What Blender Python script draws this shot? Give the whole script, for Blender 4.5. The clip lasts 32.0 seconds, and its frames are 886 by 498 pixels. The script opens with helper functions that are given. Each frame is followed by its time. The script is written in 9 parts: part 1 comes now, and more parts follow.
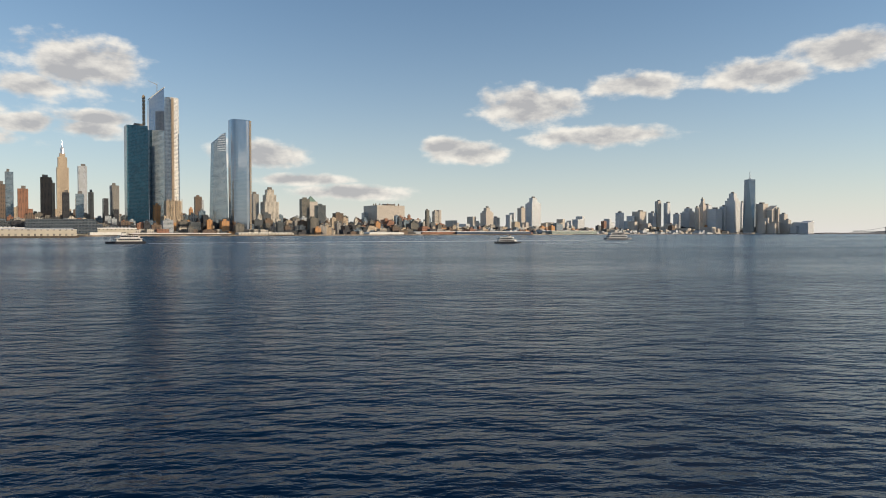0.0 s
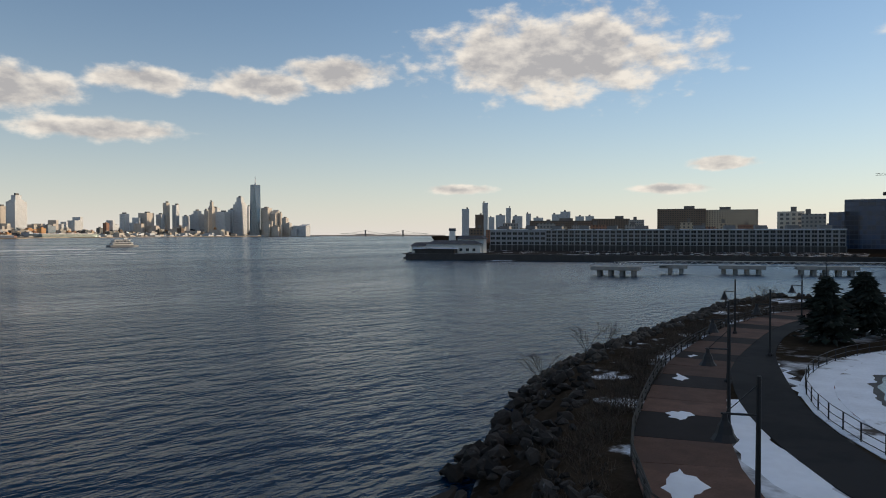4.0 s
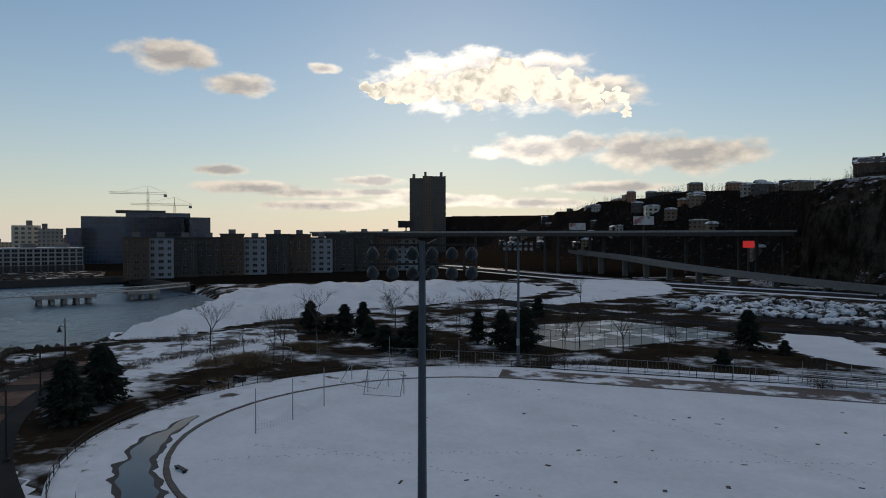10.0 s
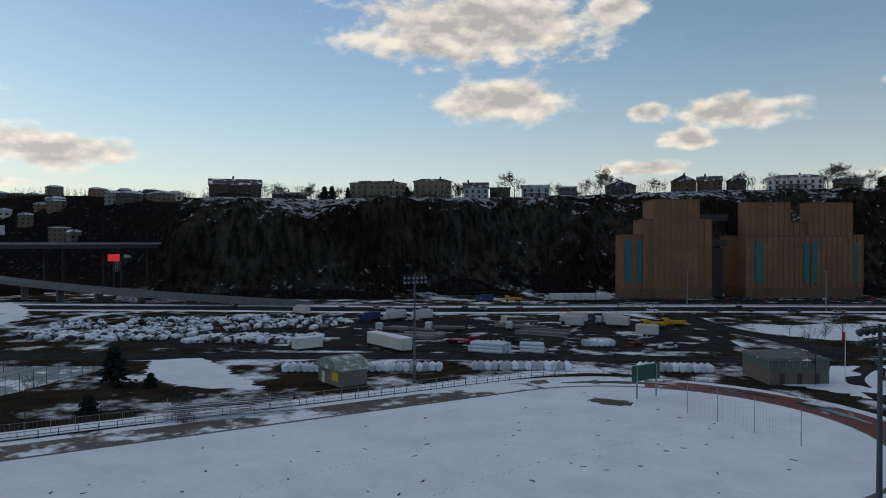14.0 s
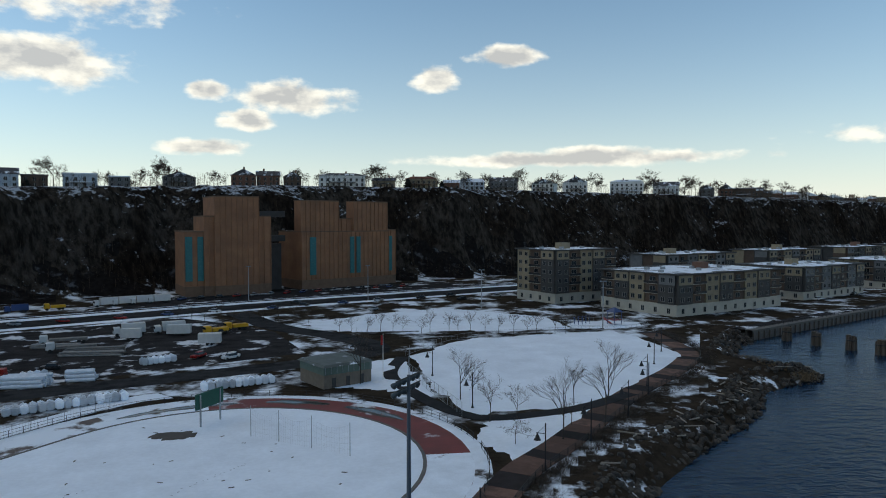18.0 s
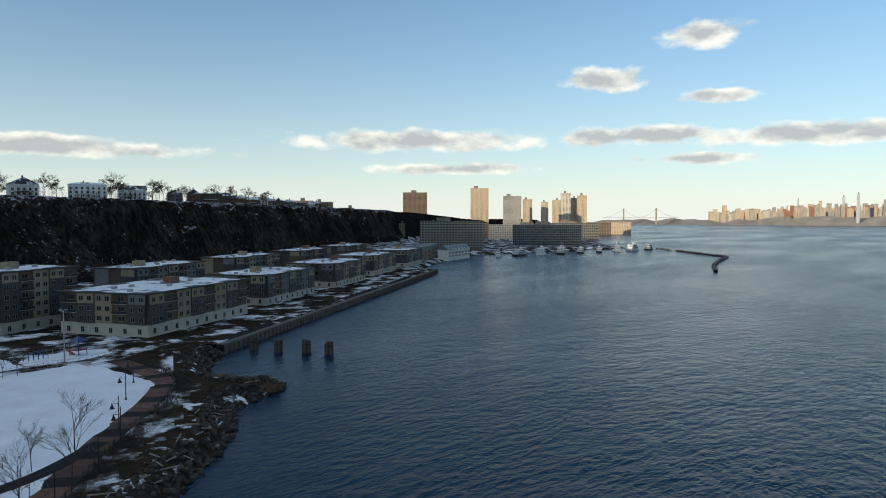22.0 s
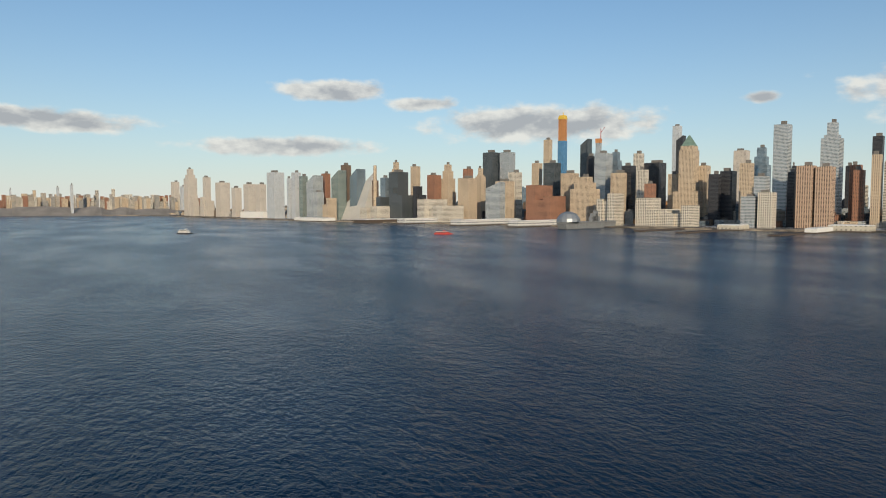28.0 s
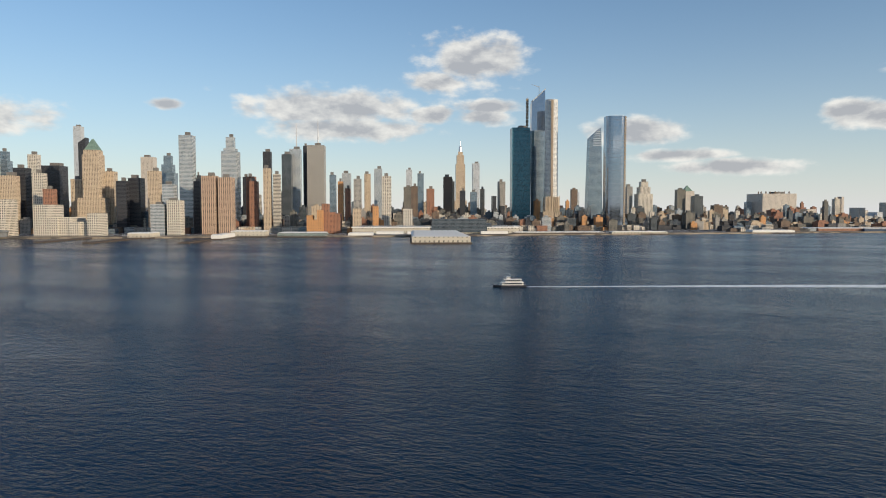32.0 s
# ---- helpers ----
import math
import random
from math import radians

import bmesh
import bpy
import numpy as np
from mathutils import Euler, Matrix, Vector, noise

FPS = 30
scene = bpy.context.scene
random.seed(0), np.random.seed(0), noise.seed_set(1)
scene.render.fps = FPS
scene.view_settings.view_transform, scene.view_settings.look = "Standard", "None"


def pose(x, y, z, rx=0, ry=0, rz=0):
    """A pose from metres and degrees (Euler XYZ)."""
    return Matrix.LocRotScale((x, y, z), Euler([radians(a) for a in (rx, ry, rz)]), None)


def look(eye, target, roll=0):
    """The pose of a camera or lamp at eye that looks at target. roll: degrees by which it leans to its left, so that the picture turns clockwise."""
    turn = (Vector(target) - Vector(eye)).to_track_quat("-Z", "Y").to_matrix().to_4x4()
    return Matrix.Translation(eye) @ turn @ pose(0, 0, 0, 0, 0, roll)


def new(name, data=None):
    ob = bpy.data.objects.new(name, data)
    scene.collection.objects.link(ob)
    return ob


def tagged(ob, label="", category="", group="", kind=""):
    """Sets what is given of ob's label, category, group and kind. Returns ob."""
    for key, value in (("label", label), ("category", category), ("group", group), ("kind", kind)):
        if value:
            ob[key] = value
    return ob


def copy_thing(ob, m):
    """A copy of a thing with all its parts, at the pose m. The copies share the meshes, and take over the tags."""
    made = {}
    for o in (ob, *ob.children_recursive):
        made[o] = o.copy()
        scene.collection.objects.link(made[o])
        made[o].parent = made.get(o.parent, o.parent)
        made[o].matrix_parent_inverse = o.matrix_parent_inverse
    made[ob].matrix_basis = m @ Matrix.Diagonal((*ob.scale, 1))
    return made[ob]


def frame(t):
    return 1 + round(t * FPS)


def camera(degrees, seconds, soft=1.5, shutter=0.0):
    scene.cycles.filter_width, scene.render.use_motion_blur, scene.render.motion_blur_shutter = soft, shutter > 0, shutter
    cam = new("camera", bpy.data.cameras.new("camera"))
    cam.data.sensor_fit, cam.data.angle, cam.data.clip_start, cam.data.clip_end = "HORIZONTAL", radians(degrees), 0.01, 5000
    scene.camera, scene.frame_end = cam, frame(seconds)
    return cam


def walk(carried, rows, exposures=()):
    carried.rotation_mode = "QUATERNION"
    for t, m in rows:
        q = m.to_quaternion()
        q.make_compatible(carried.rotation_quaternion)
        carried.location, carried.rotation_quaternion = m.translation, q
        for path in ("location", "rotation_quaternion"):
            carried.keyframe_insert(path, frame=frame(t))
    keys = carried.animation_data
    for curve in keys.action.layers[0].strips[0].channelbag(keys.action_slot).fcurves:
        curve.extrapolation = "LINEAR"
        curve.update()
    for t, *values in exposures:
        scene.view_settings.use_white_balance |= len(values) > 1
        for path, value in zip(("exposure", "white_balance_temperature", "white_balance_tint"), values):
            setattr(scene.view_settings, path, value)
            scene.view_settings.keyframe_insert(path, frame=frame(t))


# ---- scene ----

# the picture's own brightness and white balance as the camera turns past the sun
EXPOSURES = [(0.0, 0.12, 6600, 8), (4.0, 0.04, 6850, 10), (7.0, -0.22, 7300, 11), (11.0, -0.25, 7200, 10), (15.0, 0.22, 6950, 7), (17.5, 0.42, 6800, 4), (20.5, 0.46, 6500, 2), (23.0, 0.22, 6350, 2), (27.0, -0.06, 6250, 4), (32.0, 0.08, 6250, 7)]
cam = camera(65.5, 32.0, soft=1.0)
# seconds, height over the river, heading (degrees clockwise from +y), tilt
PATH = [
    (0.0, 8.34, 8.14, -1.36),
    (0.5, 8.98, 13.81, -1.35),
    (1.0, 9.69, 19.46, -1.36),
    (1.5, 10.59, 24.60, -1.37),
    (2.0, 11.63, 29.17, -1.35),
    (2.5, 12.63, 33.80, -1.30),
    (3.0, 13.44, 38.36, -1.26),
    (3.5, 14.25, 42.84, -1.26),
    (5.5, 16.90, 61.11, -1.16),
    (6.0, 17.61, 65.85, -1.15),
    (6.5, 18.31, 70.59, -1.08),
    (7.0, 19.01, 75.32, -1.02),
    (7.5, 19.66, 80.04, -0.94),
    (8.0, 20.37, 84.90, -0.89),
    (8.5, 21.02, 89.78, -0.86),
    (9.0, 21.86, 94.89, -0.84),
    (9.5, 22.58, 99.88, -0.80),
    (10.0, 23.27, 105.27, -0.78),
    (10.5, 24.01, 112.24, -0.76),
    (11.0, 24.84, 119.82, -0.81),
    (11.5, 25.61, 126.70, -0.73),
    (12.0, 26.24, 132.58, -0.70),
    (12.5, 26.93, 138.28, -0.67),
    (13.0, 27.72, 143.98, -0.67),
    (13.5, 28.51, 149.60, -0.67),
    (14.0, 29.42, 154.76, -0.66),
    (14.5, 30.44, 158.86, -0.72),
    (16.5, 33.91, 175.13, -0.75),
    (17.0, 35.03, 179.82, -0.90),
    (17.5, 36.02, 184.82, -0.92),
    (18.0, 36.96, 190.10, -2.31),
    (18.5, 37.97, 195.38, -2.70),
    (19.0, 38.95, 200.67, -2.75),
    (19.5, 39.86, 205.95, -2.77),
    (20.0, 40.63, 211.18, -2.77),
    (20.5, 41.45, 216.41, -2.71),
    (21.0, 42.36, 221.72, -2.66),
    (21.5, 43.25, 226.96, -2.63),
    (22.0, 44.17, 232.22, -2.59),
    (22.5, 45.14, 237.51, -2.54),
    (23.0, 46.09, 240.19, -2.55),
    (23.5, 47.00, 243.42, -2.52),
    (24.0, 47.86, 247.79, -2.51),
    (24.5, 48.67, 252.45, -2.52),
    (25.0, 49.48, 257.95, -3.01),
    (25.5, 50.29, 263.50, -3.67),
    (27.5, 54.72, 285.96, -3.59),
    (28.0, 55.78, 291.51, -3.58),
    (28.5, 56.83, 297.12, -3.57),
    (29.0, 57.87, 302.73, -3.53),
    (29.5, 58.89, 308.46, -3.46),
    (30.0, 59.88, 314.17, -3.38),
    (30.5, 60.83, 320.00, -3.35),
    (31.0, 61.80, 325.91, -3.33),
    (31.5, 62.83, 331.87, -3.27),
    (32.0, 63.87, 337.84, -3.22)
]

walk(cam, [(t, pose(0, 0, z, 90 + tilt, 0, -heading)) for t, z, heading, tilt in PATH], EXPOSURES)


# ---------------------------------------------------------------- helpers
def polar(az, d):
    """Place on the plan at a bearing (degrees clockwise from +y) and a distance."""
    a = radians(az)
    return d * math.sin(a), d * math.cos(a)


def link(name, bm, material, parent=None, label="", kind=""):
    me = bpy.data.meshes.new(name)
    bm.to_mesh(me)
    bm.free()
    if material is not None:
        me.materials.append(material)
    ob = new(name, me)
    if parent is not None:
        ob.parent = parent
    return tagged(ob, label, kind=kind)


def part(name, bm, material, parent, label="", kind=""):
    return link(name, bm, material, parent, label, kind)


def piece(name, me, parent, m):
    """One more object on a shared mesh."""
    ob = new(name, me)
    ob.parent = parent
    ob.matrix_local = m
    return ob


def mesh_of(name, bm, material):
    me = bpy.data.meshes.new(name)
    bm.to_mesh(me)
    bm.free()
    me.materials.append(material)
    return me


def thing(name, x, y, z, turn=0, label="", category="", group="", kind=""):
    ob = new(name)
    ob.empty_display_size = 0.5
    ob.location = (x, y, z)
    ob.rotation_euler = (0, 0, radians(turn))
    return tagged(ob, label, category, group, kind)


def box(bm, cx, cy, z0, sx, sy, sz, turn=0, bevel=0.0):
    """An upright box; cx, cy its middle, z0 its underside."""
    r = bmesh.ops.create_cube(bm, size=1, matrix=pose(cx, cy, z0 + sz / 2, 0, 0, turn) @ Matrix.Diagonal((sx, sy, sz, 1)))
    if bevel:
        edges = {e for v in r["verts"] for e in v.link_edges}
        bmesh.ops.bevel(bm, geom=list(edges), offset=bevel, segments=1, affect="EDGES")
    return r["verts"]


def prism(bm, pts, z0, z1, taper=1.0):
    cx, cy = sum(p[0] for p in pts) / len(pts), sum(p[1] for p in pts) / len(pts)
    a = [bm.verts.new((x, y, z0)) for x, y in pts]
    b = [bm.verts.new((cx + (x - cx) * taper, cy + (y - cy) * taper, z1)) for x, y in pts]
    n = len(pts)
    bm.faces.new(a[::-1])
    bm.faces.new(b)
    for i in range(n):
        bm.faces.new((a[i], a[(i + 1) % n], b[(i + 1) % n], b[i]))
    bmesh.ops.recalc_face_normals(bm, faces=bm.faces)


def tube(bm, p, q, r0, r1=None, n=5):
    """A tapered round bar from p to q."""
    p, q = Vector(p), Vector(q)
    r1 = r0 if r1 is None else r1
    axis = (q - p).normalized()
    u = axis.orthogonal().normalized()
    v = axis.cross(u)
    a, b = [], []
    for i in range(n):
        w = 2 * math.pi * i / n
        o = math.cos(w) * u + math.sin(w) * v
        a.append(bm.verts.new(p + o * r0))
        b.append(bm.verts.new(q + o * r1))
    for i in range(n):
        bm.faces.new((a[i], a[(i + 1) % n], b[(i + 1) % n], b[i]))
    bm.faces.new(a[::-1])
    bm.faces.new(b)


def run_tube(bm, pts, r):
    """One square bar that bends along a line of points."""
    last = None
    for i, p in enumerate(pts):
        a, b = Vector(pts[max(i - 1, 0)]), Vector(pts[min(i + 1, len(pts) - 1)])
        side = Vector((a.y - b.y, b.x - a.x, 0))
        side = side.normalized() * r if side.length > 1e-6 else Vector((r, 0, 0))
        up = Vector((0, 0, r))
        ring = [bm.verts.new(Vector(p) + o) for o in (side, up, -side, -up)]
        if last:
            for k in range(4):
                bm.faces.new((last[k], last[(k + 1) % 4], ring[(k + 1) % 4], ring[k]))
        else:
            bm.faces.new(ring[::-1])
        last = ring
    bm.faces.new(last)


def lathe(bm, profile, n=10, at=(0, 0, 0)):
    rings = []
    for r, z in profile:
        rings.append([bm.verts.new((at[0] + r * math.cos(2 * math.pi * i / n), at[1] + r * math.sin(2 * math.pi * i / n), at[2] + z)) for i in range(n)])
    for a, b in zip(rings, rings[1:]):
        for i in range(n):
            bm.faces.new((a[i], a[(i + 1) % n], b[(i + 1) % n], b[i]))
    bm.faces.new(rings[0][::-1])
    bm.faces.new(rings[-1])


def ribbon(bm, line, half, z, thick=0.12):
    """A flat band of that half width along a line of points, with a skirt."""
    L, R = [], []
    for i, (x, y) in enumerate(line):
        x0, y0 = line[max(i - 1, 0)]
        x1, y1 = line[min(i + 1, len(line) - 1)]
        n = Vector((y0 - y1, x1 - x0)).normalized()
        L.append((x + n.x * half, y + n.y * half))
        R.append((x - n.x * half, y - n.y * half))
    strip(bm, L, R, z, thick)


def strip(bm, L, R, z, thick=0.12):
    lt = [bm.verts.new((*p, z)) for p in L]
    rt = [bm.verts.new((*p, z)) for p in R]
    lb = [bm.verts.new((*p, z - thick)) for p in L]
    rb = [bm.verts.new((*p, z - thick)) for p in R]
    for i in range(len(L) - 1):
        bm.faces.new((lt[i], rt[i], rt[i + 1], lt[i + 1]))
        bm.faces.new((lb[i], lt[i], lt[i + 1], lb[i + 1]))
        bm.faces.new((rt[i], rb[i], rb[i + 1], rt[i + 1]))
    bmesh.ops.recalc_face_normals(bm, faces=bm.faces)
    if bm.faces[0].normal.z < 0:
        bmesh.ops.reverse_faces(bm, faces=bm.faces)


def smooth_line(pts, step=2.0):
    """A rounded line through the points."""
    out = []
    P = [Vector(p) for p in pts]
    for i in range(len(P) - 1):
        a, b, c, d = P[max(i - 1, 0)], P[i], P[i + 1], P[min(i + 2, len(P) - 1)]
        n = max(1, int((c - b).length / step))
        for k in range(n):
            t = k / n
            out.append(0.5 * ((2 * b) + (c - a) * t + (2 * a - 5 * b + 4 * c - d) * t * t + (3 * b - a - 3 * c + d) * t ** 3))
    out.append(P[-1])
    return [tuple(p) for p in out]


def inside(x, y, poly):
    hit = False
    j = len(poly) - 1
    for i in range(len(poly)):
        xi, yi = poly[i]
        xj, yj = poly[j]
        if (yi > y) != (yj > y) and x < (xj - xi) * (y - yi) / (yj - yi) + xi:
            hit = not hit
        j = i
    return hit


def line_distance(x, y, line):
    """Distance from an open line, positive on its left."""
    best, side = 1e9, 1
    for (x0, y0), (x1, y1) in zip(line, line[1:]):
        dx, dy = x1 - x0, y1 - y0
        t = max(0, min(1, ((x - x0) * dx + (y - y0) * dy) / (dx * dx + dy * dy)))
        px, py = x - x0 - t * dx, y - y0 - t * dy
        d = math.hypot(px, py)
        if d < best - 1e-6:
            best, side = d, (1 if dx * py - dy * px > 0 else -1)
    return best * side


def smoothstep(a, b, x):
    t = max(0.0, min(1.0, (x - a) / (b - a)))
    return t * t * (3 - 2 * t)


# ---------------------------------------------------------------- sky and sun
SUN_AZ, SUN_EL = 106.5, 13.0
sun = new("sun", bpy.data.lights.new("sun", "SUN"))
sun.data.energy, sun.data.angle, sun.data.color = 4.2, radians(0.6), (1.0, 0.80, 0.58)
sun.matrix_world = look((0, 0, 0), tuple(-v for v in (*polar(SUN_AZ, math.cos(radians(SUN_EL))), math.sin(radians(SUN_EL)))))

world = bpy.data.worlds.new("sky")
scene.world = world
world.use_nodes = True
WN, WL = world.node_tree.nodes, world.node_tree.links
WN.clear()


def wnode(kind, op=None, **inputs):
    n = WN.new(kind)
    if op:
        n.operation = op
    for k, v in inputs.items():
        s = n.inputs[int(k[1:])]
        if isinstance(v, bpy.types.NodeSocket):
            WL.new(v, s)
        else:
            s.default_value = v
    return n


def wmath(op, a, b=0.0, c=0.0):
    return wnode("ShaderNodeMath", op, i0=a, i1=b, i2=c).outputs[0]


sky = WN.new("ShaderNodeTexSky")
sky.sky_type, sky.sun_disc = "NISHITA", False
sky.sun_elevation, sky.sun_rotation = radians(SUN_EL), radians(SUN_AZ)
sky.altitude, sky.air_density, sky.dust_density, sky.ozone_density = 50, 1.0, 0.08, 3.0

SEAM = 138
where = WN.new("ShaderNodeTexCoord").outputs["Generated"]
apart = wnode("ShaderNodeSeparateXYZ", i0=where).outputs
# bearing in degrees from a clear stretch of sky all round, and height over the horizon in degrees
turned = wnode("ShaderNodeVectorRotate", i0=where)
turned.rotation_type = "Z_AXIS"
turned.inputs["Angle"].default_value = radians(SEAM + 180)
tp = wnode("ShaderNodeSeparateXYZ", i0=turned.outputs[0]).outputs
bearing = wmath("MULTIPLY_ADD", wmath("ARCTAN2", tp[0], tp[1]), 180 / math.pi, SEAM + 180)
rise = wmath("MULTIPLY", wmath("ARCSINE", apart[2]), 180 / math.pi)
spot = wnode("ShaderNodeCombineXYZ", i0=bearing, i1=rise).outputs[0]
drift = wnode("ShaderNodeTexNoise", i0=wnode("ShaderNodeVectorMath", "MULTIPLY", i0=spot, i1=(0.33, 0.6, 1.0)).outputs[0])
drift.inputs["Scale"].default_value, drift.inputs["Detail"].default_value, drift.inputs["Roughness"].default_value = 1.0, 7.0, 0.55
fluff = drift.outputs[0]
shifted = wnode("ShaderNodeTexNoise", i0=wnode("ShaderNodeVectorMath", "MULTIPLY_ADD", i0=spot, i1=(0.33, 0.6, 1.0), i2=(0.0, 0.42, 0.0)).outputs[0])
shifted.inputs["Scale"].default_value, shifted.inputs["Detail"].default_value, shifted.inputs["Roughness"].default_value = 1.0, 5.0, 0.55
field = None


def cloud(az, el, w, h):
    """One cloud of the sky: its bearing, height and half sizes in degrees."""
    global field
    az = az if az > SEAM else az + 360
    off = wnode("ShaderNodeVectorMath", "MULTIPLY_ADD", i0=spot, i1=(1 / w, 1 / h, 0), i2=(-az / w, -el / h, 0)).outputs[0]
    near = wmath("SUBTRACT", 1.0, wnode("ShaderNodeVectorMath", "LENGTH", i0=off).outputs["Value"])
    field = near if field is None else wmath("MAXIMUM", field, near)


cloud(340.4, 12.1, 5.9, 3.03)
cloud(337.6, 10.4, 3.7, 1.36)
cloud(336.8, 7.8, 2.8, 1.10)
cloud(341.1, 7.6, 3.5, 1.14)
cloud(353.3, 6.2, 5.3, 1.56)
cloud(15.2, 10.2, 6.5, 2.38)
cloud(20.9, 7.8, 8.4, 1.25)
cloud(10.3, 6.6, 5.1, 1.29)
cloud(24.1, 11.6, 5.8, 1.50)
cloud(32.6, 11.8, 4.7, 1.71)
cloud(38.4, 12.6, 3.8, 1.61)
cloud(0.5, 3.3, 6.8, 0.91)
cloud(56.9, 14.2, 15.3, 5.04)
cloud(32.9, 11.6, 5.5, 1.54)
cloud(38.9, 13.0, 6.3, 1.54)
cloud(48.7, 3.7, 4.4, 0.60)
cloud(69.2, 5.5, 4.1, 0.70)
cloud(69.3, 5.4, 3.7, 0.64)
cloud(65.6, 3.6, 4.4, 0.60)
cloud(84.0, 14.0, 4.8, 1.70)
cloud(88.6, 12.1, 4.0, 1.22)
cloud(95.6, 13.7, 1.8, 0.62)
cloud(87.2, 5.5, 3.7, 0.64)
cloud(94.7, 3.8, 7.0, 0.65)
cloud(99.4, 4.8, 4.4, 0.65)
cloud(69.3, 5.6, 3.1, 0.70)
cloud(108.5, 12.9, 12.0, 3.4)
cloud(116.4, 11.6, 7.5, 2.1)
cloud(113.3, 7.4, 7.4, 1.53)
cloud(121.7, 7.0, 6.6, 2.02)
cloud(125.3, 6.0, 3.8, 1.40)
cloud(157.6, 17.1, 15.4, 4.06)
cloud(159.8, 11.4, 8.2, 2.42)
cloud(170.7, 10.2, 1.5, 0.85)
cloud(174.4, 8.3, 2.8, 0.83)
cloud(177.8, 9.8, 6.3, 1.78)
cloud(171.7, 10.2, 1.9, 0.95)
cloud(174.5, 7.9, 3.2, 0.97)
cloud(171.2, 5.8, 4.4, 0.97)
cloud(189.6, 11.6, 2.7, 1.52)
cloud(195.6, 13.2, 4.4, 1.16)
cloud(168.9, 18.2, 3.7, 1.76)
cloud(203.0, 5.4, 6.4, 0.86)
cloud(200.3, 5.0, 17.8, 0.87)
cloud(230.0, 6.3, 14.2, 1.25)
cloud(245.3, 6.4, 5.3, 1.01)
cloud(245.2, 10.9, 4.6, 1.36)
cloud(235.2, 4.1, 6.8, 0.61)
cloud(252.6, 13.9, 4.8, 1.30)
cloud(253.7, 9.3, 4.2, 0.74)
cloud(260.2, 6.2, 12.2, 1.09)
cloud(248.4, 6.5, 9.2, 0.95)
cloud(252.5, 4.6, 6.6, 0.63)
cloud(233.5, 4.0, 9.3, 0.65)
cloud(282.6, 9.3, 6.1, 1.24)
cloud(289.5, 8.3, 3.8, 0.88)
cloud(299.7, 6.6, 12.8, 2.21)
cloud(278.5, 4.8, 10.7, 1.13)
cloud(263.5, 5.9, 6.9, 0.90)
cloud(316.2, 8.0, 1.8, 0.60)
cloud(328.9, 8.3, 11.0, 2.19)
cloud(330.2, 6.6, 9.2, 1.58)
cloud(316.2, 8.1, 1.9, 0.60)
cloud(341.8, 8.4, 3.8, 0.88)
cloud(8.4, 7.1, 3.3, 1.10)
cloud(356.2, 4.3, 5.7, 0.74)
# long bands low under the sun
for az, el, w, h in ((124.8, 6.7, 8.5, 1.7), (116.0, 7.6, 6.0, 1.3), (105.0, 3.3, 9.0, 0.75), (113.0, 3.0, 7.0, 0.6), (95.0, 2.8, 8.0, 0.6), (119.0, 4.2, 8.0, 0.7), (90.0, 4.2, 6.0, 0.7), (100.0, 3.9, 6.0, 0.6)):
    cloud(az, el, w, h)
# broken cloud added overhead, above the view, to brighten and whiten the light below
for az, el, w, h in ((50, 56, 42, 26), (110, 60, 50, 30), (165, 56, 55, 28), (215, 58, 40, 26)):
    cloud(az, el, w, h)
# the clouds' edge is torn by the fluff; thick hearts are grey, rims and tops bright
body = wmath("MULTIPLY_ADD", fluff, 1.65, wmath("MULTIPLY_ADD", field, 1.15, -1.04))
soft = wnode("ShaderNodeMapRange", i0=body, i1=-0.05, i2=0.44)
soft.interpolation_type = "SMOOTHSTEP"
thick = wnode("ShaderNodeMapRange", i0=wmath("ADD", wmath("MULTIPLY", body, 0.75), wmath("MULTIPLY", wmath("SUBTRACT", shifted.outputs[0], fluff), 2.2)), i1=0.0, i2=0.62)
tone = wnode("ShaderNodeMix")
tone.data_type = "RGBA"
WL.new(thick.outputs[0], tone.inputs["Factor"])
tone.inputs["A"].default_value, tone.inputs["B"].default_value = (6.1, 5.75, 5.3, 1), (3.1, 3.05, 3.15, 1)
veil = wnode("ShaderNodeMix")
veil.data_type = "RGBA"
WL.new(wmath("MULTIPLY", soft.outputs[0], 0.93), veil.inputs["Factor"])
# pale winter haze low over the horizon
mist = wnode("ShaderNodeMix")
mist.data_type = "RGBA"
WL.new(wmath("MULTIPLY", wmath("POWER", 2.718, wmath("MULTIPLY", wmath("MAXIMUM", rise, 0.0), -1 / 6.5)), 0.82), mist.inputs["Factor"])
# thin high haze evens out the glare round the sun
light = wnode("ShaderNodeSeparateXYZ", i0=sky.outputs[0]).outputs[1]
hazed = wnode("ShaderNodeVectorMath", "SCALE", i0=sky.outputs[0])
WL.new(wmath("DIVIDE", 1.0, wmath("MULTIPLY_ADD", light, 1 / 26, 1.0)), hazed.inputs["Scale"])
WL.new(hazed.outputs[0], mist.inputs["A"])
mist.inputs["B"].default_value = (5.15, 5.05, 5.15, 1)
WL.new(mist.outputs["Result"], veil.inputs["A"])
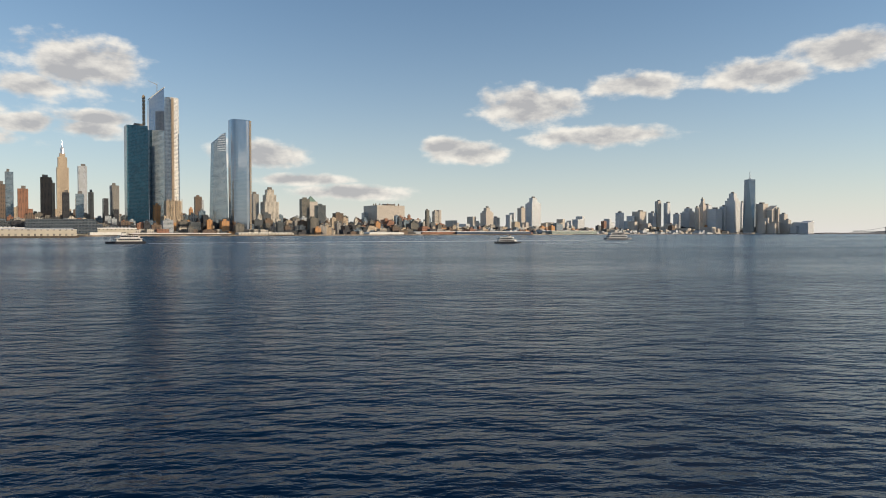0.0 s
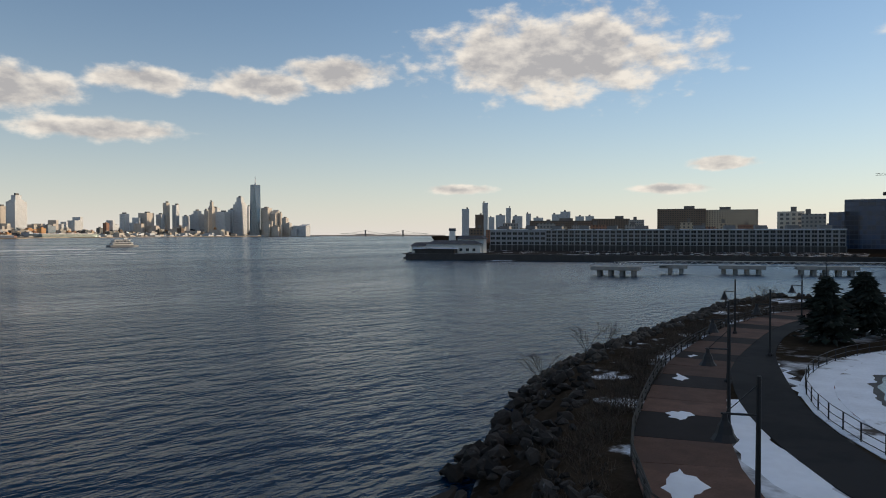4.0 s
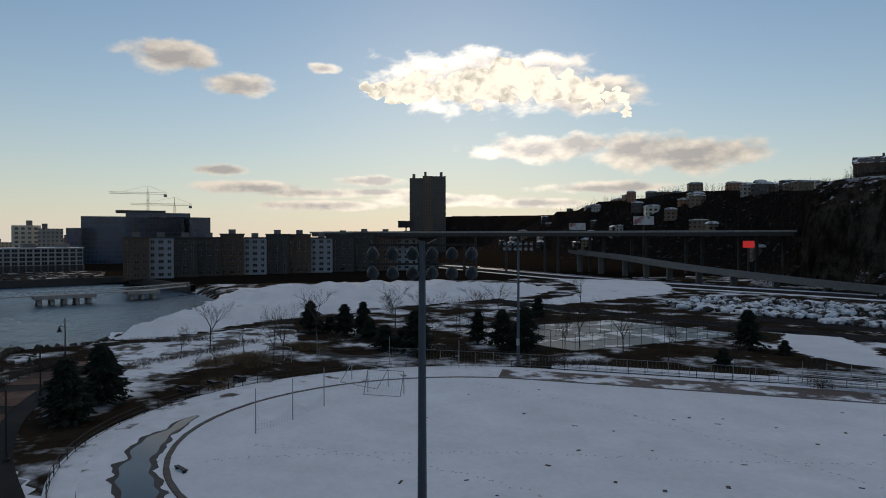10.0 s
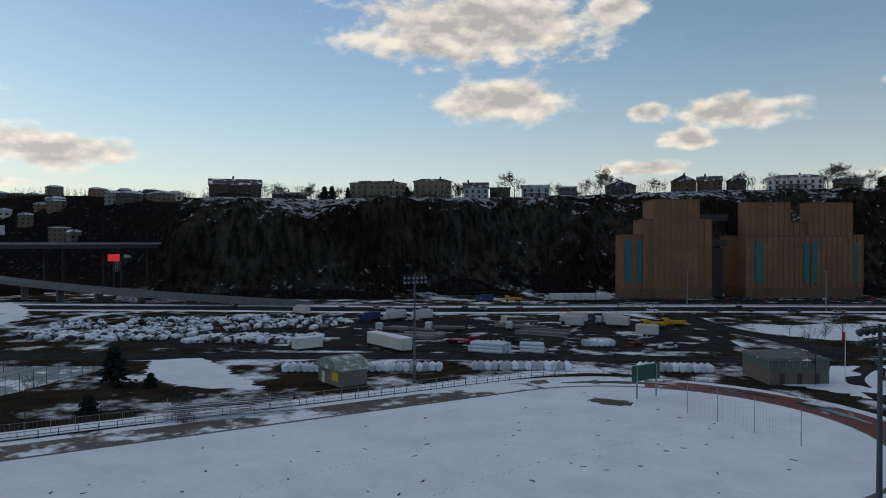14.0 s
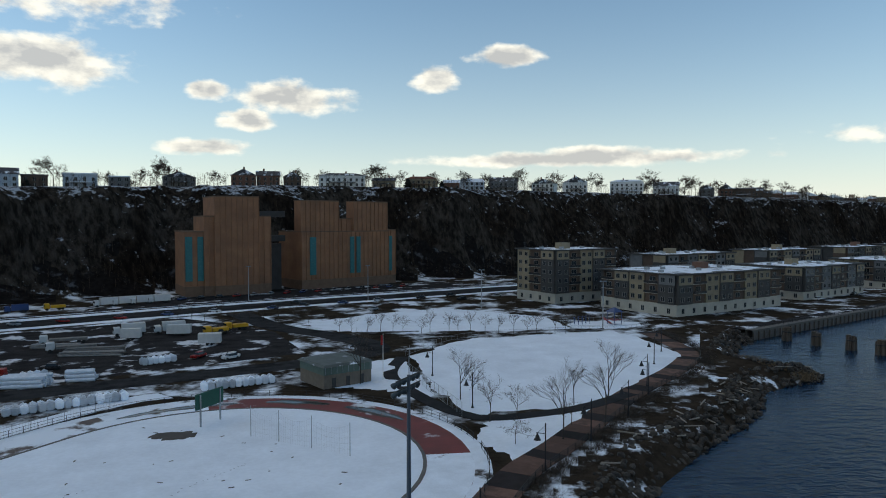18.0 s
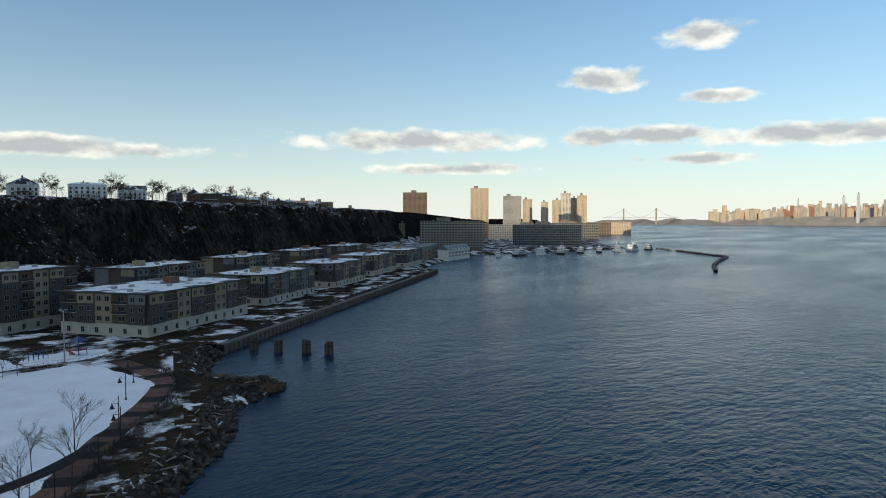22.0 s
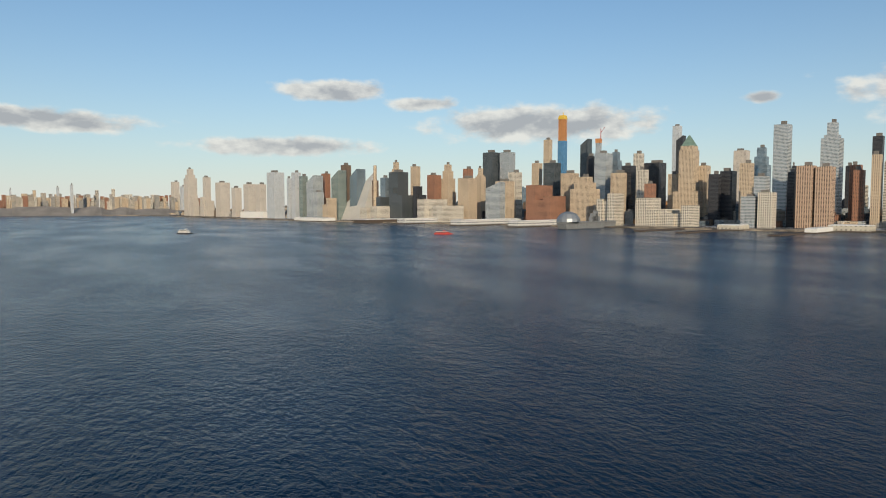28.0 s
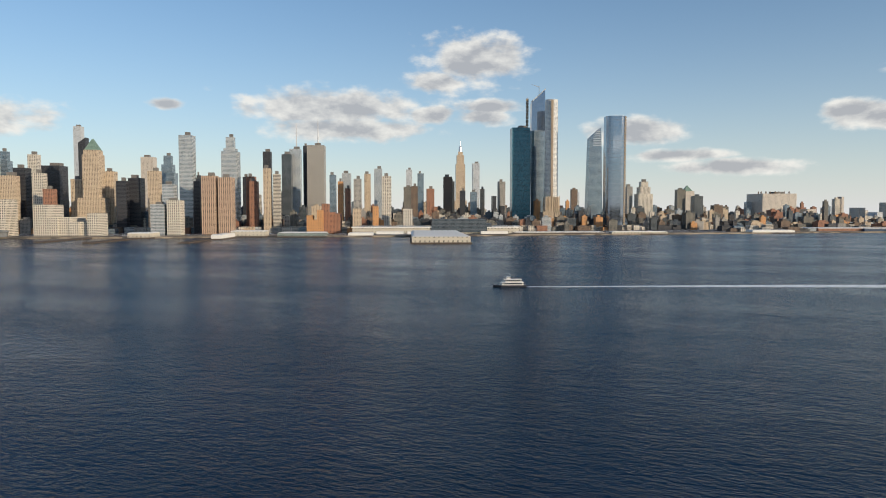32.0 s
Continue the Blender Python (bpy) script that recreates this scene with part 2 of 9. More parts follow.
# clouds near the sun are lit through
sunward = wnode("ShaderNodeVectorMath", "DOT_PRODUCT", i0=where, i1=(*polar(SUN_AZ, math.cos(radians(SUN_EL))), math.sin(radians(SUN_EL)))).outputs["Value"]
lit = wnode("ShaderNodeVectorMath", "SCALE", i0=tone.outputs["Result"])
WL.new(wmath("MULTIPLY_ADD", wmath("POWER", wmath("MAXIMUM", sunward, 0.0), 45.0), 1.3, 1.0), lit.inputs["Scale"])
WL.new(lit.outputs[0], veil.inputs["B"])
back = wnode("ShaderNodeBackground", i0=veil.outputs["Result"], i1=0.14)
WL.new(back.outputs[0], WN.new("ShaderNodeOutputWorld").inputs[0])


# ---------------------------------------------------------------- materials
def material(name, colour, rough=0.8, vary=0.25, size=2.0, metal=0.0, bump=0.0, fine=0.0, second=None, amount=0.5, edge=0.08, spec=0.3, random_by=""):
    """A surface with grain at two scales; second: another colour in patches over that share of it."""
    m = bpy.data.materials.new(name)
    m.use_nodes = True
    N, L = m.node_tree.nodes, m.node_tree.links
    b = N["Principled BSDF"]
    b.inputs["Roughness"].default_value, b.inputs["Metallic"].default_value, b.inputs["Specular IOR Level"].default_value = rough, metal, spec
    tc = N.new("ShaderNodeTexCoord")
    n1, n2 = N.new("ShaderNodeTexNoise"), N.new("ShaderNodeTexNoise")
    for n, s, d in ((n1, 1 / size, 5), (n2, 9 / size, 3)):
        n.inputs["Scale"].default_value, n.inputs["Detail"].default_value = s, d
        L.new(tc.outputs["Object"], n.inputs["Vector"])
    add = N.new("ShaderNodeMath")
    add.operation = "MULTIPLY_ADD"
    L.new(n2.outputs[0], add.inputs[0])
    add.inputs[1].default_value = 0.5
    L.new(n1.outputs[0], add.inputs[2])
    mr = N.new("ShaderNodeMapRange")
    L.new(add.outputs[0], mr.inputs[0])
    mr.inputs[1].default_value, mr.inputs[2].default_value, mr.inputs[3].default_value, mr.inputs[4].default_value = 0.45, 1.05, 1 - vary, 1 + vary
    factor = mr.outputs[0]
    if random_by:
        info = N.new("ShaderNodeObjectInfo") if random_by == "object" else N.new("ShaderNodeNewGeometry")
        rr = N.new("ShaderNodeMapRange")
        L.new(info.outputs["Random" if random_by == "object" else "Random Per Island"], rr.inputs[0])
        rr.inputs[3].default_value, rr.inputs[4].default_value = 0.6, 1.35
        mm = N.new("ShaderNodeMath")
        mm.operation = "MULTIPLY"
        L.new(factor, mm.inputs[0])
        L.new(rr.outputs[0], mm.inputs[1])
        factor = mm.outputs[0]
    vm = N.new("ShaderNodeVectorMath")
    vm.operation = "SCALE"
    vm.inputs[0].default_value = colour
    L.new(factor, vm.inputs["Scale"])
    out = vm.outputs[0]
    if second is not None:
        n3 = N.new("ShaderNodeTexNoise")
        n3.inputs["Scale"].default_value, n3.inputs["Detail"].default_value, n3.inputs["Roughness"].default_value = 0.45 / size, 6, 0.6
        L.new(tc.outputs["Object"], n3.inputs["Vector"])
        cut = N.new("ShaderNodeMapRange")
        cut.interpolation_type = "SMOOTHSTEP"
        L.new(n3.outputs[0], cut.inputs[0])
        mid = 0.5 + (0.5 - amount) * 0.45
        cut.inputs[1].default_value, cut.inputs[2].default_value = mid - edge, mid + edge
        mix = N.new("ShaderNodeMix")
        mix.data_type = "RGBA"
        L.new(cut.outputs[0], mix.inputs["Factor"])
        L.new(out, mix.inputs["A"])
        mix.inputs["B"].default_value = (*second, 1)
        out = mix.outputs["Result"]
    L.new(out, b.inputs["Base Color"])
    if bump:
        bp = N.new("ShaderNodeBump")
        bp.inputs["Strength"].default_value, bp.inputs["Distance"].default_value = 0.6, bump
        L.new(add.outputs[0], bp.inputs["Height"])
        L.new(bp.outputs[0], b.inputs["Normal"])
    return m


def facade(name, wall, glass, bay=3.0, storey=3.2, wide=0.55, tall=0.55, gloss=0.15, metal=0.0, wall_rough=0.8, stain=0.2, reflect=0.5, uneven_glass=0.9):
    """A wall with rows of windows: wall and glass colours, bay and storey in metres, the windows' share of each."""
    m = bpy.data.materials.new(name)
    m.use_nodes = True
    N, L = m.node_tree.nodes, m.node_tree.links
    b = N["Principled BSDF"]

    def mth(op, a, c=0.0, d=0.0):
        n = N.new("ShaderNodeMath")
        n.operation = op
        for i, v in enumerate((a, c, d)):
            if isinstance(v, bpy.types.NodeSocket):
                L.new(v, n.inputs[i])
            else:
                n.inputs[i].default_value = v
        return n.outputs[0]

    tc = N.new("ShaderNodeTexCoord")
    pos = N.new("ShaderNodeSeparateXYZ")
    L.new(tc.outputs["Object"], pos.inputs[0])
    nor = N.new("ShaderNodeSeparateXYZ")
    L.new(tc.outputs["Normal"], nor.inputs[0])
    ax, ay, az = (mth("ABSOLUTE", nor.outputs[i]) for i in range(3))
    sel = mth("GREATER_THAN", ax, ay)
    u = mth("ADD", mth("MULTIPLY", pos.outputs[1], sel), mth("MULTIPLY", pos.outputs[0], mth("SUBTRACT", 1.0, sel)))
    us, vs = mth("DIVIDE", mth("ADD", u, 500.0 * bay), bay), mth("DIVIDE", mth("ADD", pos.outputs[2], 0.001), storey)
    fu, fv = mth("FRACT", us), mth("FRACT", vs)
    inu = mth("LESS_THAN", mth("ABSOLUTE", mth("SUBTRACT", fu, 0.5)), wide / 2)
    inv = mth("LESS_THAN", mth("ABSOLUTE", mth("SUBTRACT", fv, 0.52)), tall / 2)
    win = mth("MULTIPLY", mth("MULTIPLY", inu, inv), mth("LESS_THAN", az, 0.7))
    cell = N.new("ShaderNodeCombineXYZ")
    L.new(mth("FLOOR", us), cell.inputs[0])
    L.new(mth("FLOOR", vs), cell.inputs[1])
    L.new(sel, cell.inputs[2])
    wn = N.new("ShaderNodeTexWhiteNoise")
    L.new(cell.outputs[0], wn.inputs["Vector"])
    gl = N.new("ShaderNodeVectorMath")
    gl.operation = "SCALE"
    gl.inputs[0].default_value = glass
    L.new(mth("MULTIPLY_ADD", wn.outputs["Value"], uneven_glass, 1 - uneven_glass / 2), gl.inputs["Scale"])
    noise1 = N.new("ShaderNodeTexNoise")
    noise1.inputs["Scale"].default_value, noise1.inputs["Detail"].default_value = 0.06, 7
    L.new(tc.outputs["Object"], noise1.inputs["Vector"])
    wl = N.new("ShaderNodeVectorMath")
    wl.operation = "SCALE"
    wl.inputs[0].default_value = wall
    shade = mth("MULTIPLY_ADD", noise1.outputs[0], 2 * stain, 1 - stain)
    L.new(shade, wl.inputs["Scale"])
    mix = N.new("ShaderNodeMix")
    mix.data_type = "RGBA"
    L.new(win, mix.inputs["Factor"])
    L.new(wl.outputs[0], mix.inputs["A"])
    L.new(gl.outputs[0], mix.inputs["B"])
    L.new(mix.outputs["Result"], b.inputs["Base Color"])
    L.new(mth("MULTIPLY_ADD", win, gloss - wall_rough, wall_rough), b.inputs["Roughness"])
    L.new(mth("MULTIPLY", win, metal), b.inputs["Metallic"])
    b.inputs["Specular IOR Level"].default_value = reflect
    return m


def water_material():
    m = bpy.data.materials.new("river_water")
    m.use_nodes = True
    N, L = m.node_tree.nodes, m.node_tree.links
    b = N["Principled BSDF"]
    b.inputs["Base Color"].default_value = (0.0006, 0.020, 0.051, 1)
    b.inputs["IOR"].default_value, b.inputs["Specular IOR Level"].default_value = 1.33, 0.19

    def mth(op, a, c=0.0, d=0.0):
        n = N.new("ShaderNodeMath")
        n.operation = op
        for i, v in enumerate((a, c, d)):
            if isinstance(v, bpy.types.NodeSocket):
                L.new(v, n.inputs[i])
            else:
                n.inputs[i].default_value = v
        return n.outputs[0]

    tc = N.new("ShaderNodeTexCoord")

    def field_of(scale, detail, turn, stretch):
        mp, n = N.new("ShaderNodeMapping"), N.new("ShaderNodeTexNoise")
        mp.inputs["Rotation"].default_value = (0, 0, radians(turn))
        mp.inputs["Scale"].default_value = (stretch, 1.0, 1.0)
        L.new(tc.outputs["Object"], mp.inputs[0])
        n.inputs["Scale"].default_value, n.inputs["Detail"].default_value = scale, detail
        L.new(mp.outputs[0], n.inputs["Vector"])
        return n.outputs[0]

    # the cove behind the pier lies in the lee and is calmer
    at = N.new("ShaderNodeSeparateXYZ")
    L.new(tc.outputs["Object"], at.inputs[0])
    calm = N.new("ShaderNodeMapRange")
    L.new(mth("MULTIPLY_ADD", at.outputs[1], -1.2, at.outputs[0]), calm.inputs[0])
    calm.inputs[1].default_value, calm.inputs[2].default_value = 30.0, 150.0
    calm = calm.outputs[0]
    # wind lanes: rougher and calmer stretches, long and narrow
    gust = field_of(0.011, 5, 40, 0.35)
    strength = N.new("ShaderNodeMapRange")
    L.new(gust, strength.inputs[0])
    strength.inputs[1].default_value, strength.inputs[2].default_value, strength.inputs[3].default_value, strength.inputs[4].default_value = 0.36, 0.64, 0.6, 1.25
    total = 0.0
    for scale, detail, turn, stretch, gain in ((1.9, 3, 28, 0.55, 0.16), (0.6, 2, 20, 0.5, 0.42), (0.2, 2, 36, 0.55, 0.5), (0.03, 2, 30, 0.5, 0.8)):
        total = mth("MULTIPLY_ADD", field_of(scale, detail, turn, stretch), gain, total)
    bp = N.new("ShaderNodeBump")
    bp.inputs["Strength"].default_value, bp.inputs["Distance"].default_value = 1.0, 1.6
    L.new(mth("MULTIPLY", mth("MULTIPLY", total, strength.outputs[0]), mth("MULTIPLY_ADD", calm, -0.35, 1.0)), bp.inputs["Height"])
    L.new(bp.outputs[0], b.inputs["Normal"])
    L.new(mth("MULTIPLY", mth("MULTIPLY_ADD", strength.outputs[0], 0.12, 0.08), mth("MULTIPLY_ADD", calm, 0.4, 1.0)), b.inputs["Roughness"])
    L.new(mth("MULTIPLY_ADD", calm, 0.6, 0.19), b.inputs["Specular IOR Level"])
    return m


SNOW = (0.76, 0.80, 0.86)


def rock_face():
    """Brown-grey rock in upright streaks under dead brush, snow on what faces up."""
    m = bpy.data.materials.new("cliff_rock")
    m.use_nodes = True
    N, L = m.node_tree.nodes, m.node_tree.links
    b = N["Principled BSDF"]
    b.inputs["Roughness"].default_value, b.inputs["Specular IOR Level"].default_value = 0.95, 0.0
    tc, geo = N.new("ShaderNodeTexCoord"), N.new("ShaderNodeNewGeometry")

    def grain(scale, tall, detail):
        mp, n = N.new("ShaderNodeMapping"), N.new("ShaderNodeTexNoise")
        mp.inputs["Scale"].default_value = (1, 1, tall)
        L.new(tc.outputs["Object"], mp.inputs[0])
        n.inputs["Scale"].default_value, n.inputs["Detail"].default_value, n.inputs["Roughness"].default_value = scale, detail, 0.68
        L.new(mp.outputs[0], n.inputs["Vector"])
        return n.outputs[0]

    def ramp(src, lo, hi, a, c):
        r, mix = N.new("ShaderNodeMapRange"), N.new("ShaderNodeMix")
        r.interpolation_type, mix.data_type = "SMOOTHSTEP", "RGBA"
        L.new(src, r.inputs[0])
        r.inputs[1].default_value, r.inputs[2].default_value = lo, hi
        L.new(r.outputs[0], mix.inputs["Factor"])
        for key, v in (("A", a), ("B", c)):
            if isinstance(v, bpy.types.NodeSocket):
                L.new(v, mix.inputs[key])
            else:
                mix.inputs[key].default_value = (*v, 1)
        return mix.outputs["Result"]

    streak, patch, spot = grain(0.35, 0.22, 6), grain(0.03, 0.6, 5), grain(0.30, 1.0, 6)
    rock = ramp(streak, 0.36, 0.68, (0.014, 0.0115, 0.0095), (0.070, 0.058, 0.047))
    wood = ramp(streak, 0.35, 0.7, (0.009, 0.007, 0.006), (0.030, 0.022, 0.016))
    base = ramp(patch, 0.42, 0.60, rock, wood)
    up = N.new("ShaderNodeSeparateXYZ")
    L.new(geo.outputs["Normal"], up.inputs[0])
    lie = N.new("ShaderNodeMath")
    lie.operation = "MULTIPLY_ADD"
    L.new(spot, lie.inputs[0])
    lie.inputs[1].default_value = 2.4
    L.new(up.outputs[2], lie.inputs[2])
    L.new(ramp(lie.outputs[0], 2.02, 2.25, base, (0.42, 0.44, 0.48)), b.inputs["Base Color"])
    bp = N.new("ShaderNodeBump")
    bp.inputs["Strength"].default_value, bp.inputs["Distance"].default_value = 0.8, 1.6
    L.new(streak, bp.inputs["Height"])
    L.new(bp.outputs[0], b.inputs["Normal"])
    return m


M_water = water_material()
M_snow = material("snow", SNOW, 0.85, 0.10, 6.0, bump=0.12, spec=0.03)
M_ground = material("winter_ground", (0.034, 0.027, 0.020), 0.95, 0.5, 5.0, bump=0.2, second=SNOW, amount=0.36, spec=0.0)
M_backlit_soil = material("bare_soil", (0.015, 0.012, 0.010), 0.95, 0.5, 3.0, bump=0.15, spec=0.0)
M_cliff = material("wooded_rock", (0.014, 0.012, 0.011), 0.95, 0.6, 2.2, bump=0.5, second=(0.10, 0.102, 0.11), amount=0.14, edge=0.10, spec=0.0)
M_asphalt = material("asphalt", (0.038, 0.038, 0.039), 0.8, 0.35, 3.0, second=(0.022, 0.022, 0.023), amount=0.35, spec=0.0)
M_asphalt_snowy = material("asphalt_under_snow", (0.034, 0.032, 0.032), 0.85, 0.4, 4.0, second=(0.62, 0.63, 0.66), amount=0.27, edge=0.04, spec=0.0)
M_concrete = material("concrete", (0.30, 0.29, 0.27), 0.85, 0.25, 2.0, bump=0.02)
M_rock = material("dark_rock", (0.018, 0.016, 0.015), 0.9, 0.5, 0.9, bump=0.15, random_by="island")
M_steel = material("galvanised_steel", (0.30, 0.32, 0.34), 0.5, 0.2, 1.0, metal=0.6)
M_black = material("black_paint", (0.018, 0.018, 0.020), 0.5, 0.2, 0.5)
M_roof = material("roof_felt", (0.10, 0.10, 0.11), 0.9, 0.3, 4.0)
M_roof_snow = material("roof_under_snow", (0.16, 0.16, 0.17), 0.9, 0.3, 4.0, second=SNOW, amount=0.68, edge=0.05)


# ---------------------------------------------------------------- river, land
def disc(bm, z, rings, steps):
    mid = bm.verts.new((0, 0, z))
    last = None
    for r in rings:
        ring = [bm.verts.new((*polar(360 * i / steps, r), z)) for i in range(steps)]
        for i in range(steps):
            j = (i + 1) % steps
            bm.faces.new((mid, ring[j], ring[i]) if last is None else (last[i], last[j], ring[j], ring[i]))
        last = ring


bm = bmesh.new()
disc(bm, 0, [60, 200, 600, 1500, 3000, 5200], 96)
bmesh.ops.recalc_face_normals(bm, faces=bm.faces)
river = tagged(link("water", bm, M_water), "dark blue rippled river water", "river", kind="structure")

# the west bank, followed with the land on the left: park shore, cove, quay, then out and round the back
BANK = [(-131, -193), (-118, -180), (-108, -160), (-114, -142), (-94, -132), (-82, -117), (-62, -101), (-45, -86), (-10, -32), (24, 22), (38, 31), (54, 39), (70, 43), (95, 46),
        (125, 50), (146, 47), (152, 36), (169, 30), (195, 25), (231, 17), (277, 14), (318, 26), (392, 62), (398, 76), (353, 155), (303, 246), (283, 290), (300, 312), (900, 850), (3400, 3220)]
NORTH_BANK = [(-131, -193), (-433, -342), (-455, -378), (-560, -432), (-652, -464), (-690, -452), (-770, -442), (-860, -420), (-940, -372), (-960, -420), (-1358, -672), (-1600, -815), (-2758, -1325), (-4850, -2150)]
WEST_LAND = BANK + [(5200, 0), (4000, -4000), (0, -5200), (-4000, -3800)] + NORTH_BANK[::-1]
EAST_BANK = [polar(az, d) for az, d in ((257, 4450), (264, 4430), (269, 4300), (274, 3350), (281, 2600), (288, 2300), (294, 2120), (301, 1950), (310, 1800), (317, 1730), (324, 1745), (331, 1700), (337, 1700), (344, 1800), (352, 1890), (360.8, 2090),
                                       (370.3, 2400), (380, 3150), (388, 4000), (393, 4350), (397, 4420))]
EAST_LAND = EAST_BANK + [(3000, 5200), (-5200, 5200)]
CLIFF = [(1400, -420), (900, -330), (640, -330), (430, -330), (330, -300), (262, -222), (215, -238), (150, -290), (70, -352), (-60, -402), (-200, -446), (-420, -540), (-700, -690), (-1000, -860), (-1500, -1080), (-2600, -1560), (-4600, -2600)]


def height(x, y):
    if inside(x, y, EAST_LAND):
        return 2.2
    off = min(abs(line_distance(x, y, BANK)), abs(line_distance(x, y, NORTH_BANK)))
    if not inside(x, y, WEST_LAND):
        return max(-4.0, -0.2 - off * 0.6)
    z = min(3.0, -0.2 + off * 0.6)
    s = line_distance(x, y, CLIFF) if y < -150 else -1
    if s > 0:
        steep = 42 if x < 330 else 42 + (x - 330) * 0.2
        top = 48 + 7.5 * smoothstep(220, -20, x) if x < 330 else 48 + min(18, (x - 330) * 0.06)
        rough = 1 + 0.35 * noise.noise((x * 0.02, y * 0.02, 3)) + 0.18 * noise.noise((x * 0.07, y * 0.07, 5))
        z += top * smoothstep(0, steep * rough, s) * (1 - 0.40 * smoothstep(-900, -2000, x)) + 0.045 * min(s, 400) * smoothstep(330, 420, x)
    return z


bm = bmesh.new()
RINGS = [6 * 1.045 ** i for i in range(155) if 6 * 1.045 ** i < 4950]
STEPS = 540
last = None
for r in RINGS:
    ring = []
    for i in range(STEPS):
        x, y = polar(360 * i / STEPS, r)
        z = height(x, y)
        ring.append(bm.verts.new((x, y, z + (0.25 * noise.noise((x * 0.3, y * 0.3, 0)) if z > 4 else 0))))
    if last:
        for i in range(STEPS):
            j = (i + 1) % STEPS
            q = (last[i], last[j], ring[j], ring[i])
            if max(v.co.z for v in q) > -3.9:
                bm.faces.new(q)
    last = ring
FACE = smooth_line([(330, -300), (262, -222), (215, -238), (150, -290), (70, -352), (-60, -402), (-200, -446), (-420, -540), (-700, -690), (-1000, -860)], 4)
gone = []
for f in bm.faces:
    c = f.calc_center_median()
    if c.y < -200 and -960 < c.x < 300 and all(9 < line_distance(v.co.x, v.co.y, FACE) < 46 for v in f.verts):
        gone.append(f)
bmesh.ops.delete(bm, geom=gone, context="FACES_ONLY")
bmesh.ops.delete(bm, geom=[v for v in bm.verts if not v.link_faces], context="VERTS")
bmesh.ops.recalc_face_normals(bm, faces=bm.faces)
land = link("ground", bm, M_ground)
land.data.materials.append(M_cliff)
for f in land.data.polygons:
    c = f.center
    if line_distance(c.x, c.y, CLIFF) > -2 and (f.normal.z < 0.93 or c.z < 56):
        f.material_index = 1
# past x = 330 the backlit darkness is put into a darker, snowless soil
land.data.materials.append(M_backlit_soil)
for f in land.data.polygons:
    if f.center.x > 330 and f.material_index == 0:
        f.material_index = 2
# the cliff's face: ribs of rock, gullies and ledges, with snow where it can lie
rows, last = 26, None
bm = bmesh.new()
for i, (x, y) in enumerate(FACE):
    (xa, ya), (xb, yb) = FACE[max(i - 3, 0)], FACE[min(i + 3, len(FACE) - 1)]
    n = Vector((ya - yb, xb - xa)).normalized()
    rock = smoothstep(60, 170, x)
    col = []
    for k in range(rows + 1):
        v = k / rows
        sv = -5 + 62 * v
        px, py = x + n.x * sv, y + n.y * sv
        z = height(px, py)
        body = math.sin(math.pi * min(1, max(0, (v - 0.04) / 0.9)))
        crag = noise.noise((i * 0.10, z * 0.015, 2)) * 3.2 + abs(noise.noise((i * 0.33, z * 0.05, 7))) * 3.0 * (0.4 + rock) + noise.noise((i * 0.8, z * 0.22, 4)) * 1.3
        out = body * (1.5 + crag * (0.4 + 0.6 * rock) + rock * 9.0 * smoothstep(0.30, 0.62, v) * (1 - smoothstep(0.66, 0.98, v)))
        ledge = body * 1.1 * noise.noise((i * 0.22, k * 0.9, 11))
        col.append(bm.verts.new((px - n.x * out, py - n.y * out, z + 0.25 + ledge)))
    if last:
        for k in range(rows):
            bm.faces.new((last[k], last[k + 1], col[k + 1], col[k]))
    last = col
bmesh.ops.recalc_face_normals(bm, faces=bm.faces)
if sum(f.normal.z for f in bm.faces) < 0:
    bmesh.ops.reverse_faces(bm, faces=bm.faces)
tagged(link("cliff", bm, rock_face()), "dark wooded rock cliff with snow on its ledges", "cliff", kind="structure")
land.data.materials.append(material("bank_soil", (0.036, 0.028, 0.021), 0.95, 0.5, 2.5, bump=0.15, second=SNOW, amount=0.24, edge=0.05, spec=0.0))
for f in land.data.polygons:
    if f.center.x < 135 and abs(f.center.y) < 205 and abs(line_distance(f.center.x, f.center.y, BANK[:16])) < 11:
        f.material_index = 3
tagged(land, "brown winter ground with patches of old snow", "ground", kind="structure")


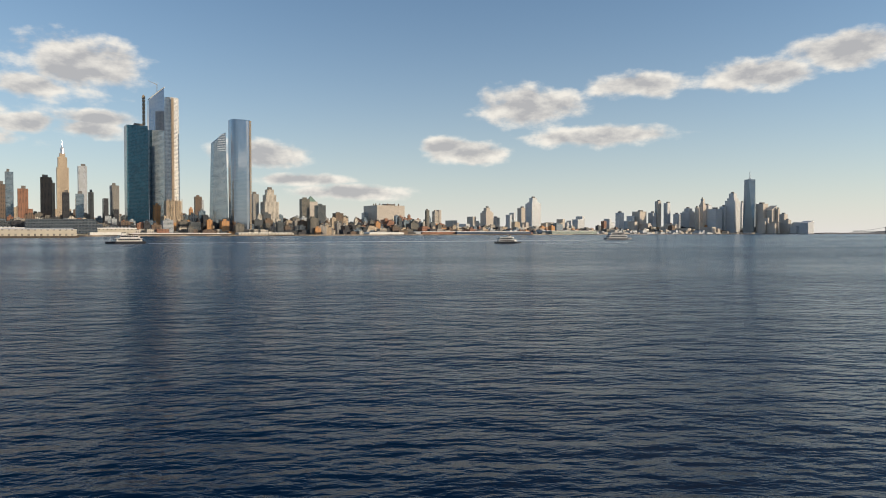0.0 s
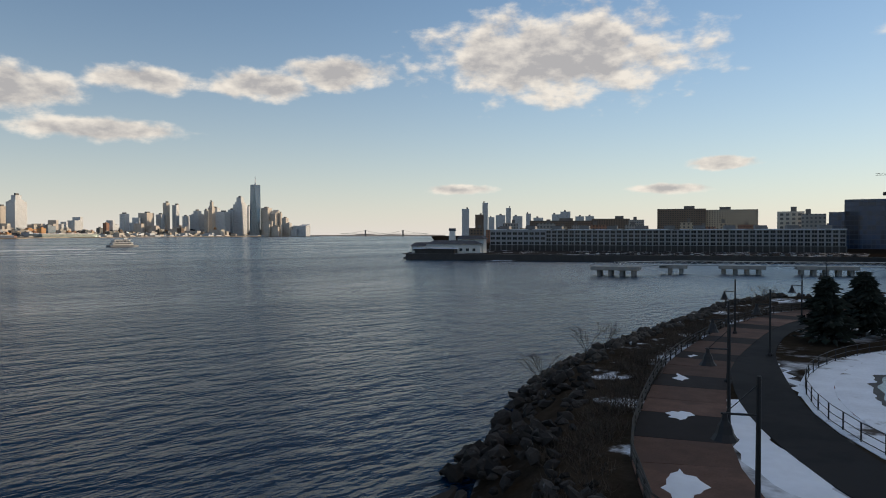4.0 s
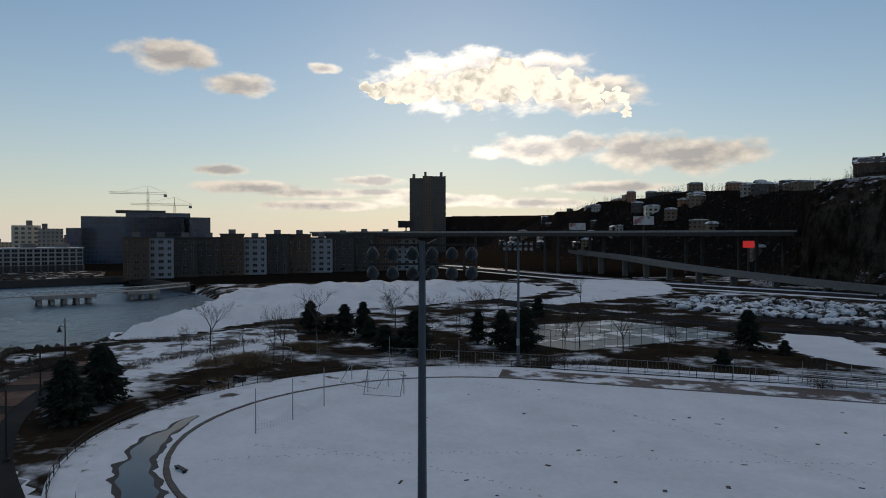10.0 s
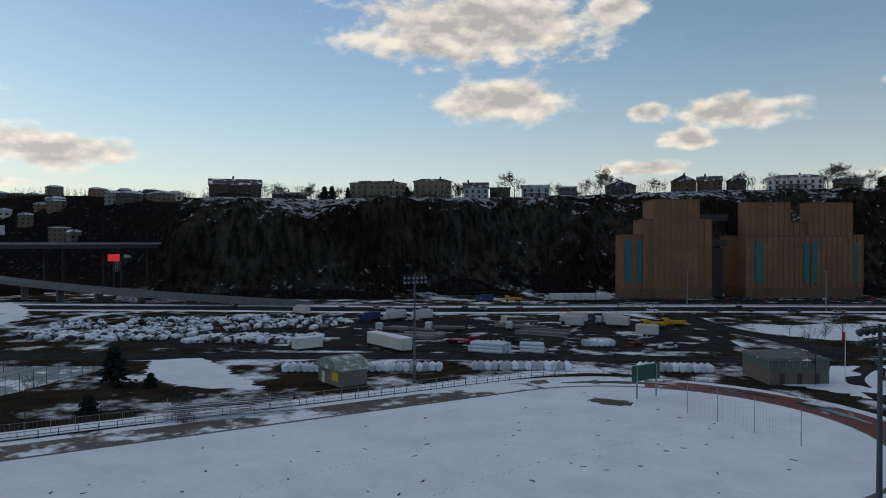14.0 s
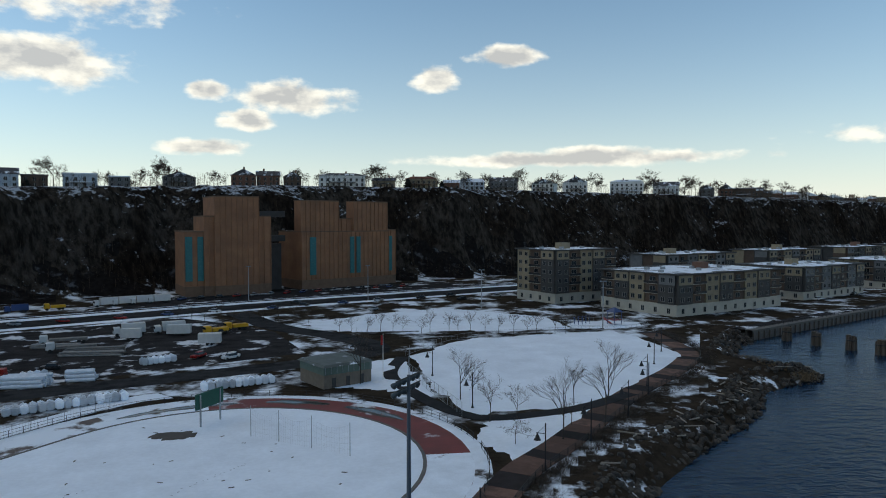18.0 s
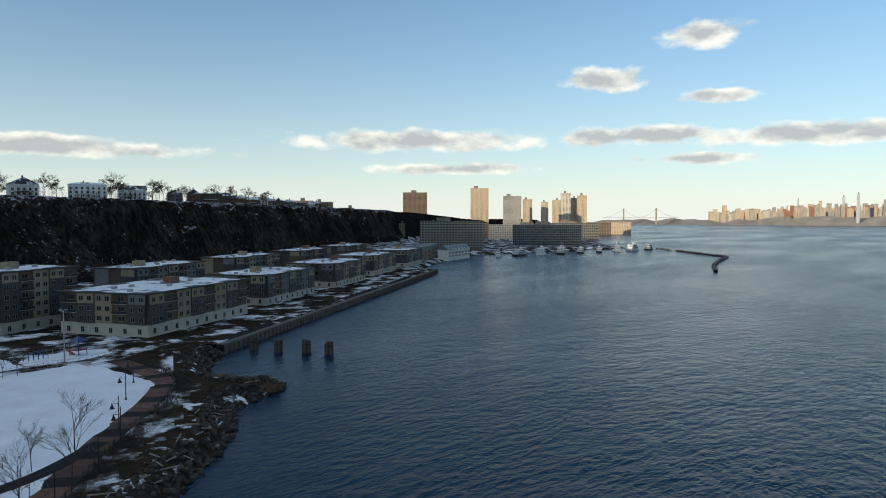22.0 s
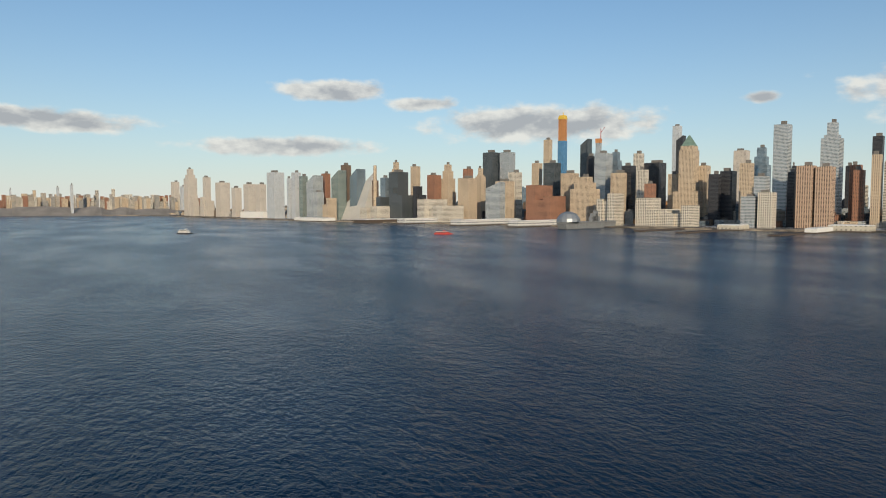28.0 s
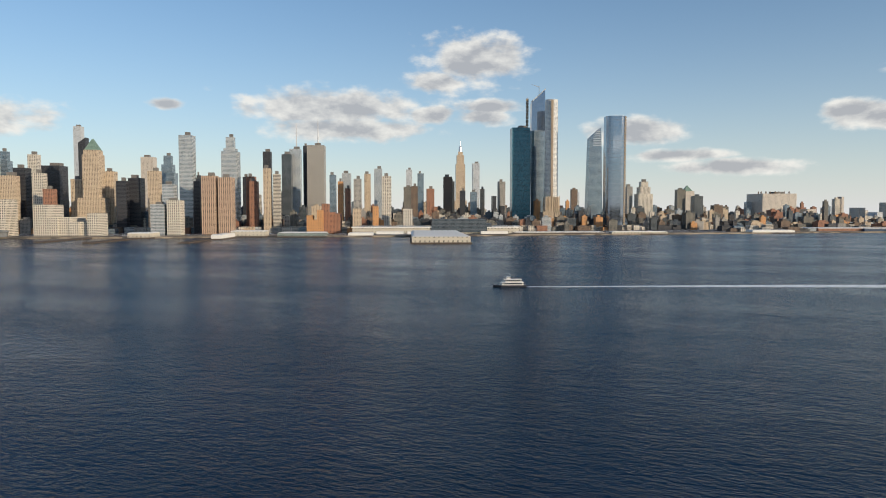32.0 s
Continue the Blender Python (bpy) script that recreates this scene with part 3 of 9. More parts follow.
# ---------------------------------------------------------------- the city across the river
GRID = 25   # the street grid's turn: local x runs along the shore, local -y faces the river
F = {
    "glass": facade("blue_glass_wall", (0.20, 0.23, 0.26), (0.16, 0.22, 0.27), 3.0, 3.8, 0.9, 0.75, 0.12, 0.55, 0.4),
    "pale": facade("pale_glass_wall", (0.42, 0.43, 0.43), (0.26, 0.31, 0.35), 3.0, 3.6, 0.8, 0.6, 0.14, 0.5, 0.5),
    "blue": facade("deep_blue_glass", (0.04, 0.06, 0.10), (0.025, 0.05, 0.10), 3.0, 3.8, 0.9, 0.8, 0.15, 0.12, 0.5),
    "teal": facade("teal_glass_wall", (0.08, 0.15, 0.18), (0.035, 0.13, 0.18), 3.2, 4.2, 0.9, 0.85, 0.16, 0.25, 0.4, 0.35),
    "green": facade("green_glass_wall", (0.28, 0.31, 0.29), (0.14, 0.20, 0.19), 3.0, 3.4, 0.8, 0.65, 0.12, 0.45, 0.5),
    "dark": facade("dark_tower_wall", (0.045, 0.045, 0.05), (0.018, 0.022, 0.03), 2.6, 3.6, 0.6, 0.6, 0.15, 0.1, 0.6),
    "darkglass": facade("dark_glass_wall", (0.10, 0.11, 0.12), (0.05, 0.065, 0.075), 3.0, 3.6, 0.8, 0.7, 0.1, 0.4, 0.5),
    "tan": facade("tan_stone_wall", (0.50, 0.40, 0.29), (0.10, 0.09, 0.08), 4.2, 3.4, 0.42, 0.5, 0.2, 0.1),
    "white": facade("white_wall", (0.58, 0.53, 0.45), (0.09, 0.095, 0.10), 5.0, 4.0, 0.55, 0.55, 0.2, 0.1),
    "grey": facade("grey_stone_wall", (0.34, 0.32, 0.29), (0.09, 0.10, 0.11), 3.4, 3.5, 0.5, 0.55, 0.2, 0.15),
    "brown": facade("brown_brick_wall", (0.17, 0.12, 0.085), (0.045, 0.045, 0.05), 4.0, 3.6, 0.5, 0.5, 0.2, 0.1),
    "brick": facade("red_brick_wall", (0.30, 0.15, 0.095), (0.06, 0.055, 0.055), 3.8, 3.3, 0.42, 0.5, 0.2, 0.1),
    "orange": facade("orange_brick_wall", (0.50, 0.26, 0.11), (0.10, 0.08, 0.07), 4.5, 4.0, 0.35, 0.4, 0.3, 0.0),
    "banded": facade("banded_wall", (0.52, 0.47, 0.39), (0.07, 0.07, 0.075), 3.0, 3.8, 1.0, 0.42, 0.2, 0.1),
    "greyband": facade("grey_banded_wall", (0.20, 0.185, 0.155), (0.04, 0.045, 0.05), 4.0, 3.4, 0.7, 0.55, 0.2, 0.1),
    # two walls for the far skyline, with the air's haze put into their colours
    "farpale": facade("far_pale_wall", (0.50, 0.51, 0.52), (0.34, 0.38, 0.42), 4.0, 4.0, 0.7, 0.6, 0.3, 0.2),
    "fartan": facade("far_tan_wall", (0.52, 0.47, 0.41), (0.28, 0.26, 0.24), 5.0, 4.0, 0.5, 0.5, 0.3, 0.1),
    "brickgrid": facade("brick_tower_wall", (0.46, 0.33, 0.24), (0.07, 0.055, 0.05), 5.2, 3.0, 0.5, 0.62, 0.25, 0.05),
}
STYLE = {
    "glass": ("blue-grey glass office tower in the city", "skyscraper"), "pale": ("pale glass tower reflecting the low sun", "skyscraper"),
    "blue": ("deep blue glass office tower", "skyscraper"), "teal": ("teal glass office slab with dark vent floors", "skyscraper"),
    "green": ("green-tinted glass apartment tower", "skyscraper"), "dark": ("black-clad tower with small dark windows", "skyscraper"),
    "darkglass": ("dark glass tower in the skyline", "skyscraper"), "tan": ("tan stone building lit by low sun", "building"),
    "white": ("white-walled building in the city", "building"), "grey": ("grey stone tower in the skyline", "building"),
    "brown": ("brown brick block in the city", "building"), "brick": ("red brick building in the city", "building"),
    "orange": ("orange brick warehouse near the river", "building"), "banded": ("cream building with dark window bands", "building"),
    "greyband": ("grey-brown apartment block at the water", "building"),
    "brickgrid": ("brick apartment tower with stacked balconies", "building"),
}
M_citytop = material("city_roof", (0.16, 0.15, 0.14), 0.9, 0.35, 10.0)
M_tank = material("tank_wood", (0.14, 0.09, 0.06), 0.9, 0.3, 2.0)
M_copper = material("green_copper", (0.16, 0.24, 0.20), 0.7, 0.3, 8.0)
M_mast = material("white_mast", (0.55, 0.55, 0.55), 0.5, 0.1, 3.0)
rc = random.Random(4)


def bank_distance(az):
    """How far off the far shore is at a bearing."""
    x1, y1 = polar(az, 6000)
    best = 4500
    for (ax, ay), (bx, by) in zip(EAST_BANK, EAST_BANK[1:]):
        ex, ey = bx - ax, by - ay
        den = x1 * ey - y1 * ex
        if abs(den) > 1e-9:
            t, s = (ax * ey - ay * ex) / den, (ax * y1 - ay * x1) / den
            if t > 0 and 0 <= s <= 1:
                best = min(best, t * 6000)
    return best


def tower(az, d, w, h, style, top="flat", name="", depth=0.0):
    """A city building: bearing and distance, width and height, kind of wall, kind of top."""
    x, y = polar(az, d)
    label, category = STYLE[style]
    if 265 < az < 360:
        # nothing stands in the river: the front rows keep behind the quay
        far = max(d, bank_distance(az) + 70 + 0.45 * max(0, d - 1450))
        k = far / d
        d, w, h = far, w * k, max(16, 56 + (h - 56) * k)
        x, y = polar(az, d)
    dp = depth or w * rc.uniform(0.85, 1.1)
    ob = thing(name or ("city_tower" if h > 70 else "city_building"), x, y, 2.2, GRID, label, category)
    bm = bmesh.new()
    if top == "setback":
        k = rc.uniform(0.72, 0.85)
        box(bm, 0, 0, 0, w, dp, h * k)
        box(bm, 0, 0, h * k, w * 0.74, dp * 0.74, h * 0.88 - h * k)
        box(bm, 0, 0, h * 0.88, w * 0.5, dp * 0.5, h * 0.12)
    elif top == "slant":
        vs = box(bm, 0, 0, 0, w, dp, h)
        for v in vs:
            if v.co.z > 1 and v.co.x < 0:
                v.co.z -= min(0.16 * h, w * 0.7)
    elif top == "pyramid":
        box(bm, 0, 0, 0, w, dp, h * 0.9)
    elif w > 34 and h < 130:
        a, b = rc.uniform(0.3, 0.42), rc.uniform(0.28, 0.36)
        flip = rc.choice([-1, 1])
        for x0, x1, k, q in ((0, a, 1.0, 1.0), (a, a + b, rc.uniform(.55, .85), 0.8), (a + b, 1, rc.uniform(.6, .95), 0.92)):
            box(bm, flip * ((x0 + x1) / 2 - 0.5) * w, -dp * (1 - q) / 2 * rc.choice([-1, 1]), 0, (x1 - x0) * w, dp * q, h * k)
        top = "stepped"
    else:
        box(bm, 0, 0, 0, w, dp, h)
    # past 2900 m the building takes a paler wall with haze in its colour
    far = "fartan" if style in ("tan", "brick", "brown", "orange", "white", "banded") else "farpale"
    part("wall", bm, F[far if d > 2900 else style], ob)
    bm = bmesh.new()
    if top == "pyramid":
        prism(bm, [(-w * .4, -dp * .4), (w * .4, -dp * .4), (w * .4, dp * .4), (-w * .4, dp * .4)], h * 0.9, h * 1.06, 0.05)
        part("roof", bm, M_copper, ob, "green copper pyramid roof")
    elif top not in ("slant", "stepped"):
        s = 0.5 if top == "setback" else 1.0
        ww, dd = w * s, dp * s
        t = max(0.5, min(1.5, w * 0.02))
        for cx, cy, sx, sy in ((0, dd / 2 - t / 2, ww, t), (0, -dd / 2 + t / 2, ww, t), (ww / 2 - t / 2, 0, t, dd - 2 * t), (-ww / 2 + t / 2, 0, t, dd - 2 * t)):
            box(bm, cx, cy, h + 0.005, sx, sy, 1.3)
        if d < 1750 and w > 14:
            part("parapet", bm, M_concrete, ob)
        bm = bmesh.new()
        box(bm, ww * rc.uniform(-.15, .15), dd * rc.uniform(-.15, .15), h + 0.005, ww * rc.uniform(.3, .55), dd * rc.uniform(.3, .5), min(h * 0.05 + 2, 9))
        if h > 48 or d < 1400:
            part("plant_room", bm, M_citytop, ob)
    if top == "mast":
        bm = bmesh.new()
        tube(bm, (w * .1, 0, h), (w * .1, 0, h * 1.32), 2.2, 0.7, 6)
        part("mast", bm, M_mast, ob)
    if top == "tanks":
        for k in range(9):
            bm = bmesh.new()
            lathe(bm, [(2.6, 0), (2.6, 7), (0.3, 10)], 8, (w * (-.4 + .1 * k), rc.uniform(-.3, .3) * dp, h + 1))
            part("water_tank", bm, M_tank, ob)
    return ob


# the far west side, seen past the convention hall
tower(335.98, 2574, 23, 198, "glass")
tower(340.55, 3075, 31, 268, "dark")
tower(338.60, 2629, 17, 171, "tan")
tower(339.46, 2448, 19, 131, "dark")
tower(340.36, 2370, 22, 124, "glass")
tower(341.09, 2588, 16, 141, "tan")
tower(342.39, 2321, 40, 109, "dark")
tower(342.67, 2729, 28, 174, "grey")
tower(336.93, 2293, 36, 89, "brick")
tower(344.18, 2372, 61, 339, "teal")
tower(348.73, 2174, 38, 61, "dark")
tower(348.77, 2925, 20, 136, "dark")
tower(354.02, 2665, 53, 167, "white", "setback")
tower(352.90, 2658, 21, 149, "grey")
tower(357.28, 3056, 46, 156, "tan", "pyramid")
tower(358.42, 2934, 35, 65, "brick")
tower(3.25, 3216, 143, 130, "brown", "tanks")
tower(4.94, 3196, 111, 67, "banded")
tower(3.36, 2934, 67, 28, "orange")
tower(0.80, 2800, 125, 21, "dark")
tower(7.61, 3485, 36, 121, "white")
tower(7.28, 3244, 52, 25, "white")
tower(8.84, 3390, 78, 21, "grey")
tower(9.11, 3865, 75, 74, "brown")
tower(10.73, 4060, 62, 100, "brown")
tower(9.67, 3697, 64, 53, "grey")
tower(11.78, 3776, 50, 141, "banded", "setback")
tower(12.54, 4077, 31, 95, "brick")
tower(13.73, 3960, 41, 120, "dark")
tower(14.69, 4131, 43, 153, "brick")
tower(15.58, 4050, 68, 207, "grey", "setback")
tower(14.75, 3815, 43, 62, "white")
tower(16.70, 4093, 60, 66, "tan")
tower(17.65, 4095, 51, 85, "orange")
tower(18.40, 4174, 38, 78, "dark")
tower(19.22, 4257, 57, 105, "glass")
# the southern tip
tower(21.70, 4216, 43, 88, "dark")
tower(22.52, 4355, 34, 128, "grey")
tower(23.22, 4490, 51, 111, "dark")
tower(24.03, 4531, 62, 139, "brown")
tower(25.03, 4585, 34, 133, "grey")
tower(25.46, 4600, 29, 206, "white")
tower(26.14, 4600, 29, 193, "grey")
tower(26.89, 4550, 34, 122, "grey")
tower(27.72, 4650, 69, 160, "grey", "setback")
tower(28.38, 4550, 21, 162, "brown")
tower(28.77, 4600, 32, 217, "tan", "setback")
tower(29.14, 4650, 32, 179, "grey")
tower(29.66, 4500, 57, 150, "glass")
tower(30.29, 4550, 35, 166, "blue")
tower(30.93, 4550, 60, 244, "grey", "setback")
tower(31.55, 4650, 27, 192, "glass")
tower(32.97, 4500, 50, 176, "tan")
tower(33.59, 4500, 49, 166, "white", "slant")
tower(34.04, 4500, 19, 145, "brown")
tower(34.42, 4400, 33, 112, "tan")
tower(34.71, 4380, 28, 79, "tan")
tower(35.22, 4380, 45, 65, "grey")
tower(35.93, 4380, 58, 73, "grey", "slant")
tower(23.67, 4312, 59, 72, "tan")
tower(24.62, 4322, 78, 61, "white")
tower(26.31, 4360, 84, 57, "tan")
tower(27.55, 4340, 89, 32, "tan")
tower(29.36, 4360, 90, 39, "tan")
tower(33.11, 4350, 39, 91, "tan")
tower(33.72, 4350, 52, 68, "white")
# the upper west side
tower(270.33, 2732, 24, 143, "white")
tower(271.44, 1874, 23, 148, "tan", "setback")
tower(272.64, 1904, 15, 129, "brown")
tower(273.83, 1885, 26, 115, "tan")
tower(270.90, 2714, 17, 126, "glass")
tower(271.75, 1678, 15, 79, "white")
tower(272.65, 1663, 24, 75, "brown")
tower(262.37, 4669, 14, 164, "grey")
tower(263.26, 4392, 12, 172, "grey")
tower(259.45, 4780, 9, 152, "dark")
tower(274.87, 1770, 19, 99, "tan")
tower(275.87, 1806, 23, 109, "tan")
tower(276.75, 1744, 18, 107, "tan")
tower(277.90, 1679, 31, 133, "pale")
tower(278.99, 1716, 10, 121, "glass")
tower(279.52, 1710, 16, 135, "green")
tower(280.10, 1704, 14, 126, "green")
tower(281.00, 1614, 26, 124, "pale", "slant")
tower(281.90, 1885, 17, 141, "brick")
tower(282.94, 1775, 29, 144, "green", "slant")
tower(283.53, 1970, 21, 169, "brown")
tower(284.47, 1862, 29, 152, "glass", "slant")
tower(285.92, 1850, 12, 122, "brown")
tower(286.77, 1744, 19, 125, "glass")
tower(287.83, 1687, 33, 136, "darkglass")
tower(288.11, 1585, 44, 96, "darkglass")
tower(289.58, 1576, 23, 99, "dark")
tower(287.64, 2138, 25, 188, "tan", "setback")
tower(289.23, 2128, 23, 175, "tan")
tower(290.78, 1919, 27, 139, "brick")
tower(291.92, 2014, 31, 174, "tan", "setback")
tower(293.53, 1707, 35, 122, "tan")
tower(293.58, 2006, 20, 161, "brick")
tower(294.62, 2003, 21, 162, "tan", "setback")
tower(295.51, 2400, 43, 237, "darkglass")
tower(296.83, 2396, 40, 237, "pale")
tower(296.08, 1648, 44, 111, "pale", "slant")
tower(282.18, 1542, 21, 72, "tan")
tower(281.26, 1591, 18, 86, "pale")
tower(291.30, 1476, 69, 69, "white")
tower(286.10, 1489, 61, 54, "white")
tower(286.40, 1567, 36, 74, "darkglass")
# midtown
tower(300.11, 2890, 27, 325, "tan")
tower(299.25, 2191, 24, 187, "tan")
tower(300.47, 2090, 39, 181, "darkglass")
tower(303.17, 2889, 34, 325, "darkglass", "slant")
tower(303.61, 2390, 24, 221, "dark")
tower(304.55, 2290, 41, 222, "pale")
tower(305.54, 2392, 36, 233, "glass", "setback")
tower(307.29, 2295, 25, 220, "white")
tower(308.48, 2398, 59, 195, "dark")
tower(306.53, 1993, 29, 165, "dark")
tower(307.61, 1896, 23, 149, "white")
tower(310.15, 3603, 34, 445, "pale")
tower(310.44, 2804, 26, 321, "dark", "slant")
tower(310.03, 2103, 29, 145, "tan")
tower(312.20, 2111, 25, 168, "tan")
tower(312.98, 1915, 24, 135, "dark")
tower(313.93, 2020, 32, 147, "dark")
tower(314.82, 2924, 47, 267, "tan")
tower(315.21, 1927, 27, 162, "tan")
tower(316.20, 2433, 47, 239, "glass", "setback")
tower(317.59, 1942, 34, 257, "pale")
tower(318.41, 1948, 10, 154, "dark")
tower(319.22, 1604, 30, 136, "brickgrid")
tower(320.45, 1584, 29, 132, "brickgrid")
tower(320.81, 2067, 43, 269, "pale", "setback")
tower(321.94, 2177, 16, 162, "dark")
tower(322.55, 1883, 21, 137, "brick")
tower(303.12, 1689, 53, 123, "tan", "setback")
tower(301.91, 1889, 36, 141, "tan")
tower(300.04, 1590, 66, 101, "brick")
tower(305.76, 1892, 30, 141, "tan")
tower(305.09, 1491, 43, 80, "white")
tower(308.79, 1499, 64, 71, "white")
tower(310.63, 1465, 51, 55, "white")
tower(315.49, 1528, 28, 73, "pale")
tower(316.66, 1516, 27, 81, "white")
tower(297.46, 1895, 28, 145, "white")
tower(296.62, 1697, 34, 114, "tan")
tower(308.20, 1697, 20, 106, "brick")
tower(322.34, 1981, 23, 154, "brick")
tower(323.62, 2394, 26, 257, "dark")
tower(323.59, 1794, 17, 166, "tan")
tower(324.34, 1801, 17, 152, "banded")
tower(325.15, 2360, 31, 247, "darkglass")
tower(325.83, 2418, 36, 269, "pale", "mast")
tower(326.66, 2528, 18, 291, "dark")
tower(318.29, 1747, 15, 130, "dark")
tower(316.26, 1633, 24, 117, "pale")
tower(327.49, 2438, 58, 284, "grey", "mast")
tower(328.80, 2256, 20, 175, "glass")
tower(329.91, 2471, 31, 192, "pale")
tower(329.42, 1964, 15, 142, "orange")
tower(330.00, 1973, 15, 123, "brick")
tower(330.80, 1885, 20, 146, "grey")
tower(331.61, 2497, 22, 192, "tan")
tower(332.49, 2411, 27, 205, "pale")
tower(333.17, 1923, 26, 155, "white")
tower(335.03, 3156, 27, 246, "pale")
tower(336.79, 2391, 27, 136, "brick")
tower(334.92, 1734, 24, 65, "white")
tower(327.34, 1597, 34, 61, "orange")
tower(328.69, 1704, 45, 77, "brick")
tower(330.73, 1624, 19, 65, "tan")
tower(332.27, 1758, 15, 71, "orange")
tower(338.22, 2621, 32, 188, "brown")
tower(335.47, 2264, 22, 140, "brown")


bm = bmesh.new()
ribbon(bm, EAST_BANK, 45, 2.9, 4.0)
tagged(link("far_quay", bm, material("far_quay_stone", (0.30, 0.25, 0.19), 0.9, 0.4, 25.0, second=(0.08, 0.07, 0.06), amount=0.45)), "tan riverside quay of the far city", "quay", kind="structure")

# the lower blocks that fill the streets between the towers; the far rows are one mass
WALLS = ["tan", "white", "brick", "brown", "grey", "orange", "dark", "pale", "banded", "glass", "darkglass", "greyband"]
mass_v, mass_f, mass_m = [], [], []


def block(cx, cy, z0, sx, sy, sz, style):
    """One more plain building of the mass."""
    n = len(mass_v)
    mass_v.extend((cx + a * sx / 2, cy + b * sy / 2, z0 + c * sz) for c in (0, 1) for a, b in ((-1, -1), (1, -1), (1, 1), (-1, 1)))
    mass_f.extend([(n + 4, n + 5, n + 6, n + 7)] + [(n + k, n + (k + 1) % 4, n + 4 + (k + 1) % 4, n + 4 + k) for k in range(4)])
    mass_m.extend([WALLS.index(style)] * 5)


turn_back = Matrix.Rotation(radians(-GRID), 3, "Z")
for depth_in, tall, step in ((55, 11, 0.8), (130, 16, 1.1), (260, 30, 1.05), (340, 32, 0.5), (480, 40, 0.42), (700, 50, 0.42), (1000, 64, 0.5), (1300, 76, 0.7)):
    az = 254.0
    while az < 395:
        az += step * rc.uniform(0.6, 1.3)
        d = min(bank_distance(az) + depth_in * rc.uniform(0.75, 1.25), 4600)
        quiet = 0.28 if az < 268 else 0.5 if az < 282 or az > 368 else 1.0
        if (depth_in < 100 and rc.random() < 0.25) or (az < 271 and depth_in < 300):
            continue
        w, h, style = (rc.uniform(20, 40) if depth_in < 300 else rc.uniform(13, 34)) * (1.3 if az < 272 or az > 375 else 1), max(7, tall * quiet * rc.uniform(0.5, 1.3) * (1.8 if depth_in > 300 and rc.random() < 0.1 else 1)), rc.choice(WALLS)
        if depth_in < 300:
            tower(az, d, w, h, style, rc.choice(["flat", "flat", "setback"]))
            continue
        p = turn_back @ Vector((*polar(az, d), 2.2))
        block(p.x, p.y, 2.2, w, w * rc.uniform(0.7, 1.2), h, style)
        block(p.x, p.y, 2.2 + h, w * 0.4, w * 0.4, rc.uniform(3, 7), style)
for az in np.arange(253.5, 272.0, 0.22):
    for d, lo, hi in ((4560, 78, 112), (4680, 96, 128)):
        p = turn_back @ Vector((*polar(az + rc.uniform(-.1, .1), d), 2.2))
        w = rc.uniform(12, 26)
        block(p.x, p.y, 2.2, w, w, rc.uniform(lo, hi) * (0.75 + 0.25 * smoothstep(253, 262, az)) + (30 if rc.random() < 0.05 else 0), rc.choice(["tan", "tan", "white", "banded", "grey", "brick"]))
me = bpy.data.meshes.new("city_blocks")
me.from_pydata(mass_v, [], mass_f)
ob = new("city_blocks", me)
me.materials.append(F[WALLS[0]])
for s in WALLS[1:]:
    ob.data.materials.append(F[s])
me.polygons.foreach_set("material_index", mass_m)
ob.rotation_euler = (0, 0, radians(GRID))
tagged(ob, "dense blocks of mixed brick and stone buildings", "city blocks", kind="stuff")


# ---------------------------------------------------------------- landmarks across the river
M_mirror = facade("mirror_glass", (0.16, 0.18, 0.21), (0.26, 0.31, 0.38), 3.0, 4.0, 0.95, 0.92, 0.06, 0.9, 0.3, 0.1, uneven_glass=0.22)
M_hoist = material("site_hoist", (0.30, 0.24, 0.18), 0.7, 0.4, 3.0)
M_fin = material("bright_metal_fin", (0.60, 0.60, 0.60), 0.35, 0.1, 5.0, metal=0.7)
M_sunlitglass = facade("bright_glass_wall", (0.62, 0.60, 0.56), (0.34, 0.37, 0.40), 3.0, 4.0, 0.7, 0.6, 0.12, 0.4, 0.5)
M_sitewrap = material("orange_site_wrap", (0.50, 0.24, 0.10), 0.8, 0.25, 6.0)
M_blueclad = facade("new_blue_glass", (0.12, 0.26, 0.42), (0.08, 0.22, 0.40), 3.0, 4.0, 0.9, 0.85, 0.12, 0.3, 0.4)
M_yellow = material("yellow_paint", (0.62, 0.42, 0.06), 0.6, 0.15, 2.0)
M_whitewall = material("white_wall_paint", (0.70, 0.69, 0.66), 0.7, 0.12, 4.0)
M_shed = facade("shed_wall", (0.50, 0.46, 0.38), (0.20, 0.19, 0.17), 9.0, 9.0, 0.35, 0.4, 0.4, 0.0)
M_steelgrey = material("ship_grey", (0.20, 0.21, 0.22), 0.6, 0.25, 6.0)
M_redpaint = material("red_paint", (0.40, 0.05, 0.04), 0.5, 0.2, 2.0)
M_hullblack = material("dark_hull", (0.03, 0.032, 0.04), 0.4, 0.2, 2.0)
M_terminal = facade("terminal_wall", (0.60, 0.59, 0.57), (0.10, 0.11, 0.12), 6.0, 6.5, 0.7, 0.45, 0.3, 0.0)
M_pier = material("pier_timber", (0.09, 0.07, 0.055), 0.9, 0.4, 2.0)


def place(az, d, z, name, label, category, turn=GRID):
    return thing(name, *polar(az, d), z, turn, label, category)


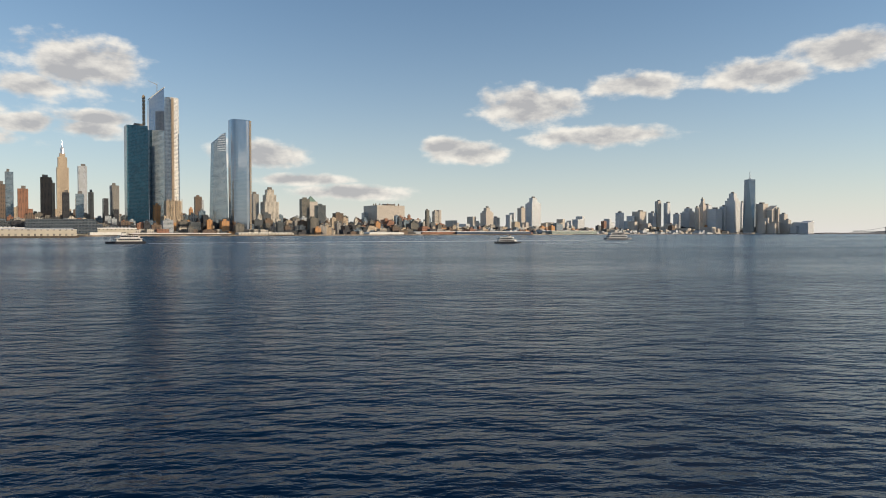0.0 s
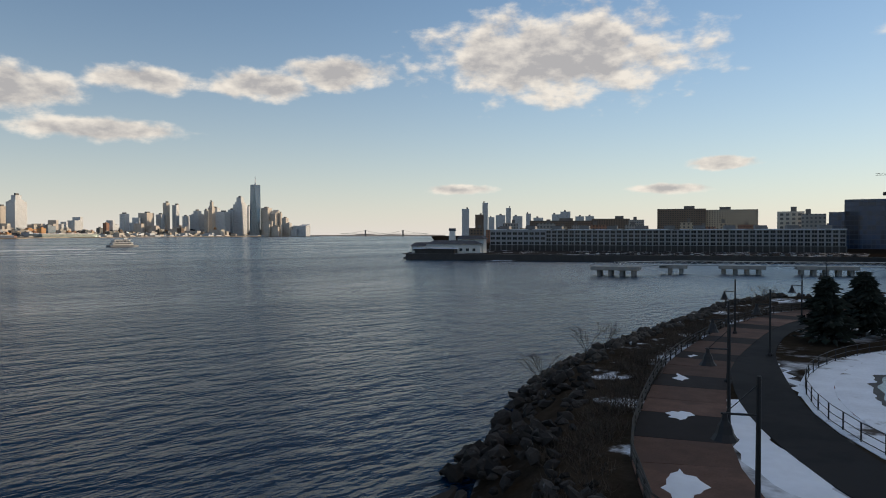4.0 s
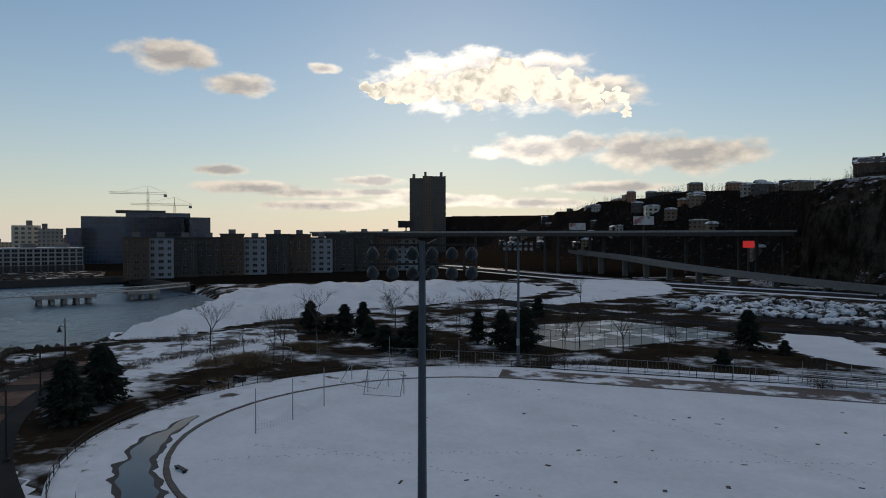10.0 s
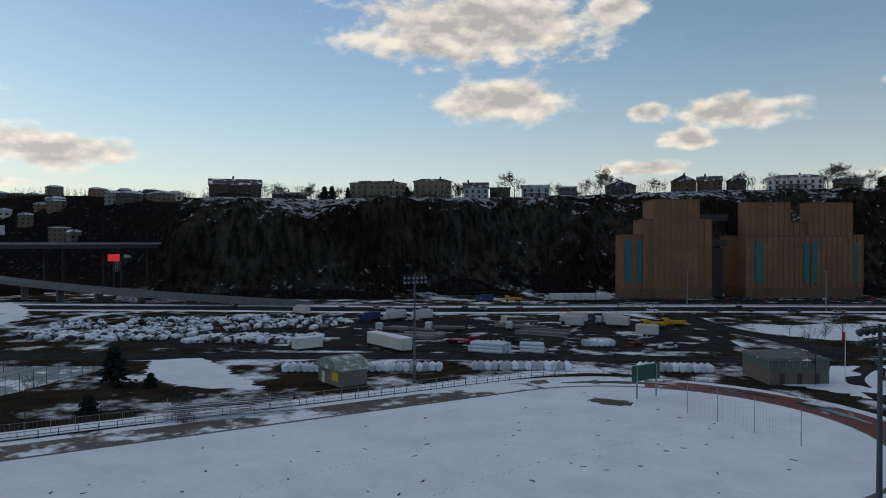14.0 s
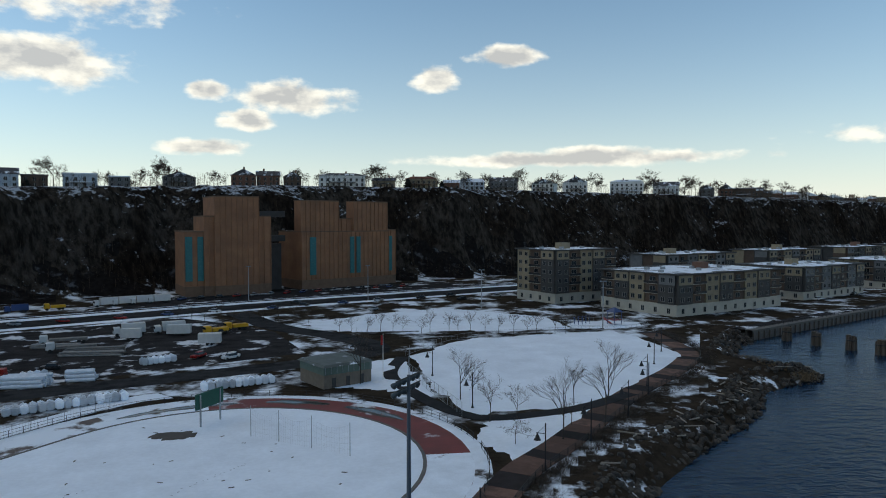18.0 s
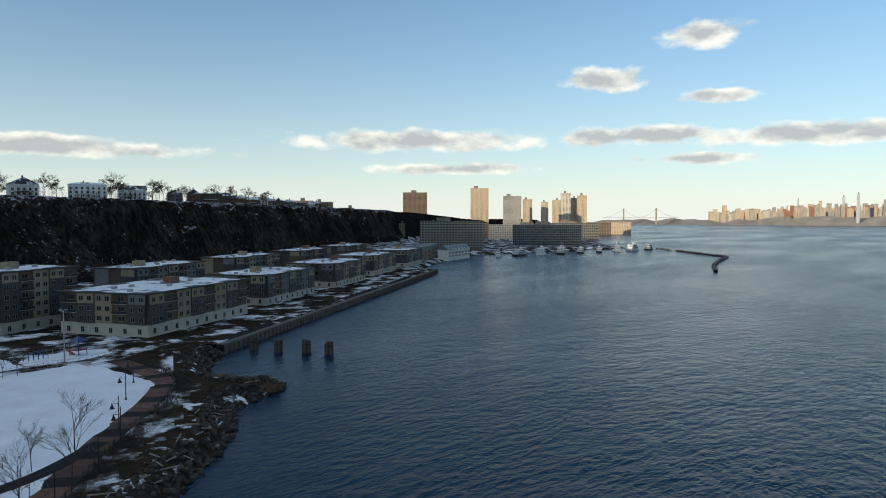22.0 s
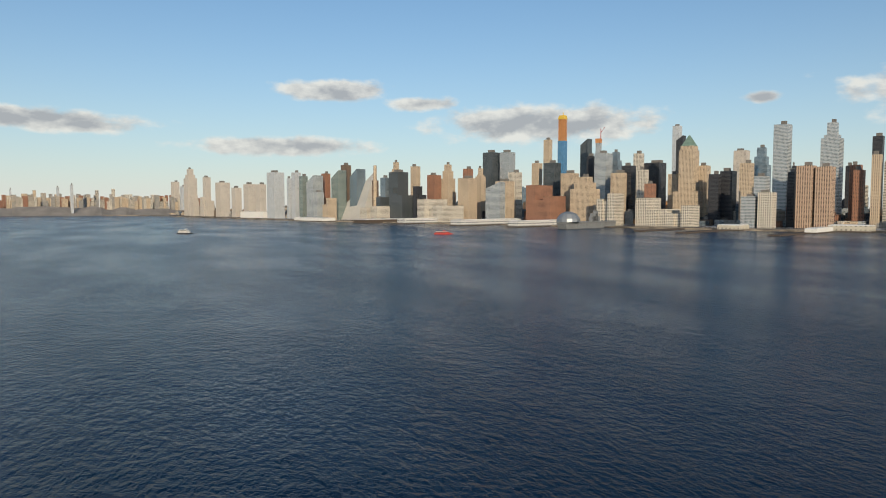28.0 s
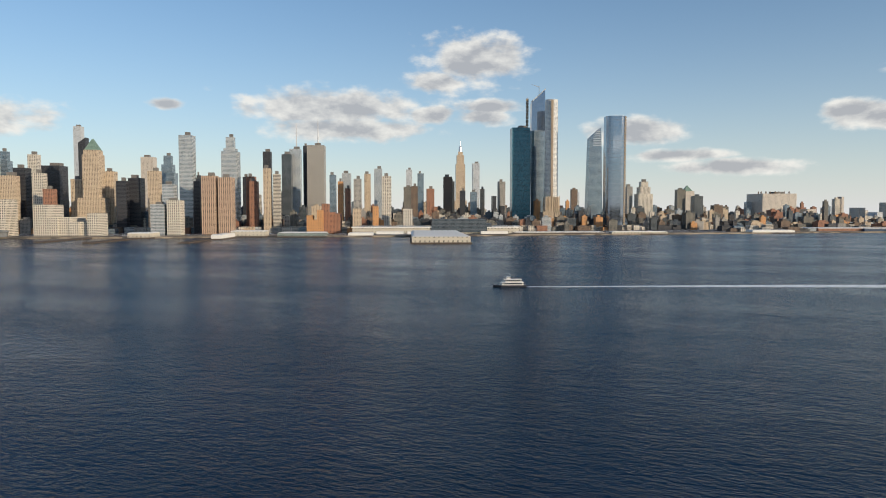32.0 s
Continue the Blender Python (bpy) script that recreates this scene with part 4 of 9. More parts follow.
# the tallest: chamfered mirror shaft, outlook crown, works hoist up its north side
ob = place(345.60, 2440, 2.2, "mirror_skyscraper", "tall mirror-glass tower with slanted open crown", "skyscraper")
bm = bmesh.new()
prism(bm, [(-30, -28), (24, -32), (30, 22), (-26, 30)], 0, 455, 0.84)
for v in bm.verts:
    if v.co.z > 400:
        v.co.z += 0.95 * v.co.x
part("shaft", bm, M_mirror, ob)
bm = bmesh.new()
prism(bm, [(-34, -20), (-20, -36), (28, -34), (20, -10)], 0, 335, 0.95)
part("lower_slab", bm, F["glass"], ob)
bm = bmesh.new()
for a, b in (((-22, -22, 438), (22, -24, 478)), ((22, -24, 478), (23, 16, 478)), ((-22, -22, 438), (23, 16, 478)), ((-22, -22, 438), (-20, 22, 440)), ((-20, 22, 440), (23, 16, 478))):
    tube(bm, a, b, 2.0, None, 4)
part("crown_frame", bm, M_fin, ob, "white steel crown frame")
bm = bmesh.new()
for k in range(37):
    box(bm, -36, 6, k * 12.2, 8, 9, 9.6)
box(bm, -36, 6, 0, 2, 2, 452)
part("site_hoist", bm, M_hoist, ob, "works hoist tower up the side", kind="stuff")
bm = bmesh.new()
tube(bm, (4, 0, 455), (4, 0, 492), 1.2, 0.8, 4)
tube(bm, (4, 0, 488), (-24, -6, 497), 0.9, 0.5, 4)
part("roof_crane", bm, M_hoist, ob)

# its neighbour: curved glass, the sun's reflection put into its pale colour, a stone skirt and a bright fin
ob = place(346.72, 2290, 2.2, "stone_and_glass_skyscraper", "curved glass tower rising from a stone skirt", "skyscraper")
bm = bmesh.new()
prism(bm, [(22 * math.cos(a * .3927) * (1.0 if a % 4 else 1.05), 20 * math.sin(a * .3927)) for a in range(16)], 0, 420, 0.9)
part("shaft", bm, M_sunlitglass, ob)
bm = bmesh.new()
box(bm, 0, 0, 0, 62, 58, 56)
for k in range(-4, 5):
    box(bm, k * 7.2, -29.6, 0, 2.2, 1.6, 108 if abs(k) < 4 else 60)
box(bm, 0, 0, 56, 44, 40, 48)
part("stone_skirt", bm, F["tan"], ob, "ribbed limestone base")
bm = bmesh.new()
box(bm, -2, -20.5, 104, 7, 4, 312)
for k in range(30):
    box(bm, -2, -22.4, 106 + k * 10.4, 8.4, 1.0, 1.6)
part("hoist", bm, M_hoist, ob, "works hoist up the river front")

# two more of the yards
ob = place(351.72, 2230, 2.2, "rounded_skyscraper", "rounded steel-grey glass tower with bright reflections", "skyscraper")
bm = bmesh.new()
pts = []
for k in range(4):
    cx, cy = ((10, -10), (10, 10), (-10, 10), (-10, -10))[k]
    for a in range(5):
        w = radians(-90 + 90 * k + 22.5 * a)
        pts.append((cx * 1.3 + 17 * math.cos(w), cy * 1.3 + 17 * math.sin(w)))
prism(bm, pts, 0, 352, 1.0)
part("shaft", bm, M_mirror, ob)
bm = bmesh.new()
for k in range(44):
    box(bm, 26, -24, k * 8, 6, 6, 6.2)
part("site_hoist", bm, M_hoist, ob, "works hoist up the corner", kind="stuff")
ob = place(350.15, 2480, 2.2, "angled_skyscraper", "angular glass office tower with slanted top", "skyscraper")
bm = bmesh.new()
prism(bm, [(-28, -24), (26, -24), (26, 24), (-28, 24)], 0, 330, 0.74)
for v in bm.verts:
    if v.co.z > 300:
        v.co.z += 0.9 * v.co.x
part("shaft", bm, F["glass"], ob)
bm = bmesh.new()
for k in range(10):
    box(bm, 5, -18.6, 285 + k * 6, 30 - k * 1.2, 1.2, 1.2)
part("crown_louvres", bm, M_fin, ob)

# the stepped stone tower with its mast
ob = place(339.27, 3450, 2.2, "stepped_stone_skyscraper", "stepped limestone tower with a slender spire", "skyscraper")
bm = bmesh.new()
for w, z0, z1 in ((78, 0, 60), (62, 60, 110), (46, 110, 290), (36, 290, 335), (22, 335, 352)):
    box(bm, 0, 0, z0, w, w * 0.8, z1 - z0)
part("shaft", bm, F["tan"], ob)
bm = bmesh.new()
lathe(bm, [(9, 352), (8, 372), (4, 380), (1.6, 384), (0.6, 408)], 8)
part("spire", bm, M_fin, ob)

# the tapering tower at the island's tip
ob = place(32.11, 4500, 2.2, "tapering_skyscraper", "tapering blue glass tower with a spire", "skyscraper", GRID + 20)
bm = bmesh.new()
a = [bm.verts.new((x * 31, y * 31, 0)) for x, y in ((-1, -1), (1, -1), (1, 1), (-1, 1))]
b = [bm.verts.new((x * 31, y * 31, 322)) for x, y in ((0, -1), (1, 0), (0, 1), (-1, 0))]
for i in range(4):
    bm.faces.new((a[i], a[(i + 1) % 4], b[i]))
    bm.faces.new((a[(i + 1) % 4], b[(i + 1) % 4], b[i]))
bm.faces.new(b)
part("shaft", bm, F["glass"], ob)
bm = bmesh.new()
lathe(bm, [(9, 322), (9, 328), (2.5, 329), (1.2, 375)], 8)
part("spire", bm, M_mast, ob)

# the slim tower still going up: blue glass below, wrapped floors above, a yellow frame on top
ob = place(301.28, 2900, 2.2, "unfinished_skyscraper", "slim unfinished tower, blue glass below bare floors", "skyscraper")
bm = bmesh.new()
box(bm, 0, 0, 0, 29, 26, 320)
part("clad_floors", bm, M_blueclad, ob, "blue glass floors")
bm = bmesh.new()
for k in range(22):
    box(bm, 0, 0, 320 + k * 4, 27, 24, 3.0)
    box(bm, 0, 0, 323 + k * 4, 22, 20, 1.0)
part("bare_floors", bm, M_sitewrap, ob, "orange wrapped bare floors", kind="stuff")
bm = bmesh.new()
prism(bm, [(-15, -13), (15, -13), (15, 13), (-15, 13)], 408, 424, 0.8)
tube(bm, (2, 0, 424), (2, 0, 436), 1.5, None, 4)
part("top_frame", bm, M_yellow, ob)
ob = place(304.15, 2700, 2.2, "unfinished_slab", "thin unfinished tower with a crane on top", "skyscraper")
bm = bmesh.new()
box(bm, 0, 0, 0, 17, 15, 292)
part("shaft", bm, F["pale"], ob)
bm = bmesh.new()
box(bm, 0, 0, 292.01, 19, 17, 16)
part("top_wrap", bm, M_sitewrap, ob)
bm = bmesh.new()
tube(bm, (9, 0, 300), (9, 0, 345), 1.3, None, 4)
tube(bm, (9, 0, 330), (26, 0, 350), 0.9, None, 4)
part("tower_crane", bm, M_redpaint, ob)

# old tower under a green pyramid
ob = place(311.06, 2120, 2.2, "pyramid_topped_tower", "cream tower under a green copper pyramid", "skyscraper")
bm = bmesh.new()
box(bm, 0, 0, 0, 66, 60, 95)
box(bm, 0, 0, 95, 42, 42, 118)
box(bm, 0, 0, 213, 36, 36, 12)
part("shaft", bm, F["tan"], ob)
bm = bmesh.new()
prism(bm, [(-17, -17), (17, -17), (17, 17), (-17, 17)], 225, 256, 0.1)
part("roof", bm, M_copper, ob, "green copper pyramid roof")

# the leaning tetrahedron of flats
ob = place(284.3, 2700, 2.2, "tetrahedron_apartments", "white sloping tetrahedron of apartments", "building")
bm = bmesh.new()
v = [bm.verts.new(p) for p in ((-98, -40, 0), (92, -50, 0), (92, 60, 0), (-88, 70, 0), (66, 40, 186), (-92, -30, 14), (-84, 60, 16))]
for f in ((0, 1, 4, 5), (1, 2, 4), (2, 3, 6, 4), (3, 0, 5, 6), (5, 4, 6)):
    bm.faces.new([v[i] for i in f])
bmesh.ops.recalc_face_normals(bm, faces=bm.faces)
part("shell", bm, facade("sloping_panel_wall", (0.50, 0.48, 0.44), (0.24, 0.25, 0.26), 5.0, 4.0, 0.45, 0.5, 0.3, 0.1), ob)
bm = bmesh.new()
lathe(bm, [(8, 0), (6, 200), (6.6, 202)], 12)
ob = place(285.9, 2560, 2.2, "brick_chimney", "tall brick power plant chimney", "chimney")
part("stack", bm, F["tan"], ob)

# the convention hall, the sheds and piers along the shore
ob = place(337.2, 1860, 2.2, "convention_hall", "long low convention hall with dark glass middle", "building")
bm = bmesh.new()
box(bm, 0, 0, 0, 440, 80, 15)
part("wing", bm, M_shed, ob)
bm = bmesh.new()
box(bm, 0, 0, 15.01, 444, 84, 3.0)
part("roof", bm, M_whitewall, ob)
for cx, w, h in ((62, 150, 38), (20, 40, 30), (118, 60, 27)):
    bm = bmesh.new()
    prism(bm, [(cx - w / 2, -44), (cx + w / 2, -44), (cx + w / 2, 44), (cx - w / 2, 44)], 18.02 if w < 100 else 4, h, 0.94)
    part("glass_hall", bm, F["darkglass"], ob)
bm = bmesh.new()
for k in range(-26, 27):
    if not -4 < k < 20:
        box(bm, k * 8, -10, 18.02, 4, 30, 3)
part("roof_plant", bm, M_steel, ob, kind="stuff")
for cx in (-120, -40, 150):
    bm = bmesh.new()
    box(bm, cx, -70, 0, 70, 30, 7)
    part("lower_hall", bm, M_whitewall, ob)


def pier(az, d, length, width, h, label, wall, deck_only=False, turn=GRID):
    x, y = polar(az, d)
    c, q = math.cos(radians(turn)), math.sin(radians(turn))
    ob = thing("river_pier", x - q * length / 2, y + c * length / 2, 0, turn, label, "pier")
    bm = bmesh.new()
    box(bm, 0, 0, -0.5, width + 6, length + 6, 3.2)
    part("deck", bm, M_pier, ob)
    if not deck_only:
        bm = bmesh.new()
        box(bm, 0, 0, 2.71, width, length, h)
        part("shed", bm, wall, ob)
        bm = bmesh.new()
        prism(bm, [(-width / 2 - .5, -length / 2), (width / 2 + .5, -length / 2), (width / 2 + .5, length / 2), (-width / 2 - .5, length / 2)], h + 2.72, h + 4.6, 0.9)
        part("roof", bm, M_whitewall, ob)
    return ob


# bearing and distance of each pier's river end
pier(337.7, 1310, 380, 112, 11, "tan pier shed with white doors", M_shed)
pier(288.0, 2130, 260, 34, 13, "white two-storey pier terminal on piles", M_terminal)
pier(292.5, 1915, 280, 34, 13, "white two-storey pier terminal on piles", M_terminal)
pier(297.3, 1800, 260, 32, 13, "white two-storey pier terminal on piles", M_terminal)
pier(284.6, 2270, 240, 60, 8, "dark weathered pier with low shed", M_pier)
pier(276.0, 3180, 60, 190, 26, "long white marine transfer shed", M_whitewall)
pier(280.4, 2540, 60, 170, 9, "low white pier sheds", M_whitewall)
pier(307.4, 1560, 230, 14, 4, "low pier with moored barges", M_pier, True)
pier(310.6, 1480, 280, 16, 4, "low pier with moored barges", M_pier, True)
pier(317.2, 1410, 300, 16, 4, "low pier with moored barges", M_pier, True)
pier(319.6, 1560, 120, 22, 7, "ferry pier with white sheds", M_whitewall)
pier(326.2, 1660, 70, 112, 7, "long pale green shed on a river pier", F["green"])
pier(331.0, 1680, 40, 60, 5, "low white landing stage", M_whitewall)
pier(322.0, 1690, 50, 80, 11, "dark riverside shed with white roof", M_shed)
pier(314.0, 1690, 60, 50, 9, "tan low shed beside the river", M_shed)
pier(347.5, 1830, 36, 240, 3, "brown riverside yard with sheds", M_pier)
pier(353.8, 1880, 30, 150, 4, "riverside promenade with low sheds", M_shed)
pier(3.5, 2110, 40, 120, 5, "white low sheds beside the river", M_whitewall)
pier(8.0, 2330, 90, 150, 8, "long pier building with brown walls", F["brick"])
pier(12.5, 2450, 60, 330, 8, "long blue-roofed pier building", F["blue"])
pier(19.0, 2950, 60, 260, 12, "pier buildings wrapped in green netting", F["green"])

# the grey carrier museum at its pier
ob = place(303.5, 1793, 0, "museum_ship", "grey aircraft carrier moored at its pier", "ship", GRID + 90)
bm = bmesh.new()
prism(bm, [(-120, -12), (100, -13), (128, 0), (100, 13), (-120, 12)], -1, 14, 1.06)
part("hull", bm, M_steelgrey, ob)
bm = bmesh.new()
prism(bm, [(-122, -16), (104, -18), (126, 0), (110, 15), (-122, 16)], 14.01, 17, 1.0)
part("flight_deck", bm, M_steelgrey, ob)
bm = bmesh.new()
for cx, sx, h in ((10, 40, 12), (8, 26, 20), (14, 12, 27)):
    box(bm, cx, -9, 17, sx, 8, h)
tube(bm, (10, -9, 40), (10, -9, 60), 0.8, 0.4, 5)
part("island", bm, M_steelgrey, ob)
bm = bmesh.new()
lathe(bm, [(29, 17), (28, 25), (20, 36), (7, 42)], 14, (-96, 0, 0))
part("pavilion", bm, M_steel, ob, "grey domed fabric pavilion")

# far shores: the hills and the bridges at both ends of the river
M_farhill = material("far_wooded_hill", (0.24, 0.22, 0.20), 0.95, 0.3, 60.0)
for az0, az1, d, h in ((243.0, 257.5, 4700, 46), (252.5, 272.5, 4480, 58), (36.0, 47.5, 4850, 16)):
    bm = bmesh.new()
    L, R = [], []
    n = 60
    low, top = [], []
    for i in range(n + 1):
        az = az0 + (az1 - az0) * i / n
        z = h * (0.75 + 0.5 * noise.noise((az * 0.8, d * .01, 0))) * (0.55 + 0.45 * math.sin(math.pi * min(1, i / n * 1.0)))
        low.append(bm.verts.new((*polar(az, d - 140), -1)))
        top.append(bm.verts.new((*polar(az, d), max(6, z))))
    back = [bm.verts.new((*polar(az0 + (az1 - az0) * i / n, d + 90), -1)) for i in range(n + 1)]
    for i in range(n):
        bm.faces.new((low[i], low[i + 1], top[i + 1], top[i]))
        bm.faces.new((top[i], top[i + 1], back[i + 1], back[i]))
    bmesh.ops.recalc_face_normals(bm, faces=bm.faces)
    tagged(link("far_shore", bm, M_farhill), "hazy low wooded shore far away", "backdrop", kind="structure")


def suspension(az0, az1, d, mast, deck, label):
    ob = place((az0 + az1) / 2, d, 0, "suspension_bridge", label, "bridge", -(az0 + az1) / 2)
    half = d * math.tan(radians((az1 - az0) / 2))
    for s in (-1, 1):
        bm = bmesh.new()
        box(bm, s * half, 0, -1, 9, 9, mast)
        part("pylon", bm, M_farhill, ob)
        bm = bmesh.new()
        last = None
        for k in range(13):
            x = s * half + (k / 12) * half * 1.3 * s
            p = (x, 0, mast - 2 - (mast - deck - 4) * (1 - (1 - k / 12) ** 2))
            if last:
                tube(bm, last, p, 0.9, None, 4)
            last = p
        part("side_cable", bm, M_farhill, ob)
    bm = bmesh.new()
    last = None
    for k in range(25):
        t = -1 + k / 12
        p = (t * half, 0, deck + 3 + (mast - deck - 5) * t * t)
        if last:
            tube(bm, last, p, 0.9, None, 4)
        last = p
    part("main_cable", bm, M_farhill, ob)
    bm = bmesh.new()
    box(bm, 0, 0, deck - 2.5, half * 4.6, 8, 2.5)
    part("deck", bm, M_farhill, ob)


suspension(40.9, 44.0, 4600, 42, 17, "hazy grey suspension bridge across the bay")
suspension(246.9, 249.4, 4500, 105, 46, "hazy grey suspension bridge far upriver")


# ---------------------------------------------------------------- boats
def ferry(x, y, turn, hull, cabin, label, s=1.0, decks=2):
    ob = thing("ferry", x, y, 0, turn, label, "ferry")
    bm = bmesh.new()
    prism(bm, [(-13 * s, -3.6 * s), (8 * s, -3.8 * s), (14 * s, 0), (8 * s, 3.8 * s), (-13 * s, 3.6 * s)], -0.6, 1.7 * s, 1.04)
    part("hull", bm, hull, ob)
    for k in range(decks):
        bm = bmesh.new()
        prism(bm, [((-11 + k * 1.5) * s, -3.2 * s), ((7 - 2.5 * k) * s, -3.2 * s), ((9.5 - 3 * k) * s, 0), ((7 - 2.5 * k) * s, 3.2 * s), ((-11 + k * 1.5) * s, 3.2 * s)], (1.75 + 2.5 * k) * s, (3.75 + 2.5 * k) * s, 0.97)
        part("cabin", bm, cabin, ob)
        bm = bmesh.new()
        box(bm, -1.8 * s, 0, (3.8 + 2.5 * k) * s, (19 - 4 * k) * s, 6.6 * s, 0.25 * s)
        part("deck", bm, M_whitewall, ob)
        for sd in (-1, 1):
            bm = bmesh.new()
            box(bm, -2 * s, sd * 3.22 * s, (2.5 + 2.5 * k) * s, (15 - 3 * k) * s, 0.12, 0.8 * s)
            part("window_band", bm, M_hullblack, ob)
    bm = bmesh.new()
    box(bm, 1.5 * s, 0, (1.75 + 2.5 * decks) * s, 3.2 * s, 3 * s, 1.8 * s)
    part("wheelhouse", bm, cabin, ob)
    bm = bmesh.new()
    tube(bm, (0, 0, (3.5 + 2.5 * decks) * s), (0, 0, (6.5 + 2.5 * decks) * s), 0.12 * s, 0.06 * s, 5)
    part("mast", bm, M_whitewall, ob)
    return ob


M_wake = material("wake_foam", (0.80, 0.82, 0.84), 0.7, 0.2, 3.0, second=(0.20, 0.26, 0.30), amount=0.25, edge=0.1)
M_cabin = facade("ferry_cabin", (0.70, 0.69, 0.66), (0.05, 0.06, 0.07), 1.6, 2.4, 0.7, 0.4, 0.2, 0.1)
ferry(-164, 551, 205, M_hullblack, M_cabin, "white and dark river ferry under way", 1.0)
ferry(-1480, 25, 60, M_hullblack, M_cabin, "white sightseeing boat on the river", 1.2)
ferry(-1263, 498, 60, M_redpaint, M_redpaint, "red ferry boat on the river", 1.3, 1)
ferry(126, 524, 5, M_hullblack, M_cabin, "white fast ferry under way", 0.75)
ferry(335, 812, 5, M_steelgrey, M_cabin, "grey and white ferry under way", 1.3)
bm = bmesh.new()
strip(bm, [(-150, 559.2), (-60, 603), (60, 660), (260, 740)], [(-151, 555), (-57, 594), (68, 643), (272, 714)], 0.05, 0.03)
tagged(link("wake", bm, M_wake), "pale foaming wake behind a ferry", "wake", kind="stuff")
bm = bmesh.new()
strip(bm, [(134, 525.6), (160, 530), (230, 545)], [(134, 524), (161, 526), (232, 538)], 0.05, 0.03)
tagged(link("wake", bm, M_wake), "pale foaming wake behind a ferry", "wake", kind="stuff")


# ---------------------------------------------------------------- the cloud before the sun, whose shade lies over the park
def sunlit_cloud():
    """White vapour whose own glow stands in for sunlight from behind: bright and torn, thin at its rims, with a few
    grey hearts.
    """
    m = bpy.data.materials.new("sunlit_cloud")
    m.use_nodes = True
    N, L = m.node_tree.nodes, m.node_tree.links
    N.clear()
    tc = N.new("ShaderNodeTexCoord")
    glow, clear, mix = N.new("ShaderNodeEmission"), N.new("ShaderNodeBsdfTransparent"), N.new("ShaderNodeMixShader")
    big, fine = N.new("ShaderNodeTexNoise"), N.new("ShaderNodeTexNoise")
    for n, s, d in ((big, 0.011, 2), (fine, 0.018, 3)):
        n.inputs["Scale"].default_value, n.inputs["Detail"].default_value, n.inputs["Roughness"].default_value = s, d, 0.65
        L.new(tc.outputs["Object"], n.inputs["Vector"])
    ramp = N.new("ShaderNodeMapRange")
    ramp.interpolation_type = "SMOOTHSTEP"
    L.new(big.outputs[0], ramp.inputs[0])
    ramp.inputs[1].default_value, ramp.inputs[2].default_value, ramp.inputs[3].default_value, ramp.inputs[4].default_value = 0.30, 0.56, 0.72, 1.28
    L.new(ramp.outputs[0], glow.inputs["Strength"])
    glow.inputs["Color"].default_value = (1.0, 0.96, 0.88, 1)
    thin = N.new("ShaderNodeMapRange")
    L.new(fine.outputs[0], thin.inputs[0])
    thin.inputs[1].default_value, thin.inputs[2].default_value, thin.inputs[3].default_value, thin.inputs[4].default_value = 0.40, 0.75, 0.05, 0.22
    L.new(thin.outputs[0], mix.inputs[0])
    L.new(glow.outputs[0], mix.inputs[1])
    L.new(clear.outputs[0], mix.inputs[2])
    L.new(mix.outputs[0], N.new("ShaderNodeOutputMaterial").inputs[0])
    return m


rk = random.Random(8)
bm = bmesh.new()
for k in range(100):
    u = rk.uniform(-1, 1) if k % 6 else rk.uniform(0.7, 1.05)
    r = rk.uniform(24, 62) * (1.05 - 0.5 * min(1, abs(u)))
    lift = 25 - 108 * max(0, u) ** 1.6 - 50 * max(0, -u)
    c = (u * 545, rk.uniform(-60, 60), lift + rk.uniform(-56, 50) * (1 - 0.6 * min(1, abs(u))))
    if k % 3 == 0:
        r *= 0.4
        c = (c[0], c[1], c[2] + rk.choice([-60, 60]) * (1 - 0.5 * min(1, abs(u))))
    bmesh.ops.create_icosphere(bm, subdivisions=3, radius=r, matrix=Matrix.Translation(c) @ Matrix.Diagonal((1.3, 1, 0.72, 1)))
for v in bm.verts:
    q = v.co * 0.022
    v.co += (noise.noise_vector(q) * 26 + noise.noise_vector(q * 2.7) * 14 + noise.noise_vector(q * 7) * 7)
for f in bm.faces:
    f.smooth = True
veil_ob = link("cloud", bm, sunlit_cloud())
veil_ob.location = (*polar(109.6, 3000), 690)
veil_ob.rotation_euler = (0, 0, radians(-109.6))
tagged(veil_ob, "bright torn cloud before the low sun", "cloud", kind="structure")


# a larger bank added behind it, past the clip end, to shade the cliff's foot
bm = bmesh.new()
for k in range(60):
    c = (rk.uniform(-150, 1250), rk.uniform(-120, 120), rk.uniform(-60, 150))
    bmesh.ops.create_icosphere(bm, subdivisions=2, radius=rk.uniform(110, 190), matrix=Matrix.Translation(c) @ Matrix.Diagonal((1.5, 1, 0.62, 1)))
shade_bank_ob = link("cloud", bm, bpy.data.materials["sunlit_cloud"])
shade_bank_ob.location = (*polar(106.5, 12000), 12000 * math.tan(radians(SUN_EL)) - 30)
shade_bank_ob.rotation_euler = (0, 0, radians(-106.5))
tagged(shade_bank_ob, "unseen cloud bank added to shade the cliff foot", "cloud", kind="structure")


